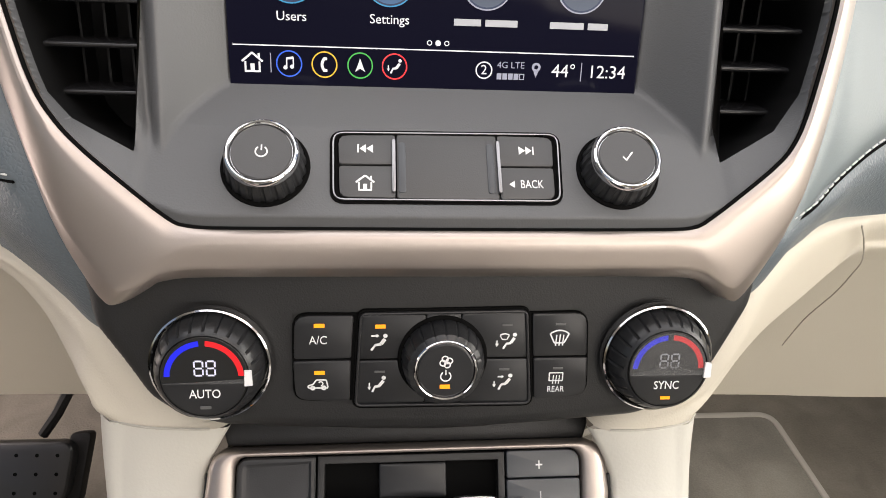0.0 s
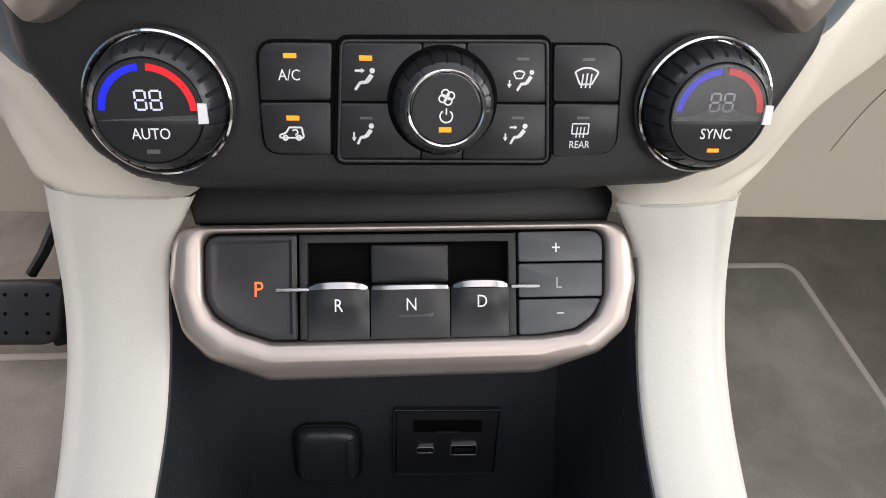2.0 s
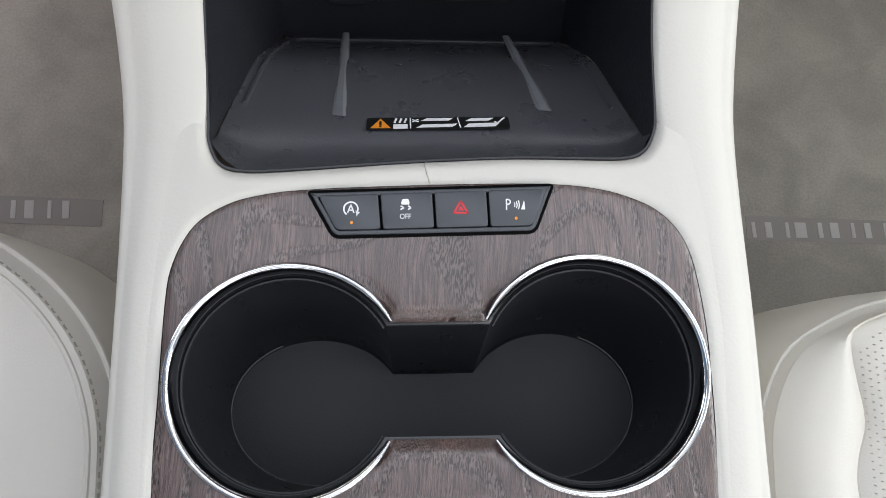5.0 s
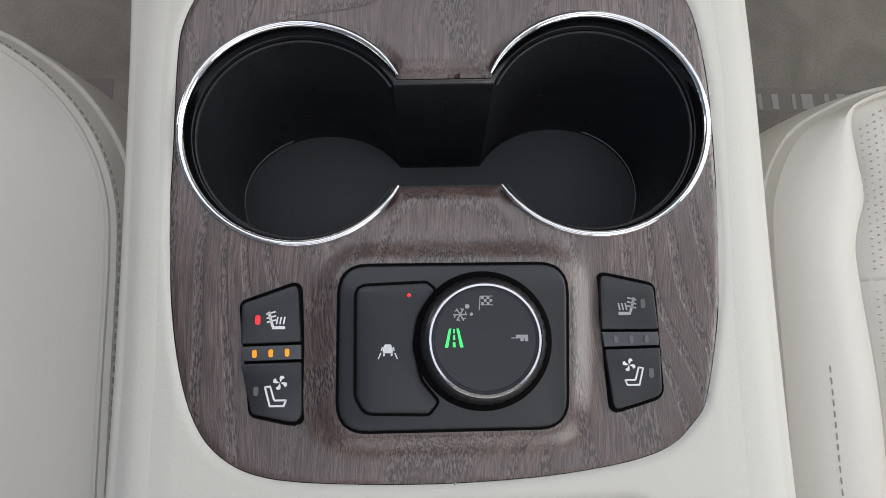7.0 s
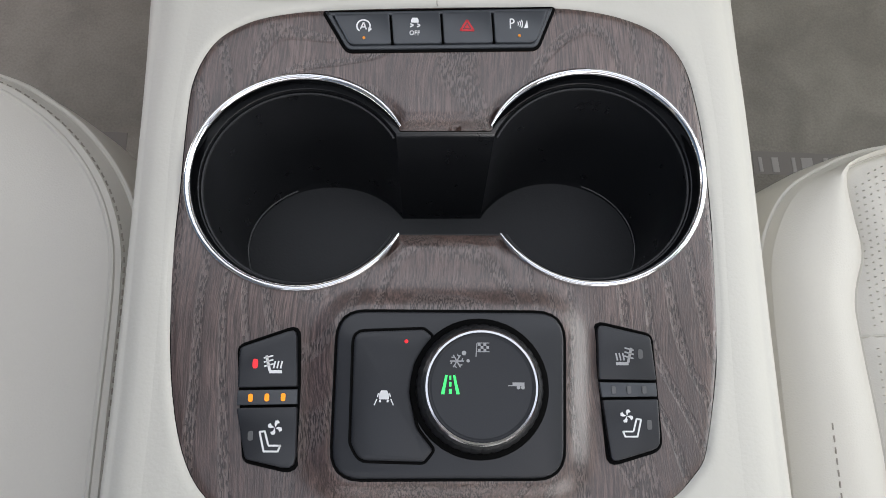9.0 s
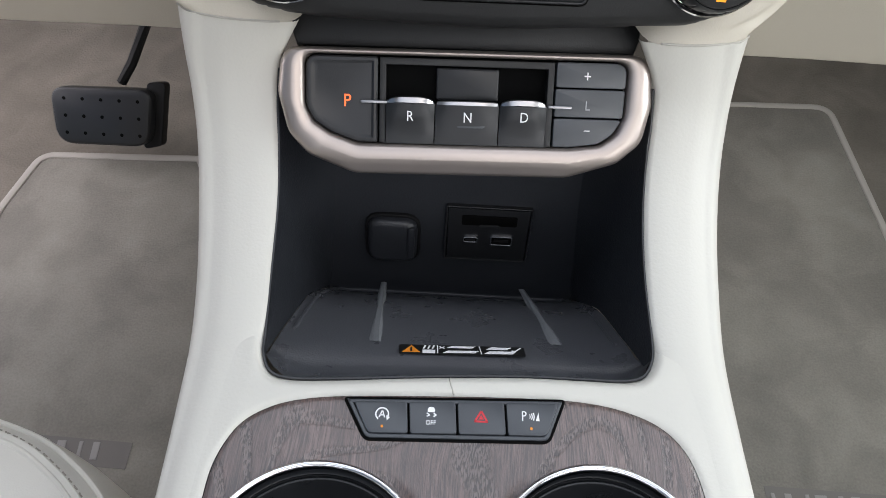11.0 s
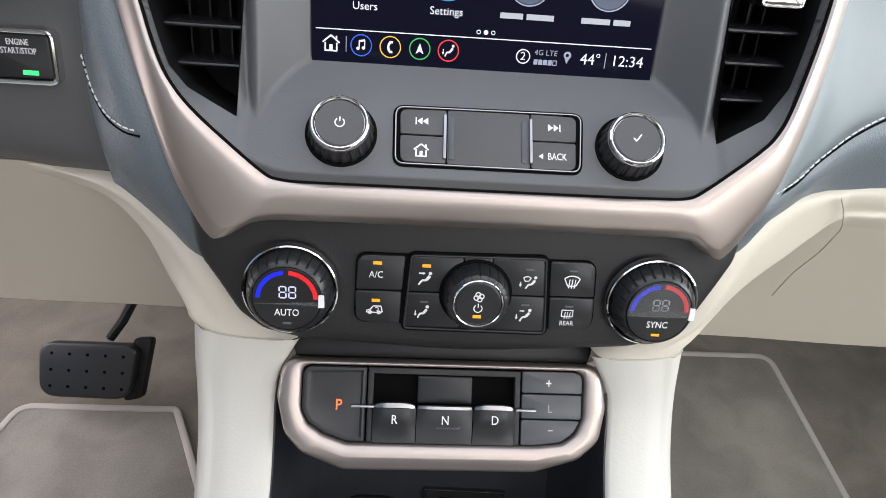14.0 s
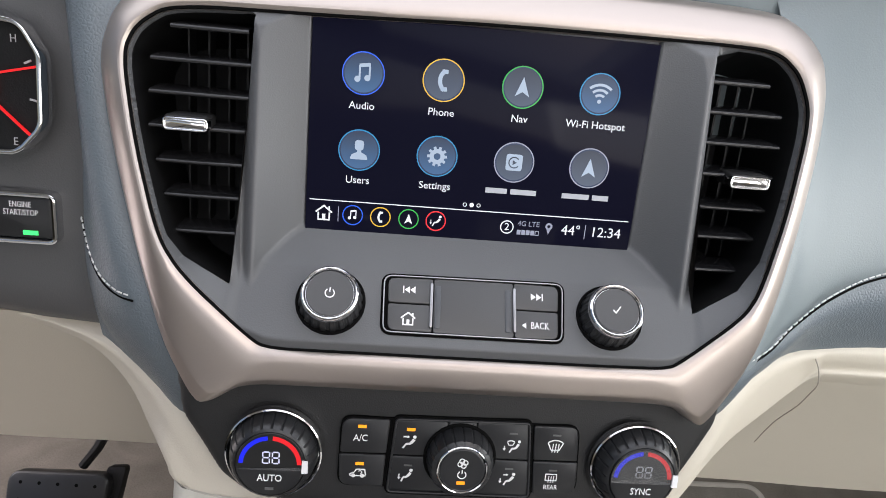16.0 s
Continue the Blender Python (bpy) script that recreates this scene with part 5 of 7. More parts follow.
SPOT = {"A/C": (-0.0554, -0.0067, -0.0548, 0.0006), "car_loop": (-0.0557, -0.0286, -0.0550, -0.0227), "seat_top": (-0.0276, -0.0079, -0.0270, 0.0), "seat_low": (-0.0284, -0.0290, -0.0272, -0.0226), "seat_screen": (0.0321, -0.0078, 0.0324, 0.0003), "seat_both": (0.0313, -0.0289, 0.0320, -0.0223), "screen_heat": (0.0577, -0.0067, 0.0579, 0.0004), "rear_heat": (0.0574, -0.0272, 0.0581, -0.0222)}
for sym, q, r in CLIMATE_KEYS:
    key = part("key", slab(bmesh.new(), rounded(q, r, 3), -0.003, 0.0018, 0.0005), KEY, climate, frame_at=CL)
    x, v, lx, lv = SPOT[sym]
    if sym == "A/C":
        part("symbol", words("A/C", 0.0058, x, v, 0.0018, 0.86), PRINT, key, frame_at=CL)
    else:
        part("symbol", prints(bmesh.new(), GLYPH[sym], x, v, {"car_loop": 0.0075, "screen_heat": 0.0084, "rear_heat": 0.0066}.get(sym, 0.0078), 0.0018), PRINT, key, frame_at=CL)
    if sym == "rear_heat":
        part("lettering", words("REAR", 0.0042, x + 0.0002, -0.0332, 0.0018, 0.85), PRINT, key, frame_at=CL)
    part("indicator", slab(bmesh.new(), rect(lx, lv, 0.0048, 0.0018 if sym in LIT else 0.0010), 0.0014, 0.0021), AMBER if sym in LIT else LED_OFF, key, "lit amber lamp" if sym in LIT else "", CL)
part("plate", slab(bmesh.new(), rect(0.0024, 0.0022, 0.0160, 0.0070), -0.002, 0.0016, 0.0004), KEY, climate, frame_at=CL)
part("plate", slab(bmesh.new(), rect(0.0024, -0.0366, 0.0160, 0.0050), -0.002, 0.0016, 0.0004), KEY, climate, frame_at=CL)


def grip_lines(n, depth):
    return lambda a, i: 1 - (depth if (math.cos(a * n) > 0.9 and 0 < i < 4) else 0)


fan = thing("fan_knob", tuple(CL @ Vector((0.0022, -0.0160, 0))), "ribbed black fan knob with chrome ring and amber lamp", "knob")
cx, cv = 0.0022, -0.0160
part("well", ring(bmesh.new(), circle(cx, cv, 0.0212, 56), circle(cx, cv, 0.0165, 56), -0.002, 0.0026, 0.0005), GAP, fan, "dark recess", CL)
part("grip", lathe(bmesh.new(), [(0.0192, 0.0), (0.0194, 0.0020), (0.0186, 0.0100), (0.0170, 0.0150), (0.0150, 0.0162)], cx, cv, 160, grip_lines(20, 0.03)), RUBBER, fan, "ribbed grip", CL)
part("chrome_ring", lathe(bmesh.new(), [(0.0140, 0.0150), (0.0145, 0.0160), (0.0144, 0.0174), (0.0140, 0.0179), (0.0134, 0.0177), (0.0129, 0.0168)], cx, cv + 0.0006, 56), CHROME, fan, "chrome ring", CL)
part("cap", lathe(bmesh.new(), [(0.0129, 0.0150), (0.0128, 0.0173), (0.0122, 0.0177), (0.0050, 0.0176)], cx, cv + 0.0006, 48), KEY, fan, "dark cap", CL)
part("symbol", prints(bmesh.new(), GLYPH["fan"], cx, cv + 0.0050, 0.0072, 0.0177), PRINT, fan, frame_at=CL)
part("symbol", prints(bmesh.new(), GLYPH["power"], cx, cv - 0.0020, 0.0056, 0.0177), PRINT, fan, frame_at=CL)
part("indicator", slab(bmesh.new(), rect(cx - 0.0003, cv - 0.0070, 0.0046, 0.0018), 0.017, 0.0180), AMBER, fan, "lit amber lamp", CL)


def seven(cx, cv, h, w, gap=0.0004):
    """The seven bars of one lit figure."""
    t = h * 0.095
    out = []
    for y in (-h / 2 + t / 2, 0, h / 2 - t / 2):
        out.append(rect(cx, cv + y, w - t - gap * 2, t))
    for x in (-w / 2 + t / 2, w / 2 - t / 2):
        for y in (-h / 4, h / 4):
            out.append(rect(cx + x, cv + y, t, h / 2 - t / 2 - gap * 2))
    return out


def temp_dial(cx, cv, word, lit, digit_mat, label):
    dial = thing("temperature_dial", tuple(CL @ Vector((cx, cv, 0))), label, "dial", "temperature dials")
    H = 0.0165
    part("chrome_bezel", lathe(bmesh.new(), [(0.0256, -0.002), (0.0274, 0.0), (0.0275, 0.0032), (0.0270, 0.0046), (0.0262, 0.0050), (0.0255, 0.0042), (0.0252, 0.0020), (0.0252, -0.002)], cx, cv, 72), CHROME, dial, "thin chrome bezel", CL)
    ridge = lambda a, i: 1 - (0.040 if (math.cos(a * 24) > 0.88 and i in (2, 3)) else 0)
    part("grip", lathe(bmesh.new(), [(0.0246, 0.0), (0.0246, 0.0030), (0.0240, 0.0070), (0.0228, 0.0115), (0.0206, 0.0150), (0.0192, 0.0160), (0.0186, 0.0150)], cx, cv, 168, ridge), RUBBER, dial, "glossy ribbed black grip", CL)
    face = part("face", lathe(bmesh.new(), [(0.0188, 0.010), (0.0188, 0.0158), (0.0184, H), (0.0060, H)], cx, cv, 56), LABEL_BLACK, dial, "glossy black dial face", CL)
    part("lower_key", slab(bmesh.new(), [(cx + 0.0180 * math.cos(a), cv + 0.0180 * math.sin(a)) for a in [math.radians(-172 + 164 * i / 24) for i in range(25)]], H - 0.0004, H + 0.0003, 0.0002), KEY, face, frame_at=CL)
    part("blue_arc", slab(bmesh.new(), arc_band(cx, cv, 0.0146, 0.0170, 96, 178), H, H + 0.0003), BLUE_ARC, face, "blue lit arc", CL)
    part("red_arc", slab(bmesh.new(), arc_band(cx, cv, 0.0146, 0.0170, 2, 86), H, H + 0.0003), RED_ARC, face, "red lit arc", CL)
    for dx in (-0.0026, 0.0026):
        part("figure", prints(bmesh.new(), seven(cx + dx + 0.0004, cv + 0.0042, 0.0074, 0.0043), 0, 0, 1, H), digit_mat, face, "pale lit figure", CL)
    part("lettering", words(word, 0.0058, cx, cv - 0.0080, H + 0.0004, 0.84), PRINT, face, frame_at=CL)
    part("indicator", slab(bmesh.new(), rect(cx, cv - 0.0143, 0.0046, 0.0014), H, H + 0.0007), AMBER if lit else LED_OFF, face, "lit amber lamp" if lit else "", CL)
    if lit:
        half = [(cx + 0.0182 * math.cos(a), cv + 0.0182 * math.sin(a)) for a in [math.radians(-9 + 198 * i / 30) for i in range(31)]]
        film = part("film", slab(bmesh.new(), half, H + 0.0004, H + 0.0005), FILM, dial, "clear protective film", CL)
        part("crease", prints(bmesh.new(), [[(-0.0175, -0.0026), (-0.0165, -0.0012), (-0.0080, 0.0000), (-0.0025, 0.0036), (0.0030, 0.0037), (0.0080, 0.0003), (0.0170, -0.0012), (0.0176, -0.0026)]], cx, cv, 1, H + 0.0007), FILM, film, "creased fold of the film", CL)
    else:
        part("film", slab(bmesh.new(), [(cx - 0.0182, cv - 0.0030), (cx + 0.0180, cv - 0.0030), (cx + 0.0182, cv - 0.0008), (cx - 0.0060, cv - 0.0022)], H + 0.0004, H + 0.0006), FILM, dial, "clear protective film edge", CL)
    part("film_tab", slab(bmesh.new(), [(cx + 0.0172, cv - 0.0040), (cx + 0.0206, cv - 0.0038), (cx + 0.0204, cv + 0.0032), (cx + 0.0174, cv + 0.0034)], H + 0.0002, H + 0.0014), FILM_TAB, dial, "white pull tab of the film", CL)


temp_dial(-0.1035, -0.0172, "AUTO", False, DIGIT, "black dial with blue and red arcs marked AUTO")
temp_dial(0.1062, -0.0168, "SYNC", True, DIGIT_DIM, "black dial with blue and red arcs marked SYNC")

# ---- shift controls ----
shifter = thing("gear_selector", tuple(BF @ Vector((-0.008, -0.03, 0))), "push-button gear selector in a champagne metal bezel", "gear selector")
bez = rounded([(-0.1120, 0.0290), (-0.1145, 0.0040), (-0.1090, -0.0180), (-0.0980, -0.0300), (-0.0720, -0.0400), (0.0510, -0.0395), (0.0790, -0.0310), (0.0925, -0.0190), (0.0965, 0.0020), (0.0935, 0.0300)], [0.012, 0.02, 0.015, 0.015, 0.02, 0.02, 0.015, 0.015, 0.02, 0.012], 5)
hole = rounded([(-0.0996, 0.0256), (-0.0996, -0.0030), (-0.0950, -0.0115), (-0.0850, -0.0180), (-0.0700, -0.0232), (0.0500, -0.0228), (0.0680, -0.0210), (0.0765, -0.0150), (0.0812, -0.0040), (0.0818, 0.0262)], [0.007, 0.012, 0.01, 0.01, 0.012, 0.012, 0.01, 0.01, 0.012, 0.008], 5)
bm = bmesh.new()
# Along its lower run the rim is cut back to a flat facet.
mixl = lambda s, w: [(a[0] + (b[0] - a[0]) * s, a[1] + (b[1] - a[1]) * s, min(w, 0.0026 - max(0.5 - s, 0) * 0.0100) if a[1] < -0.0385 and 0 <= s < 0.6 else w) for a, b in zip(bez, hole)]
loft(bm, [mixl(-0.06, -0.034), mixl(-0.06, -0.006), mixl(0.0, -0.0015), mixl(0.10, 0.0006), mixl(0.25, 0.0020), mixl(0.48, 0.0025), mixl(0.55, 0.0026), mixl(0.85, 0.0020), mixl(0.96, 0.0008), mixl(1.0, -0.0010), mixl(1.0, -0.012)])
part("bezel", bm, CHAMPAGNE, shifter, "satin champagne metal bezel", BF, sharp=50)
part("bed", slab(bmesh.new(), inset(hole, -0.0015), -0.016, -0.0085), GAP, shifter, frame_at=BF)
pshape = rounded([(-0.0988, 0.0248), (-0.0988, -0.0030), (-0.0944, -0.0110), (-0.0845, -0.0174), (-0.0700, -0.0224), (-0.0588, -0.0224), (-0.0588, 0.0248)], [0.007, 0.012, 0.01, 0.01, 0.01, 0.0008, 0.0008], 5)
bm = bmesh.new()
lo = lambda d, w: [(x, v, w) for x, v in inset(pshape, d)]
loft(bm, [lo(0, -0.012), lo(0, -0.0012), lo(0.0008, -0.0004), lo(0.0026, -0.0002), lo(0.0034, -0.0004), lo(0.0048, -0.0010)], cap1=True)
part("park_button", bm, KEY, shifter, "large dark button with a lit letter", BF)
part("letter", words("P", 0.0098, -0.0758, 0.0002, -0.0009, 0.9), P_RED, shifter, "lit orange-red letter", BF)
part("toggle_frame", ring(bmesh.new(), box2(-0.0578, 0.0402, -0.0224, 0.0246), box2(-0.0542, 0.0366, -0.0224, 0.0208), -0.010, -0.0012, 0.0004), CHARCOAL, shifter, frame_at=BF)
part("toggle_well", slab(bmesh.new(), box2(-0.0540, 0.0364, -0.0226, 0.0210), -0.026, -0.0110), KEY, shifter, "deep dark well behind the toggles", BF)


def toggle(x0, x1, letter, proud, lx, lv):
    """A pull toggle: a face below, a chrome lip, and for the outer ones an open pocket above it."""
    bm = bmesh.new()
    prof = [(-0.0224, -0.004), (-0.0224, 0.0), (-0.0160, 0.0006), (-0.0085, 0.0024 + proud), (-0.0030, 0.0034 + proud), (0.0, 0.0036 + proud), (0.0004, 0.0), (0.0004, -0.012)]
    k = 10
    cols = []
    for i in range(k + 1):
        s = i / k
        x = x0 + (x1 - x0) * s
        side = 1 - abs(2 * s - 1) ** 4
        cols.append([(x, v, w * (0.35 + 0.65 * side) if w > 0 else w) for v, w in prof])
    loft(bm, cols, closed=False, cap0=False, cap1=False)
    bm.faces.new([bm.verts.new(p) for p in cols[0]][::-1])
    bm.faces.new([bm.verts.new(p) for p in cols[-1]])
    tg = part("toggle", bm, KEY, shifter, "dark pull toggle with a white letter", BF, sharp=45)
    bar = bmesh.new()
    cc = []
    for i in range(k + 1):
        s = i / k
        x = x0 + 0.0008 + (x1 - x0 - 0.0016) * s
        side = 1 - abs(2 * s - 1) ** 4
        h = (0.0034 + proud) * (0.35 + 0.65 * side)
        up = 0.0022 * side * (1 if proud else 0.2)
        cc.append([(x, -0.0004 + up * 0.4, h - 0.0006), (x, -0.0004 + up * 0.4, h + 0.0004), (x, 0.0012 + up, h + 0.0003), (x, 0.0017 + up, h - 0.0014)])
    loft(bar, cc, cap0=True, cap1=True)
    part("chrome_lip", bar, LIP, tg, "satin chrome lip", BF)
    part("letter", words(letter, 0.0080, lx, lv, 0.0037 + proud, 0.86), PRINT, tg, frame_at=BF)


toggle(-0.0540, -0.0268, "R", 0.0014, -0.0404, -0.0071)
toggle(-0.0262, 0.0094, "N", 0.0, -0.0081, -0.0072)
toggle(0.0100, 0.0364, "D", 0.0014, 0.0235, -0.0062)
part("neutral_dish", slab(bmesh.new(), rounded([(-0.0142, -0.0130), (0.0020, -0.0130), (0.0032, -0.0050), (-0.0154, -0.0050)], 0.002), 0.0008, 0.0016, 0.0005), KEY_BLUE, shifter, frame_at=BF)
part("neutral_back", slab(bmesh.new(), box2(-0.0262, 0.0094, 0.0020, 0.0200, 0.001), -0.012, -0.0040, 0.0014), KEY, shifter, "dished grey panel above the middle toggle", BF)
for a, b in ((-0.0682, -0.0532), (0.0372, 0.0505)):
    part("chrome_strip", slab(bmesh.new(), box2(a, b, -0.0006, 0.0010, 0.0005), -0.003, 0.0022, 0.0004), SATIN, shifter, "slim chrome strip", BF)
for q, r, sym, lx, lv in (([(0.0412, 0.0112), (0.0806, 0.0112), (0.0808, 0.0252), (0.0412, 0.0250)], [0.0006, 0.0006, 0.008, 0.0006], "+", 0.0587, 0.0172), ([(0.0412, -0.0052), (0.0804, -0.0052), (0.0806, 0.0104), (0.0412, 0.0104)], 0.0006, "L", 0.0598, 0.0012), ([(0.0412, -0.0222), (0.0500, -0.0222), (0.0672, -0.0200), (0.0752, -0.0144), (0.0800, -0.0060), (0.0412, -0.0060)], [0.0006, 0.008, 0.01, 0.01, 0.0006, 0.0006], "–", 0.0605, -0.0122)):
    key = part("key", slab(bmesh.new(), rounded(q, r, 4), -0.010, -0.0004, 0.0006), KEY_BLUE, shifter, frame_at=BF)
    part("letter", words(sym, 0.0074 if sym != "+" else 0.0090, lx, lv, -0.0003, 0.85), PRINT_DIM if sym == "L" else PRINT, key, frame_at=BF)
# Dark gap strip between the climate panel and the selector.
part("gap_panel", slab(bmesh.new(), [(-0.1050, 0.0300), (0.0860, 0.0300), (0.0888, 0.0380), (0.0888, 0.0560), (-0.1075, 0.0560), (-0.1075, 0.0380)], -0.045, -0.0085, 0.002), CHARCOAL, shifter, "dark strip above the bezel", BF)

# ---- console ----
console = thing("centre_console", (-0.006, 0.0, 0.06), "cream vinyl centre console with rounded flanks", "car console")
SIDE = [(-0.42, 0.4510), (-0.20, 0.4512), (-0.06, 0.4513), (0.06, 0.4513), (0.12, 0.4512), (0.16, 0.4518), (0.20, 0.4554), (0.235, 0.4640), (0.262, 0.4780), (0.280, 0.4960), (0.290, 0.5150), (0.2968, 0.5400)]
IN_L = [-0.118, -0.120, -0.1180, -0.1215, -0.1140, -0.1095, -0.1125, -0.1140, -0.1160, -0.1170, -0.1150, -0.1020]
OUT_L = [-0.1520, -0.1520, -0.1490, -0.1490, -0.1510, -0.1535, -0.1590, -0.1648, -0.1685, -0.1715, -0.1732, -0.1720]
IN_R = [0.110, 0.1100, 0.1082, 0.1130, 0.1050, 0.0975, 0.0970, 0.0975, 0.0985, 0.0990, 0.0960, 0.0820]
OUT_R = [0.1500, 0.1480, 0.1440, 0.1420, 0.1408, 0.1412, 0.1446, 0.1472, 0.1486, 0.1488, 0.1480, 0.1466]


def flank(ins, outs):
    """One padded arm of the console, from behind the wood forward and up to the seam."""
    bm = bmesh.new()
    path = smooth_line([(y, z, a, b) for (y, z), a, b in zip(SIDE, ins, outs)], 5)
    cols = []
    for i, (y, z, a, b) in enumerate(path):
        p0, p1 = path[max(i - 1, 0)], path[min(i + 1, len(path) - 1)]
        ty, tz = p1[0] - p0[0], p1[1] - p0[1]
        l = math.hypot(ty, tz)
        ny, nz = -tz / l, ty / l
        s = 1 if b > a else -1
        low = 0.39 * nz**2 + 0.10
        flare = min(max((y - 0.02) / 0.09, 0), 1) * 1.6 - 0.6
        sec = [(a, -0.0040), (a, -0.0030), (a + s * 0.0010, -0.0004), (a + s * 0.0035, 0.0008), (a + (b - a) * 0.3, 0.0012), (a + (b - a) * 0.50, 0.0007), (a + (b - a) * 0.62, -0.0004), (a + (b - a) * 0.72, -0.0026), (a + (b - a) * 0.77, -0.0034), (a + (b - a) * 0.81, -0.0034), (a + (b - a) * 0.87, -0.0048), (a + (b - a) * 0.93, -0.0086), (b - s * 0.0008, -0.0150), (b, -0.024), (b + s * 0.001 * flare, -0.045), (b + s * 0.006 * flare, -0.12), (b + s * 0.012 * flare, -low)]
        cols.append([(x, y + ny * d, z + nz * d) for x, d in sec])
    loft(bm, cols, closed=False)
    return bm


part("flank", flank(IN_L, OUT_L), CREAM, console, "rounded cream side", fix=False, sharp=60)
part("flank", flank(IN_R, OUT_R), CREAM, console, "rounded cream side", fix=False, sharp=60)
MOUTH = [(-0.1092, 0.1600), (-0.1082, 0.1480), (-0.1030, 0.1375), (-0.0920, 0.1342), (-0.0700, 0.1350), (-0.0400, 0.1372), (-0.0080, 0.1392), (0.0300, 0.1406), (0.0600, 0.1402), (0.0800, 0.1400), (0.0900, 0.1430), (0.0955, 0.1520), (0.0970, 0.1640)]


def mouth_shift(x):
    """How far the bin's front edge leans back, more on the driver's side."""
    return -0.0024 + 0.012 * x


MOUTH = [(x, y + mouth_shift(x)) for x, y in MOUTH]
mouth_area = [(-0.1060, 0.30)] + [p[:2] for p in smooth_line(MOUTH, 5)] + [(0.0950, 0.30)]
wood_out = smooth_line([(-0.1225, 0.0300), (-0.1222, 0.0700), (-0.1200, 0.0885), (-0.1120, 0.1050), (-0.0980, 0.1148), (-0.0810, 0.1196), (-0.0600, 0.1220), (-0.0250, 0.1238), (0.0150, 0.1252), (0.0420, 0.1254), (0.0620, 0.1242), (0.0800, 0.1203), (0.0960, 0.1125), (0.1065, 0.0990), (0.1115, 0.0780), (0.1140, 0.0450), (0.1130, -0.0250), (0.1050, -0.0740), (0.0975, -0.0890), (0.0812, -0.1010), (0.0454, -0.1083), (-0.0013, -0.1115), (-0.0475, -0.1110), (-0.0796, -0.1080), (-0.0981, -0.0998), (-0.1100, -0.0845), (-0.1180, -0.0564), (-0.1228, -0.0100)], 5, True)
tray_rim = rounded([(-0.0790, -0.46), (0.0780, -0.46), (0.0745, -0.1232), (-0.0750, -0.1280)], 0.010, 8)


def deck_kept(X, Y):
    return np.minimum(np.minimum(dist_to(wood_out, X, Y), dist_to(mouth_area, X, Y)), dist_to(tray_rim, X, Y))


def deck_height(X, Y):
    """Cream skin round the wood, the bin's mouth and the rear tray; outwards it sinks into the flanks."""
    dw, dm, dt = dist_to(wood_out, X, Y), dist_to(mouth_area, X, Y), dist_to(tray_rim, X, Y)
    ys_ = [p[0] for p in SIDE]
    al, bl, ar, br = (np.interp(Y, ys_, v) for v in (IN_L, OUT_L, IN_R, OUT_R))
    out = np.maximum((X - al) / (bl - al), (X - ar) / (br - ar))
    z = 0.4532 - 0.0028 * np.clip(out, 0, 1) - 0.030 * np.clip(out - 0.42, 0, 1) ** 2
    z = z - 0.0016 * (1 - np.clip(dw / 0.0040, 0, 1)) ** 2 - 0.0045 * (1 - np.clip(dm / 0.0055, 0, 1)) ** 2
    z = z - 0.0100 * (1 - np.clip(dt / 0.0105, 0, 1)) ** 2.4
    return z - 0.0045 * np.clip((Y - 0.146) / 0.020, 0, 2) ** 2


deck_ys = list(np.arange(-0.460, -0.150, 0.010)) + list(np.arange(-0.150, 0.1705, 0.0014))
part("deck", moulded(np.arange(-0.1390, 0.1320, 0.0014), deck_ys, deck_kept, deck_height, 0.0014), CREAM, console, "smooth cream skin round the wood panel", fix=False, sharp=60)
part("seam", tube(bmesh.new(), [(-0.0105, 0.1362, 0.4490), (-0.0108, 0.1335, 0.4526), (-0.0100, 0.1300, 0.4532), (-0.0086, 0.1256, 0.4526)], 0.0005, 5), SEAM_DARK, console)
part("seam", tube(bmesh.new(), [(-0.0030, -0.1118, 0.4520), (-0.0028, -0.1150, 0.4520), (-0.0027, -0.1185, 0.4504), (-0.0026, -0.1230, 0.4445)], 0.0005, 5), SEAM_DARK, console)
tray = thing("console_tray", (0, -0.2, 0.43), "glossy black tray rim at the back of the console", "tray")
rim = rounded([(-0.0790, -0.46), (0.0780, -0.46), (0.0745, -0.1232), (-0.0750, -0.1280)], 0.010)
part("rim", ring(bmesh.new(), rim, inset(rim, 0.006), 0.415, 0.4465, 0.002), BLACK, tray)
part("well", slab(bmesh.new(), inset(rim, 0.005), 0.395, 0.424), BLACK, tray)

# Seams and upper cheeks beside the selector.
for pts in ([(-0.1115, 0.2952, 0.5404), (-0.121, 0.2949, 0.5405), (-0.140, 0.2960, 0.5402), (-0.154, 0.2993, 0.5394), (-0.164, 0.3040, 0.5380), (-0.1715, 0.3115, 0.5358)], [(0.0935, 0.2952, 0.5404), (0.1006, 0.2949, 0.5405), (0.115, 0.2959, 0.5402), (0.129, 0.2993, 0.5394), (0.1395, 0.3040, 0.5380), (0.1460, 0.3115, 0.5358)]):
    part("seam", tube(bmesh.new(), smooth_line(pts, 6), 0.0007, 5), SEAM_DARK, console)


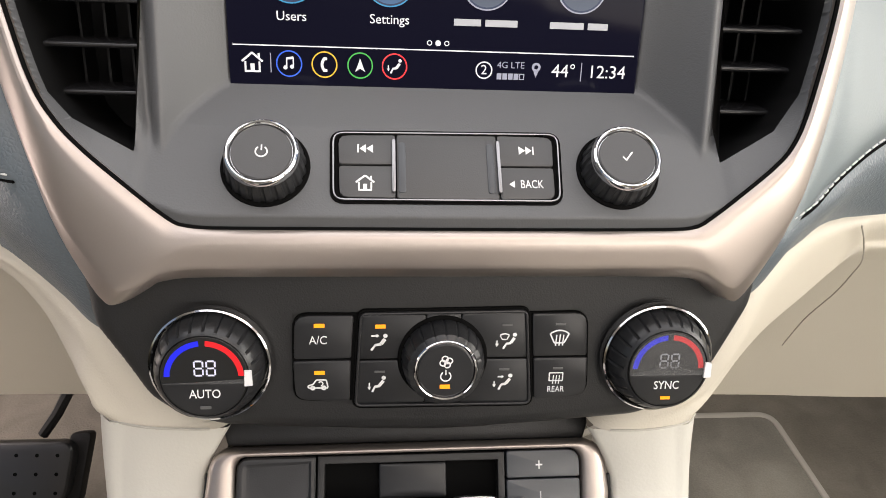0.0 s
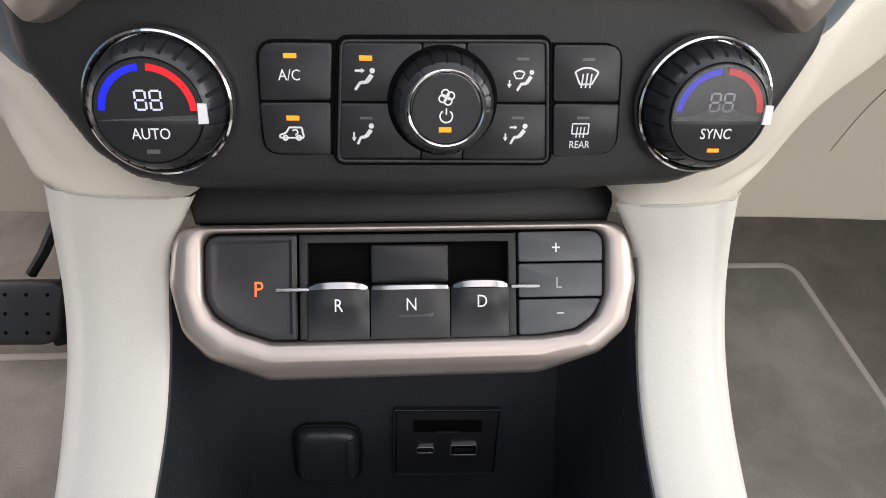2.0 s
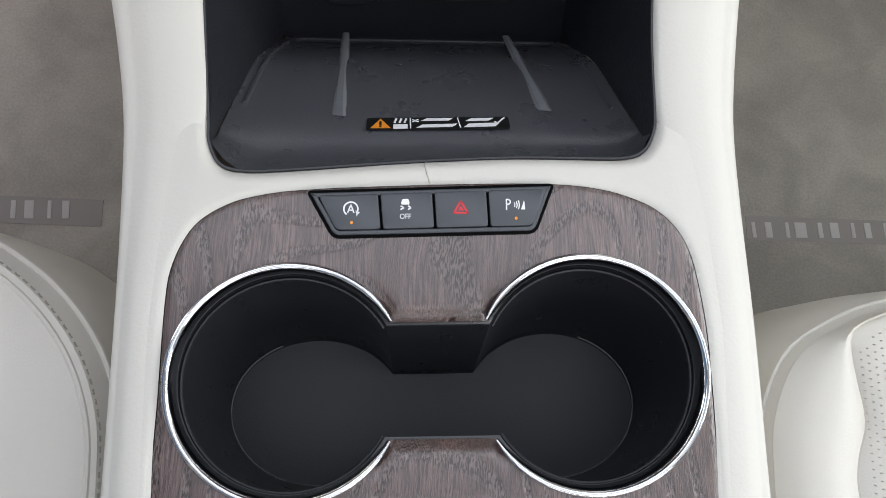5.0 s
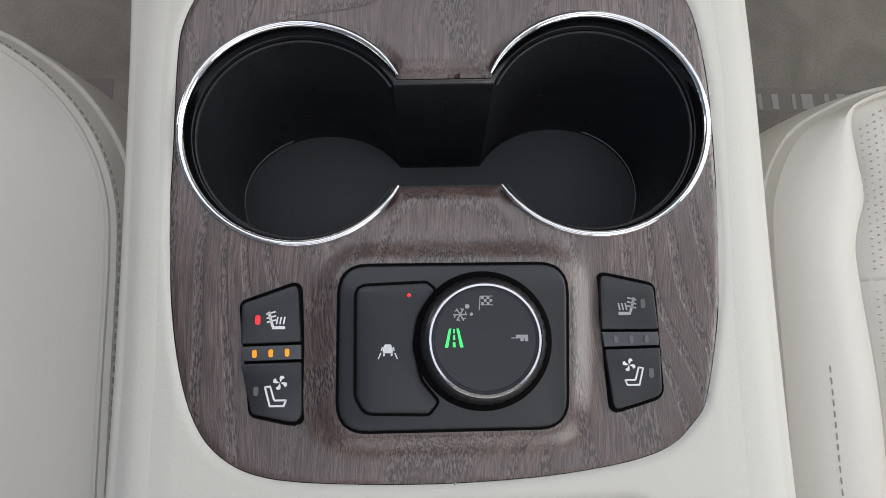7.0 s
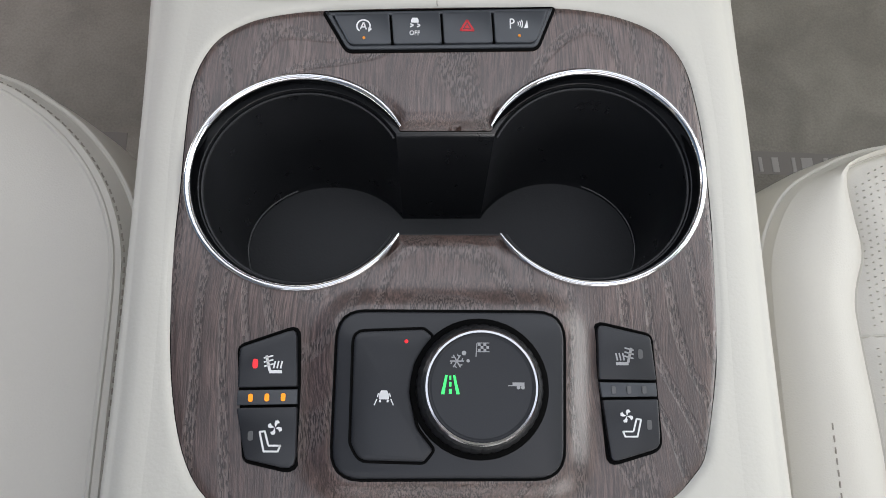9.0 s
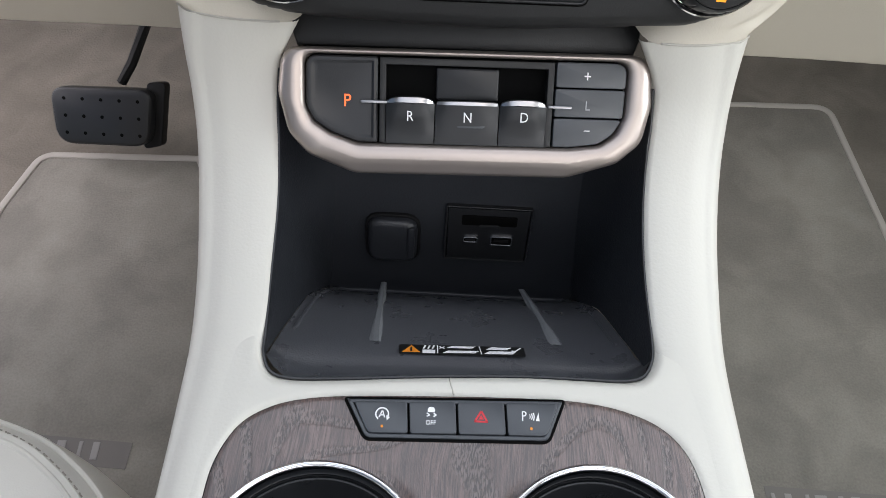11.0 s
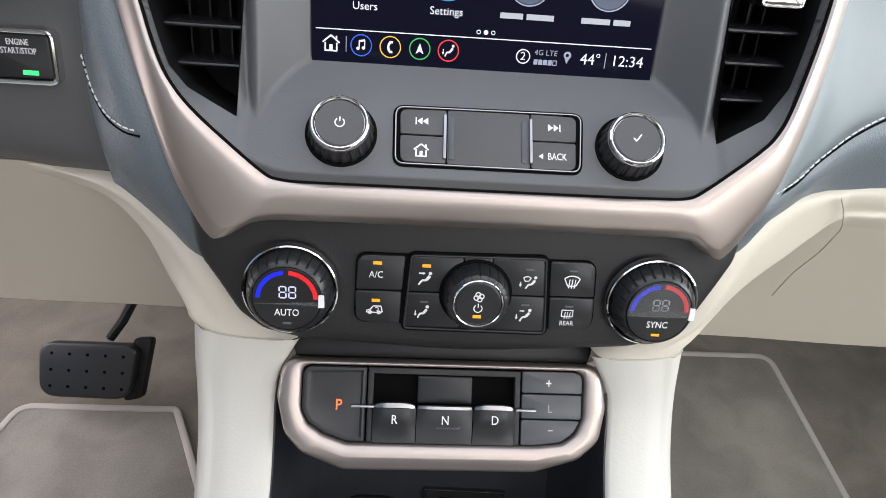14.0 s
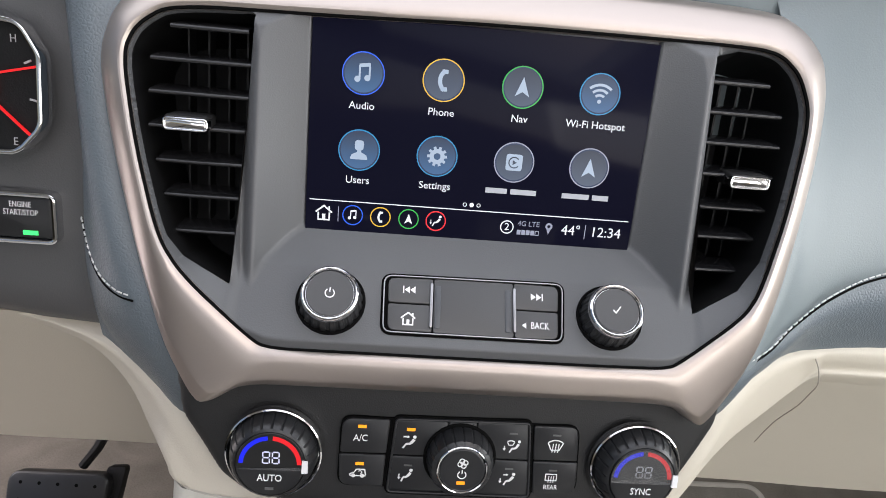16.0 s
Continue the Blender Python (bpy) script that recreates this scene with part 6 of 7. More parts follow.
# ---- storage bin ----
bin_ = thing("storage_bin", (-0.007, 0.22, 0.32), "grained black open storage bin with a sloping charging mat", "storage bin")
prof = [(0.1366, 0.4502), (0.1400, 0.4440), (0.1450, 0.4340), (0.1520, 0.4270), (0.1620, 0.4230), (0.1850, 0.4060), (0.2200, 0.3780), (0.2480, 0.3400), (0.2560, 0.3270), (0.2600, 0.3225), (0.2632, 0.3260), (0.2680, 0.3430), (0.2840, 0.4000), (0.2930, 0.4330), (0.3010, 0.4600), (0.3130, 0.4900)]
bm = bmesh.new()
rows = []
for k, (y, z) in enumerate(smooth_line(prof, 4)):
    g = min(max((y - 0.137) / 0.125, 0), 1)
    wider = 0.017 if y > 0.2605 else 0
    xl, xr = -0.1125 + 0.014 * g - wider, 0.1000 - 0.019 * g + wider
    row = []
    for i in range(41):
        s = i / 40
        e = abs(2 * s - 1)
        lift = 0.004 * max((e - 0.80) / 0.20, 0) ** 2 * (min(max((y - 0.145) / 0.03, 0), 1) if y < 0.262 else 0)
        back = 0.010 * max((e - 0.80) / 0.20, 0) ** 2 * (1 if y >= 0.262 else 0.2)
        xx = xl + (xr - xl) * s
        front = float(np.interp(xx, (-0.109, -0.100, -0.092, -0.07, -0.04, -0.008, 0.03, 0.06, 0.08, 0.09, 0.096), (0.150, 0.1385, 0.1345, 0.1350, 0.1372, 0.1392, 0.1406, 0.1402, 0.1402, 0.1440, 0.155))) - 0.1370 + mouth_shift(xx)
        row.append((xx, y + front * min(max((0.165 - y) / 0.028, 0), 1) - back * (1 if y >= 0.262 else -1) * (1 if y >= 0.262 else 0), z + lift))
    rows.append(row)
cut = next(i for i, r in enumerate(rows) if r[20][1] >= 0.2595)
loft(bm, rows[:cut + 1], closed=False)
part("charging_mat", bm, MAT_RUBBER, bin_, "satin dark rubber charging mat", fix=False, sharp=50)
for col, dx in ((1, 0.0008), (39, -0.0008)):
    line = [(r[col][0] + dx, r[col][1], r[col][2] + 0.0006) for r in rows[:cut] if r[20][1] > 0.172]
    part("mat_edge", tube(bmesh.new(), line, 0.0013, 6), MAT_RUBBER, bin_, "raised edge of the charging mat")
part("mat_edge", tube(bmesh.new(), [(x, y - 0.0030, z + 0.0038) for x, y, z in rows[cut][1:40]], 0.0015, 6), BIN_BLACK, bin_, "raised back edge of the charging mat")
bm = bmesh.new()
loft(bm, rows[cut:], closed=False)
part("back", bm, BIN_BLACK, bin_, fix=False, sharp=50)


def evenly(pts, n):
    """The line through pts as n points at even steps."""
    p = np.array(smooth_line(pts, 6))
    run = np.concatenate(([0], np.cumsum(np.linalg.norm(np.diff(p, axis=0), axis=1))))
    return [tuple(np.interp(t, run, p[:, k]) for k in range(3)) for t in np.linspace(0, run[-1], n)]


# Each side wall spans from the mouth's edge to the mat's edge and the back corner.
for side in (-1, 1):
    bm = bmesh.new()
    rim_line = [((IN_L if side < 0 else IN_R)[max(i, 5)] - side * 0.0008, max(SIDE[i][0], 0.146) + max(i - 9, 0) * 0.010, SIDE[i][1] - 0.0022 - max(i - 9, 0) * 0.010) for i in range(4, 12)]
    foot_line = [((-0.1125 + 0.112 * (y - 0.137)) if side < 0 else (0.1000 - 0.152 * (y - 0.137)), y, z) for y, z in ((0.150, 0.436), (0.168, 0.424), (0.190, 0.407), (0.220, 0.383), (0.245, 0.349), (0.259, 0.334))]
    foot_line += [(x if side < 0 else -x - 0.0175, y + 0.003, z) for x, y, z in ((-0.0975, 0.2660, 0.345), (-0.0945, 0.2740, 0.372), (-0.0905, 0.2850, 0.410), (-0.0865, 0.2975, 0.450), (-0.0845, 0.3120, 0.488))]
    a, c = evenly(rim_line, 40), evenly(foot_line, 40)
    rows = [[tuple(np.array(p) * (1 - s) + np.array(q) * s) for p, q in zip(a, c)] for s in (0.0, 0.05, 0.15, 0.3, 0.5, 0.7, 0.85, 0.95, 1.0)]
    loft(bm, [[(x + side * 0.003, y - 0.001, z - 0.0030) for x, y, z in a]] + rows, closed=False)
    part("side_wall", bm, BIN_BLACK, bin_, fix=False, sharp=50)
for (x0, y0, z0), (x1, y1, z1), w in (((-0.0530, 0.1720, 0.4160), (-0.0570, 0.2500, 0.3540), 0.0032), ((0.0540, 0.1780, 0.4115), (0.0420, 0.2500, 0.3540), 0.0034)):
    bm = bmesh.new()
    cols = []
    for i in range(9):
        s = i / 8
        x, y, z = x0 + (x1 - x0) * s, y0 + (y1 - y0) * s, z0 + (z1 - z0) * s
        h = 0.0095 * min(1, 4 * s + 0.25, 4 * (1 - s) + 0.25)
        k = w * (1.25 - 0.75 * s)
        h *= 1.1 - 0.6 * s
        cols.append([(x - k * 1.5, y, z - 0.001), (x - k * 0.7, y - h * 0.40, z + h * 0.55), (x + k * 0.3, y - h * 0.60, z + h * 0.80), (x + k, y, z - 0.001)])
    loft(bm, cols, closed=False)
    part("rib", bm, LIT_RIB, bin_, "raised grey rib of the charging mat, lightened as if lit", fix=False)

# Warning label on the charging mat.
a = Vector((0.2200 - 0.1620, 0.3780 - 0.4230)).normalized()
LB = Matrix(((1, 0, 0, 0.0), (0.0, a.x, -a.y, 0.0), (0.0, a.y, a.x, 0.0), (0, 0, 0, 1)))
LB = Matrix.Translation((-0.0020, 0.1655, 0.4212)) @ Matrix.Rotation(radians(1.5), 4, "Z") @ LB
tag = thing("warning_label", (-0.002, 0.165, 0.4212), "black warning label with amber triangle and white pictograms", "label")
part("backing", slab(bmesh.new(), box2(-0.0375, 0.0345, -0.0055, 0.0055, 0.001), 0.0002, 0.0007), LABEL_BLACK, tag, frame_at=LB)
part("amber_triangle", prints(bmesh.new(), [[(-0.0355, -0.0042), (-0.0255, -0.0042), (-0.0305, 0.0045)]], 0, 0, 1, 0.0007), LABEL_AMBER, tag, "amber triangle", LB)
part("mark", prints(bmesh.new(), [rect(-0.0305, -0.0002, 0.0011, 0.0040), rect(-0.0305, -0.0033, 0.0011, 0.0010)], 0, 0, 1, 0.0009), LABEL_BLACK, tag, frame_at=LB)
part("heat_symbol", prints(bmesh.new(), [stroke(-0.0235 + 0.0025 * k, 0.0005, -0.0225 + 0.0025 * k, 0.0046, 0.0010) for k in range(3)] + [rect(-0.0205, -0.0030, 0.0072, 0.0040)], 0, 0, 1, 0.0007), PRINT, tag, frame_at=LB)
for q in (rect(-0.0155, 0, 0.0006, 0.0098), stroke(0.0085, 0.0048, 0.0095, -0.0048, 0.0006)):
    part("divider", prints(bmesh.new(), [q], 0, 0, 1, 0.0007), PRINT, tag, frame_at=LB)
part("phone_symbol", prints(bmesh.new(), [stroke(-0.0145, 0.0035, -0.0115, 0.0012, 0.0008), stroke(-0.0145, 0.0012, -0.0115, 0.0035, 0.0008), [(-0.0100, 0.0022), (-0.0070, 0.0045), (0.0062, 0.0045), (0.0040, 0.0022)], [(-0.0125, -0.0042), (-0.0095, -0.0015), (0.0080, -0.0010), (0.0055, -0.0038)]], 0, 0, 1, 0.0007), PRINT, tag, frame_at=LB)
part("phone_symbol", prints(bmesh.new(), [[(0.0125, 0.0015), (0.0155, 0.0042), (0.0270, 0.0042), (0.0240, 0.0015)], [(0.0110, -0.0042), (0.0140, -0.0010), (0.0295, -0.0005), (0.0270, -0.0038)], stroke(0.0270, 0.0008, 0.0285, -0.0008, 0.0009), stroke(0.0284, -0.0008, 0.0325, 0.0044, 0.0009)], 0, 0, 1, 0.0007), PRINT, tag, frame_at=LB)

# Socket cover and charging ports on the bin's back.
BK = plane(0.0, 0.2610, 0.322, 15.6, 0.0)
socket = thing("socket_cover", tuple(BK @ Vector((-0.053, 0.035, 0))), "black rubber cap over a power socket", "socket")
q = box2(-0.0700, -0.0350, 0.0352, 0.0730, 0.010)
part("ring", ring(bmesh.new(), inset(q, -0.0022), inset(q, 0.0005), -0.004, 0.0016, 0.0006), BLACK, socket, frame_at=BK)
part("cap", slab(bmesh.new(), q, -0.004, 0.0070, 0.0050, 4), BIN_BLACK, socket, "square rubber cap", BK)
part("pull", slab(bmesh.new(), rounded([(-0.0420, 0.0420), (-0.0370, 0.0400), (-0.0365, 0.0690), (-0.0420, 0.0680)], 0.002), 0.005, 0.0082, 0.0013), BIN_BLACK, socket, "finger pull", BK)
ports = thing("charging_ports", tuple(BK @ Vector((0.014, 0.04, 0))), "black port plate with two silver-edged sockets", "socket")
q = box2(-0.0158, 0.0442, 0.0378, 0.0860, 0.002)
part("plate", ring(bmesh.new(), q, inset(q, 0.0014), -0.003, 0.0024, 0.0006), KEY, ports, frame_at=BK)
part("plate_face", slab(bmesh.new(), inset(q, 0.0018), -0.003, 0.0016, 0.0004), KEY, ports, frame_at=BK)
part("card_slot", slab(bmesh.new(), box2(-0.0045, 0.0340, 0.0700, 0.0785, 0.001), 0.001, 0.0022, 0.0003), GAP, ports, "dark card slot", BK)
part("slot_lip", slab(bmesh.new(), box2(0.0080, 0.0220, 0.0690, 0.0712, 0.0006), 0.001, 0.0032, 0.0004), KEY, ports, frame_at=BK)
for cx, w, h, r in ((0.0025, 0.0108, 0.0052, 0.0023), (0.0243, 0.0158, 0.0082, 0.0012)):
    o = box2(cx - w / 2, cx + w / 2, 0.0574 - h / 2, 0.0574 + h / 2, r)
    port = part("port", ring(bmesh.new(), o, inset(o, 0.0011), 0.0, 0.0030, 0.0004), CHROME, ports, "silver socket edge", BK)
    part("tongue", slab(bmesh.new(), rect(cx, 0.0571, w * 0.66, h * 0.30), 0.0, 0.0021), BLACK, port, frame_at=BK)
    part("inside", slab(bmesh.new(), inset(o, 0.0009), 0.0, 0.0019), GAP, port, frame_at=BK)
# Fine dark lip round the bin's mouth.
side_l = [(IN_L[i], SIDE[i][0], SIDE[i][1] - 0.0022) for i in (10, 9, 8, 7, 6)]
side_r = [(IN_R[i], SIDE[i][0], SIDE[i][1] - 0.0022) for i in (6, 7, 8, 9, 10)]
mouth = [(x, y + 0.0004, 0.4490 + 0.0016 * min(abs(x + 0.005) / 0.1, 1) ** 3) for x, y in MOUTH]
lip = smooth_line(side_l + mouth + side_r, 6)
part("lip", tube(bmesh.new(), lip, 0.0009, 6), RUBBER, bin_, "fine dark lip of the mouth")

# ---- wood panel, cup holders and switches ----
WZ = 0.453
CUP_L, CUP_R, CUP_R0 = (-0.0690, 0.0388), (0.0612, 0.0418), 0.0500


def cup_outline(grow=0.0, n=56):
    """Two round cups joined by a waist."""
    r = CUP_R0 + grow
    flat_top = lambda pts, c: [(x, y if y < c[1] else c[1] + (y - c[1]) * (0.955 if c is CUP_L else 0.988)) for x, y in pts]
    al = math.atan2(0.0645 - CUP_L[1], -0.0255 - CUP_L[0])
    bl = math.atan2(0.0130 - CUP_L[1], -0.0255 - CUP_L[0])
    ar = math.atan2(0.0645 - CUP_R[1], 0.0155 - CUP_R[0])
    br = math.atan2(0.0136 - CUP_R[1], 0.0200 - CUP_R[0]) + 2 * math.pi
    left = [(CUP_L[0] + r * math.cos(al + (bl + 2 * math.pi - al) * i / n), CUP_L[1] + r * math.sin(al + (bl + 2 * math.pi - al) * i / n)) for i in range(n + 1)]
    right = [(CUP_R[0] + r * math.cos(br + (ar + 2 * math.pi - br) * i / n), CUP_R[1] + r * math.sin(br + (ar + 2 * math.pi - br) * i / n)) for i in range(n + 1)]
    return flat_top(left, CUP_L), flat_top(right, CUP_R)


cl, cr = cup_outline(0.0)
hole = cl + cr
wood = thing("wood_panel", (-0.004, 0.0, 0.45), "dark grey-brown open-pore oak panel with a satin finish", "panel")
DIAL_PLATE = rounded([(-0.0505, -0.0900), (0.0428, -0.0895), (0.0452, -0.0225), (-0.0500, -0.0225)], 0.012, 6)


def veneer_height(X, Y):
    """Nearly flat; it swells round the dial plate and rolls down at its rim and at the bridges between the cups."""
    dq, dw, dh = dist_to(DIAL_PLATE, X, Y), -dist_to(wood_out, X, Y), dist_to(hole, X, Y)
    swell = 0.0050 * np.exp(-((np.maximum(dq, 0) / 0.0090) ** 2)) * np.clip((Y + 0.112) / 0.02, 0, 1)
    bridge = np.clip((0.034 - np.abs(X + 0.0045)) / 0.010, 0, 1)
    crown = -0.0007 * (np.abs(X + 0.004) / 0.115) ** 2.5
    return WZ + 0.0004 + swell + crown - 0.0006 * (1 - np.clip(dw / 0.0030, 0, 1)) ** 2 - bridge * 0.0048 * (1 - np.clip(dh / 0.0085, 0, 1)) ** 2


bm = moulded(np.arange(-0.1260, 0.1180, 0.0013), np.arange(-0.1150, 0.1300, 0.0013), lambda X, Y: np.minimum(-dist_to(wood_out, X, Y), dist_to(hole, X, Y)), veneer_height, 0.0013)
part("veneer", bm, OAK, wood, fix=False, sharp=60)
bm = bmesh.new()
loft(bm, [[(x, y, WZ - 0.0010) for x, y in wood_out], [(x, y, WZ - 0.006) for x, y in wood_out]])
part("veneer_edge", bm, OAK, wood)
part("shut_line", tube(bmesh.new(), [(x, y, WZ - 0.0014) for x, y in inset(wood_out, -0.0002)], 0.0004, 5, True), GAP, wood)

cups = thing("cup_holder", (-0.004, 0.04, 0.37), "twin black cup holder with chrome rims", "cup holder")


def deeper(pts, s, dy, z):
    return [((x + 0.004) * (1 - 0.06 * s) - 0.004, 0.0388 + (y - 0.0388) * (1 - 0.20 * s) - dy * s, z) for x, y in pts]


bm = bmesh.new()
h2 = cup_outline(-0.0020)
h2 = h2[0] + h2[1]
loft(bm, [[(x, y, WZ - 0.0056) for x, y in hole], [(x, y, WZ - 0.0062) for x, y in h2], deeper(h2, 0.05, 0.015, WZ - 0.0100), deeper(h2, 0.5, 0.015, WZ - 0.042), deeper(h2, 0.92, 0.015, WZ - 0.074), deeper(h2, 1.0, 0.015, WZ - 0.078), deeper(h2, 1.06, 0.015, WZ - 0.079)])
part("well", bm, CUP_BLACK, cups, "smooth black wells joined by a waist", sharp=50)
bm = bmesh.new()
loft(bm, [deeper(h2, 1.0, 0.015, WZ - 0.081), deeper(h2, 1.0, 0.015, WZ - 0.0786)], cap0=True, cap1=True)
part("well_floor", bm, CUP_FLOOR, cups, "matt black floor of the wells")
for arc in cup_outline(0.0004):
    bm = bmesh.new()
    cols = []
    k = len(arc)
    c = CUP_L if arc[0][0] < 0 and arc[k // 2][0] < 0 else CUP_R
    for i, (x, y) in enumerate(arc):
        d = Vector((x - c[0], y - c[1])).normalized()
        taper = min(1, 0.35 + i / 5, 0.35 + (k - 1 - i) / 5)
        sec = [(0.0021, -0.001), (0.0020, 0.0010), (0.0014, 0.0020), (0.0004, 0.0023), (-0.0006, 0.0018), (-0.0014, 0.0004), (-0.0020, -0.0018), (-0.0027, -0.0068)]
        cols.append([(x + d.x * a * taper, y + d.y * a * taper, WZ + b * taper) for a, b in sec])
    loft(bm, cols, closed=False)
    part("chrome_rim", bm, CHROME, cups, "polished chrome rim", fix=False, sharp=60)
    inner = [((x - c[0]) * 0.925 + c[0], (y - c[1]) * 0.925 + c[1] - 0.0006, WZ - 0.0082) for x, y in arc]
    part("inner_lip", tube(bmesh.new(), inner, 0.0007, 6), KEY, cups, "fine grey inner lip")
    low = deeper([((x - c[0]) * 0.955 + c[0], (y - c[1]) * 0.955 + c[1]) for x, y in arc], 1.0, 0.015, WZ - 0.0775)
    part("floor_edge", tube(bmesh.new(), low[16:-8] if c is CUP_L else low[8:-16], 0.00045, 5), STONE_KEY, cups, "thin grey edge of the cup floor")

# Row of four switches in front of the cups.
SW = Matrix.Translation((0, 0, WZ))
bank = thing("switch_bank", (-0.008, 0.112, WZ), "row of four dark switches in a tapered black frame", "switch panel")
q = rounded([(-0.0516, 0.0994), (0.0388, 0.1022), (0.0480, 0.1256), (-0.0640, 0.1212)], [0.006, 0.006, 0.002, 0.002])
part("gap_edge", ring(bmesh.new(), q, inset(q, 0.0014), -0.004, 0.0008), GAP, bank, frame_at=SW)
part("frame", ring(bmesh.new(), inset(q, 0.0014), inset(q, 0.0034), -0.004, 0.0018, 0.0005), KEY_BLUE, bank, frame_at=SW)
part("bed", slab(bmesh.new(), inset(q, 0.0030), -0.004, 0.0004), GAP, bank, frame_at=SW)
FOUR = [([(-0.0500, 0.1030), (-0.0304, 0.1036), (-0.0318, 0.1196), (-0.0582, 0.1186)], [0.004, 0.0005, 0.0005, 0.001], "loop_a", -0.0436, 0.1125, 0.0078, PRINT), ([(-0.0294, 0.1036), (-0.0068, 0.1044), (-0.0078, 0.1206), (-0.0308, 0.1197)], 0.0005, "skid", -0.0196, 0.1142, 0.0068, PRINT), ([(-0.0058, 0.1044), (0.0172, 0.1051), (0.0164, 0.1216), (-0.0068, 0.1207)], 0.0005, "triangle", 0.0050, 0.1135, 0.0076, RED_PRINT), ([(0.0182, 0.1051), (0.0372, 0.1056), (0.0436, 0.1226), (0.0174, 0.1217)], [0.0005, 0.004, 0.001, 0.0005], "park", 0.0292, 0.1150, 0.0072, PRINT)]
for qq, r, sym, x, y, s, ink in FOUR:
    key = part("switch", slab(bmesh.new(), rounded(qq, r, 3), -0.003, 0.0026, 0.0006), KEY_BLUE, bank, frame_at=SW)
    part("symbol", prints(bmesh.new(), GLYPH[sym], x, y, s * 0.88, 0.0026), ink, key, frame_at=SW)
    if sym == "skid":
        part("lettering", words("OFF", 0.0034, x, y - 0.0050, 0.0026, 0.85), PRINT, key, frame_at=SW)
    if sym in ("loop_a", "park"):
        part("indicator", slab(bmesh.new(), circle(x + 0.0004, y - 0.0062, 0.0007, 12), 0.0024, 0.0029), LABEL_AMBER, key, "small amber lamp", SW)

# Heated seat switches.


def seat_switch(pts_a, pts_m, pts_b, sym_a, sym_b, lit, label):
    sw = thing("seat_switch", (pts_m[0][0], pts_m[0][1], WZ), label, "switch", "seat heating switches")
    hull = inset(rounded(pts_a[:2] + pts_b, [0.003, 0.003, 0.005, 0.003], 4), -0.0012)
    part("gap_edge", slab(bmesh.new(), hull, -0.004, 0.0006), GAP, sw, frame_at=SW)
    for nm, q, r in (("upper_key", pts_a[:2] + [pts_m[1], pts_m[0]], [0.003, 0.003, 0.0005, 0.0005]), ("lower_key", [pts_m[3], pts_m[2]] + pts_b, [0.0005, 0.0005, 0.005, 0.003])):
        part(nm, slab(bmesh.new(), inset(rounded(q, r, 3), 0.0005), -0.003, 0.0032, 0.0006), DIAL_BLACK, sw, frame_at=SW)
    part("lamp_strip", slab(bmesh.new(), inset([pts_m[0], pts_m[1], pts_m[2], pts_m[3]], 0.0006), -0.003, 0.0026, 0.0004), KEY_BLUE, sw, frame_at=SW)
    a, b = Vector(pts_m[0]).lerp(Vector(pts_m[3]), 0.5), Vector(pts_m[1]).lerp(Vector(pts_m[2]), 0.5)
    for k in range(3):
        p = a.lerp(b, (0.24, 0.50, 0.76)[k])
        part("lamp", slab(bmesh.new(), box2(p.x - 0.0009, p.x + 0.0009, p.y - 0.0017, p.y + 0.0015, 0.0003), 0.002, 0.0031), AMBER if lit else LED_OFF, sw, "lit amber lamp" if lit else "", SW)
    return sw, (a + b) / 2


sa, m = seat_switch([(-0.0912, -0.0372), (-0.0672, -0.0288)], [(-0.0912, -0.0546), (-0.0656, -0.0540), (-0.0654, -0.0612), (-0.0912, -0.0618)], [(-0.0648, -0.0876), (-0.0862, -0.0828)], None, None, True, "dark rocker switch with lit amber lamps and seat symbols")
part("red_lamp", slab(bmesh.new(), box2(-0.0848, -0.0828, -0.0462, -0.0424, 0.0003), 0.003, 0.0037), RED_LIT, sa, "lit red lamp", SW)
part("symbol", prints(bmesh.new(), GLYPH["seat_heat"], -0.0762, -0.0445, 0.0085, 0.0032), PRINT, sa, frame_at=SW)
part("symbol", prints(bmesh.new(), GLYPH["seat_side"], -0.0760, -0.0752, 0.0095, 0.0032), PRINT, sa, frame_at=SW)
part("symbol", prints(bmesh.new(), GLYPH["fan_small"], -0.0742, -0.0700, 0.0054, 0.0033), PRINT, sa, frame_at=SW)
part("indicator", slab(bmesh.new(), box2(-0.0850, -0.0830, -0.0752, -0.0714, 0.0004), 0.0026, 0.0034), LED_OFF, sa, frame_at=SW)
sb, m = seat_switch([(0.0594, -0.0262), (0.0828, -0.0316)], [(0.0590, -0.0506), (0.0842, -0.0508), (0.0844, -0.0576), (0.0600, -0.0580)], [(0.0842, -0.0780), (0.0628, -0.0842)], None, None, False, "dark rocker switch with unlit lamps and seat symbols")
part("symbol", prints(bmesh.new(), [[(-x, y) for x, y in p] for p in GLYPH["seat_heat"]], 0.0705, -0.0405, 0.0085, 0.0032), PRINT_DIM, sb, frame_at=SW)
part("symbol", prints(bmesh.new(), [[(-x, y) for x, y in p] for p in GLYPH["seat_side"]], 0.0722, -0.0695, 0.0085, 0.0032), PRINT, sb, frame_at=SW)
part("symbol", prints(bmesh.new(), GLYPH["fan_small"], 0.0702, -0.0650, 0.0050, 0.0033), PRINT, sb, frame_at=SW)
for x, y in ((0.0775, -0.0395), (0.0795, -0.0685)):
    part("indicator", slab(bmesh.new(), box2(x - 0.001, x + 0.001, y - 0.002, y + 0.002, 0.0004), 0.0026, 0.0034), LED_OFF, sb, frame_at=SW)

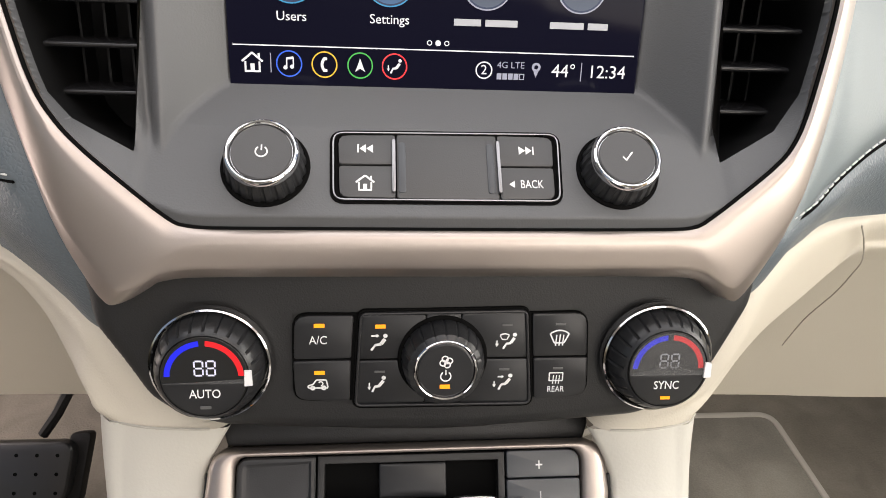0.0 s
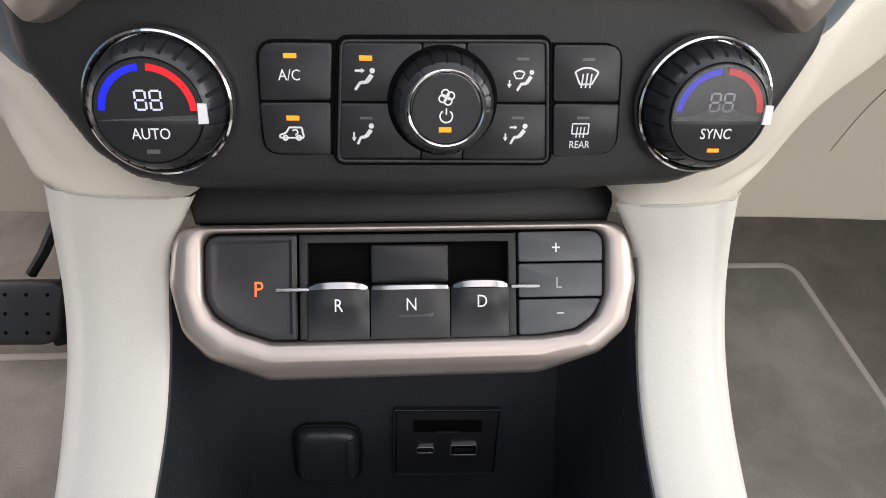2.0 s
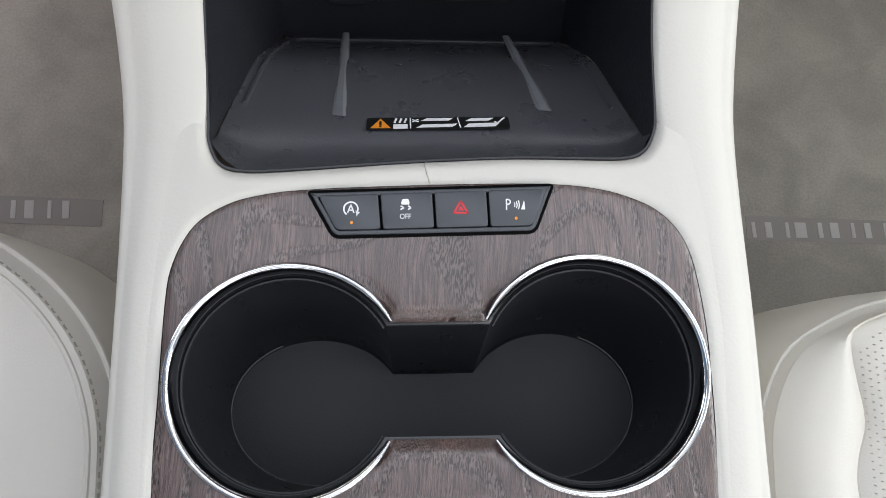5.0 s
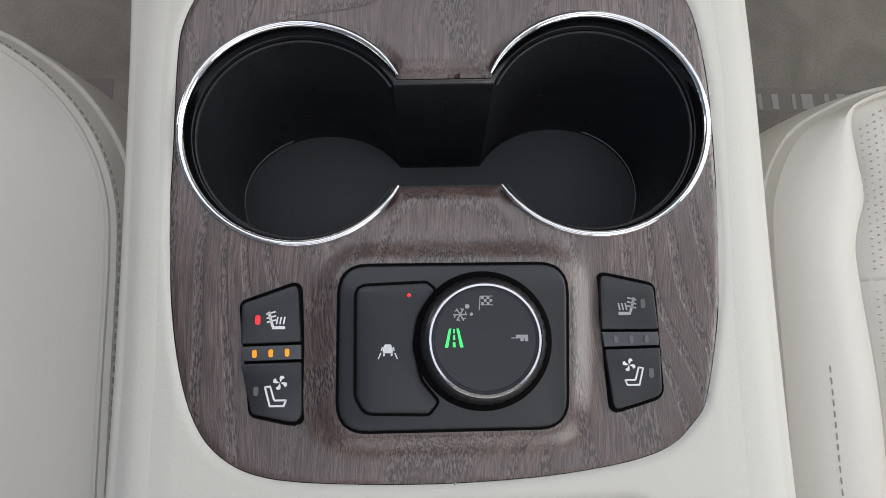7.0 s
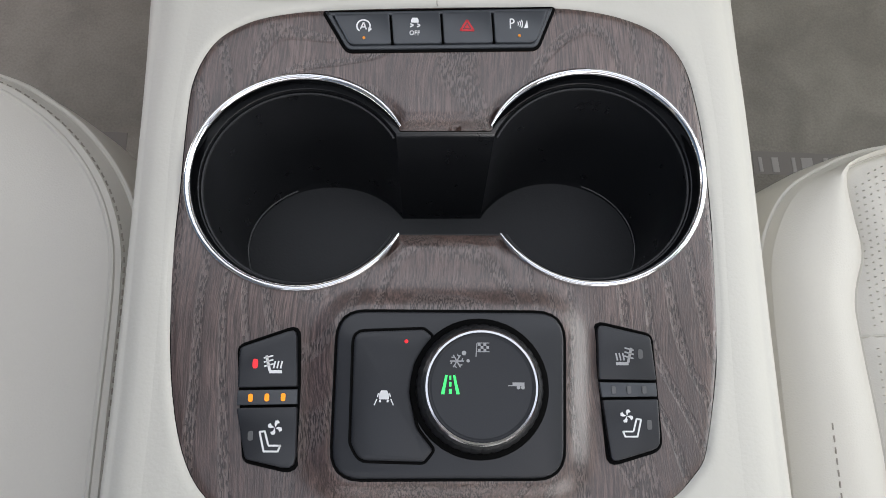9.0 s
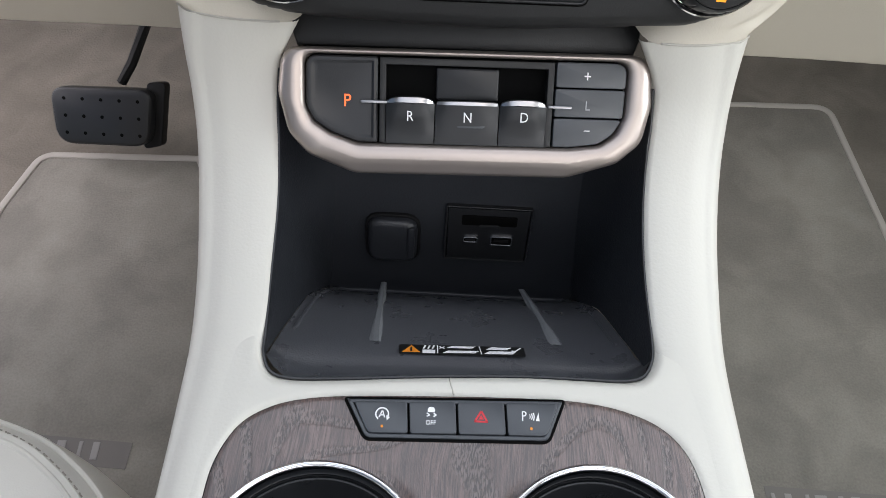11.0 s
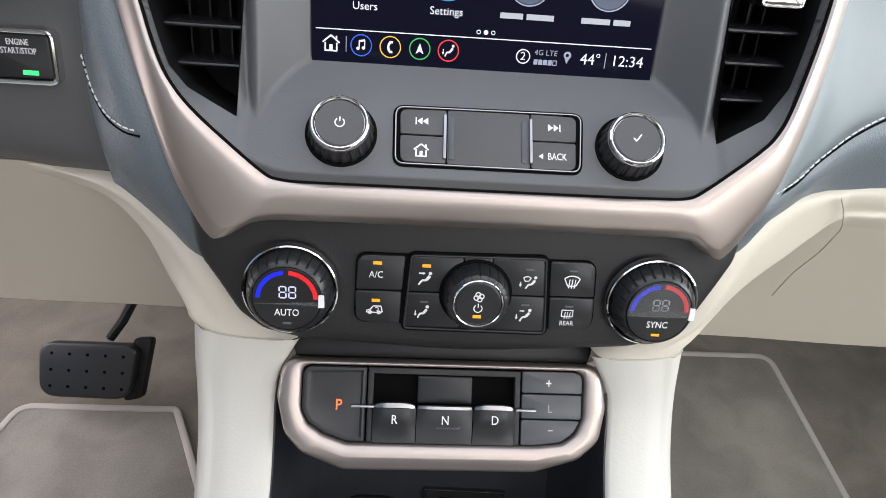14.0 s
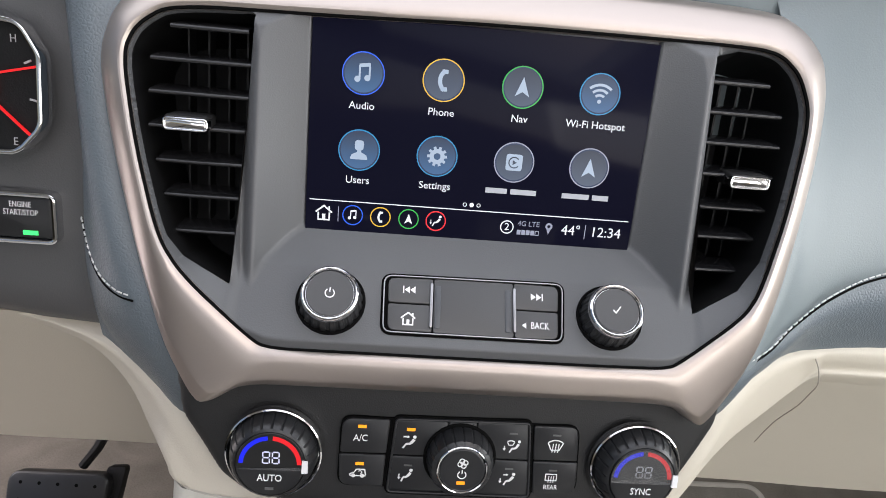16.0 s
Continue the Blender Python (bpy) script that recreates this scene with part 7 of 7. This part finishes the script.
# Drive mode dial.
DIAL = Matrix.Translation((0, 0, WZ + 0.0014))
mode = thing("drive_mode_dial", (-0.003, -0.056, WZ), "black dial plate with chrome-ringed knob and green road symbol", "dial")
q = DIAL_PLATE
part("gap_edge", slab(bmesh.new(), inset(q, -0.0010), -0.004, 0.0040), GAP, mode, frame_at=DIAL)
part("plate", slab(bmesh.new(), q, -0.003, 0.0054, 0.0016), DIAL_BLACK, mode, "satin black plate", DIAL)
lane = rounded([(-0.0432, -0.0310), (-0.0140, -0.0298), (-0.0100, -0.0330), (-0.0175, -0.0440), (-0.0195, -0.0560), (-0.0165, -0.0700), (-0.0095, -0.0785), (-0.0135, -0.0835), (-0.0395, -0.0828), (-0.0432, -0.0760)], [0.005, 0.003, 0.002, 0.01, 0.01, 0.01, 0.002, 0.003, 0.006, 0.006], 4)
part("key_gap", slab(bmesh.new(), inset(lane, -0.0008), 0.003, 0.0057), GAP, mode, frame_at=DIAL)
part("lane_key", slab(bmesh.new(), lane, 0.003, 0.0066, 0.0018), DIAL_BLACK, mode, "dished key with a lane symbol", DIAL)
part("symbol", prints(bmesh.new(), GLYPH["lane"], -0.0300, -0.0578, 0.0078, 0.0066), PRINT, mode, frame_at=DIAL)
part("red_lamp", lathe(bmesh.new(), [(0.0009, 0.005), (0.0008, 0.0066), (0.0004, 0.0069)], -0.0212, -0.0352, 14), RED_LIT, mode, "tiny red lamp", DIAL)
kx, ky = 0.0090, -0.0540
part("well", ring(bmesh.new(), circle(kx, ky, 0.0286, 64), circle(kx, ky, 0.0235, 64), 0.003, 0.0066, 0.001), GAP, mode, "dark ring round the knob", DIAL)
knob = part("knob", lathe(bmesh.new(), [(0.0260, 0.003), (0.0262, 0.0060), (0.0254, 0.0110), (0.0240, 0.0148), (0.0218, 0.0166)], kx, ky, 144, grip_lines(36, 0.012)), RUBBER, mode, "ribbed black knob", DIAL)
part("chrome_ring", lathe(bmesh.new(), [(0.0224, 0.0145), (0.0230, 0.0158), (0.0228, 0.0171), (0.0222, 0.0180), (0.0214, 0.0179), (0.0208, 0.0168), (0.0207, 0.0155)], kx, ky, 80), CHROME, knob, "polished chrome ring", DIAL)
part("cap", lathe(bmesh.new(), [(0.0207, 0.0150), (0.0206, 0.0166), (0.0198, 0.0171), (0.0080, 0.0170)], kx, ky, 64), DIAL_BLACK, knob, "satin black cap", DIAL)
part("road_symbol", prints(bmesh.new(), GLYPH["road"], -0.0034, -0.0532, 0.0074, 0.0171), GREEN_LIT, knob, "lit green road symbol", DIAL)
part("symbol", prints(bmesh.new(), GLYPH["snow"], -0.0008, -0.0440, 0.0062, 0.0171), PRINT_DIM, knob, frame_at=DIAL)
part("symbol", prints(bmesh.new(), GLYPH["flag"], 0.0098, -0.0393, 0.0060, 0.0171), PRINT_DIM, knob, frame_at=DIAL)
part("symbol", prints(bmesh.new(), GLYPH["trailer"], 0.0228, -0.0532, 0.0062, 0.0171), PRINT_DIM, knob, frame_at=DIAL)

# ---- floor mats and pedal ----


def floor_mat(outline, label, letters):
    mat_ = thing("floor_mat", (outline[0][0], outline[0][1], 0.06), label, "floor mat", "front floor mats")
    part("carpet_face", slab(bmesh.new(), inset(outline, 0.006), 0.058, 0.0690, 0.003), MAT_CARPET, mat_)
    part("binding", ring(bmesh.new(), outline, inset(outline, 0.010), 0.058, 0.0715, 0.003), BINDING, mat_, "sewn pale edge binding")
    x0, x1, y0, y1 = letters
    part("badge", slab(bmesh.new(), [(x0, y0), (x1, y0 - 0.006), (x1, y1 - 0.006), (x0, y1)], 0.066, 0.0696), MARK_DARK, mat_, "dark woven badge")
    k = 0
    x = x0 + 0.006
    while x < x1 - 0.02:
        wdt = (0.004, 0.007, 0.004, 0.012, 0.005, 0.009)[k % 6]
        part("letter_bar", slab(bmesh.new(), [(x, y0 + 0.002), (x + wdt, y0 + 0.002), (x + wdt - 0.001, y1 - 0.007), (x - 0.001, y1 - 0.007)], 0.067, 0.0702, 0.0003), MARK, mat_)
        x += wdt + (0.010, 0.014, 0.006, 0.012, 0.008, 0.013)[k % 6]
        k += 1


floor_mat(rounded([(0.20, 0.08), (0.60, 0.08), (0.562, 0.50), (0.545, 0.766), (0.425, 0.762), (0.30, 0.755), (0.20, 0.70)], [0.03, 0.03, 0.05, 0.03, 0.02, 0.05, 0.05], 6), "grey-beige carpet mat with bound edge and woven badge", (0.325, 0.520, 0.180, 0.205))
floor_mat(rounded([(-0.20, 0.08), (-0.24, 0.42), (-0.310, 0.555), (-0.335, 0.602), (-0.545, 0.594), (-0.566, 0.50), (-0.60, 0.08)], [0.03, 0.03, 0.03, 0.015, 0.03, 0.05, 0.03], 6), "grey-beige carpet mat with bound edge and woven badge", (-0.480, -0.318, 0.195, 0.222))

PD = plane(-0.4400, 0.6050, 0.1330, 38, 0.0)
pedal = thing("brake_pedal", (-0.44, 0.62, 0.085), "black rubber brake pedal with rows of dimples", "pedal")
q = rounded([(-0.061, -0.037), (0.054, -0.036), (0.062, 0.036), (-0.064, 0.033)], [0.024, 0.024, 0.016, 0.018], 6)
part("pad", slab(bmesh.new(), q, -0.010, 0.010, 0.005, 3), RUBBER, pedal, "black rubber pad", PD)
# Dimples are flat black discs; the shade of their hollows is in the colour.
for i in range(5):
    for j in range(3):
        part("dimple", lathe(bmesh.new(), [(0.0022, 0.0090), (0.0022, 0.0102), (0.0010, 0.0102)], -0.046 + 0.0225 * i, -0.022 + 0.021 * j, 10), GAP, pedal, frame_at=PD)
part("shield", slab(bmesh.new(), rounded([(0.040, -0.042), (0.064, -0.036), (0.074, 0.044), (0.050, 0.042)], 0.006), -0.022, -0.006, 0.002), BLACK, pedal, frame_at=PD)
part("arm", tube(bmesh.new(), [(-0.418, 0.632, 0.165), (-0.400, 0.640, 0.190), (-0.372, 0.668, 0.240), (-0.350, 0.72, 0.31), (-0.330, 0.80, 0.42)], 0.0062, 8), BLACK, pedal, "bare black lever")

# ---- seats ----


def seat(side):
    s = thing("front_seat", (side * 0.40, -0.2, 0.06), "cream leather seat cushion with piping and perforated centre" if side > 0 else "cream leather seat cushion with stitched piping", "seat", "front seats")
    m = Matrix.Diagonal((side, 1, 1, 1))
    # Outline of the cushion's side and front, as (x, y) from the console outwards.
    edge = smooth_line([(0.1620, -0.50), (0.1600, -0.20), (0.1600, -0.06), (0.1610, 0.010), (0.1650, 0.040), (0.1790, 0.068), (0.2000, 0.084), (0.2350, 0.098), (0.30, 0.106), (0.42, 0.108), (0.54, 0.100), (0.60, 0.08)], 6)
    if side > 0:
        edge = [(x - 0.008, y - 0.013 * min(max((y + 0.06) / 0.06, 0), 1)) for x, y in edge]
    else:
        edge = [(x - 0.006, y) for x, y in smooth_line([(0.1620, -0.50), (0.1600, -0.20), (0.1600, -0.06), (0.1612, 0.000), (0.1650, 0.030), (0.1760, 0.058), (0.1940, 0.083), (0.2180, 0.104), (0.2500, 0.121), (0.31, 0.134), (0.42, 0.138), (0.54, 0.125), (0.60, 0.10)], 6)]
    bm = bmesh.new()
    rows = []
    for x, y in edge:
        cx, cy = 0.36, -0.10
        if y < -0.10:
            cy = y
        d = Vector((cx - x, cy - y)).normalized()
        row = []
        for t, z in ((0.026, 0.10), (0.010, 0.20), (0.000, 0.29), (0.000, 0.335), (0.0015, 0.362), (0.0045, 0.383), (0.0085, 0.395), (0.0125, 0.4020)):
            row.append((x + d.x * t, y + d.y * t, z))
        rows.append(row)
    loft(bm, rows, closed=False)
    bm.transform(m)
    part("cushion_side", bm, CREAM_HIDE, s, "cream leather border", fix=False, sharp=60)

    def inner(off, z):
        out = []
        for x, y in edge:
            cx, cy = 0.36, (-0.10 if y >= -0.10 else y)
            d = Vector((cx - x, cy - y)).normalized()
            out.append(Vector((x + d.x * off, y + d.y * off, z)))
        return out

    bm = slab(bmesh.new(), box2(0.20, 0.57, -0.48, 0.06, 0.02), 0.30, 0.4035, 0.004)
    bm.transform(m)
    part("cushion_core", bm, CREAM_HIDE, s)

    def across(share, z):
        """A line at a share of the way from the edge to the centre panel, which reaches the front of the seat."""
        out = []
        for (x, y), p in zip(edge, inner(1.0, z)):
            d = Vector((p.x - x, p.y - y))
            k = min(max((x - 0.163) / 0.037, 0), 1)
            w = 0.0415 * (1 - k * k * (3 - 2 * k)) + 0.015 if side > 0 else 0.110
            out.append(Vector((x, y, z)) + Vector((d.x, d.y, 0)) * (0.012 + (w - 0.012) * share if share <= 1 else w + share - 1))
        return out

    bm = bmesh.new()
    loft(bm, [across(0, 0.402), across(0.18, 0.4085), across(0.45, 0.4125), across(0.85, 0.4110), across(1.0, 0.4060)], closed=False)
    bm.transform(m)
    part("bolster", bm, CREAM_HIDE, s, "smooth rounded bolster", fix=False, sharp=60)
    bm = bmesh.new()
    loft(bm, [across(0.99, 0.4050), across(1.005, 0.4085), across(1.028, 0.4105), across(1.07, 0.4090), across(1.14, 0.4060)], closed=False)
    bm.transform(m)
    part("centre_panel", bm, CREAM_HIDE, s, "soft centre panel", fix=False, sharp=60)
    for off, z, r in ((0.0060, 0.3885, 0.0020), (0.0165, 0.4032, 0.0016)) if side < 0 else ((0.0085, 0.3945, 0.0016),):
        bm = tube(bmesh.new(), inner(off, z), r, 8)
        bm.transform(m)
        part("piping", bm, CREAM_HIDE, s, "rounded piping")
    bm = tube(bmesh.new(), across(1.0, 0.4058), 0.0010, 5)
    bm.transform(m)
    part("seam", bm, SEAM_DARK, s)
    for off, z, lo, hi in ((0.0112, 0.4003, -1, 1),) if side < 0 else ((0.0300, 0.4116, -1, -0.050),):
        line = [(side * p.x, p.y, p.z) for p in inner(off, z) if lo < p.y < hi][::3]
        stitches(line, "stitching", SEAT_THREAD, s, 0.0026, 0.0019, 0.00046, 0.0002)
    if side < 0:
        return
    part("seam", tube(bmesh.new(), [(0.2040, -0.0257, 0.4060), (0.2110, -0.0257, 0.4085), (0.25, -0.0250, 0.4108), (0.34, -0.0240, 0.4095)], 0.0010, 5), SEAM_DARK, s)
    bm = bmesh.new()
    for i in range(44):
        for j in range(64):
            x, y = 0.2100 + 0.0038 * i, -0.165 + 0.0038 * j + (0.0019 if i % 2 else 0)
            a = 0.098 - max(0, 0.24 - x) * 0.8
            if y < a - 0.02 and abs(y + 0.0257) > 0.005:
                slab(bm, circle(x, y, 0.00034, 5), 0.409, 0.4108, back=False)
    bm.transform(m)
    ob = part("perforated_insert", bm, PERFORATION, s)
    ob["kind"] = "stuff"


seat(-1)
seat(1)
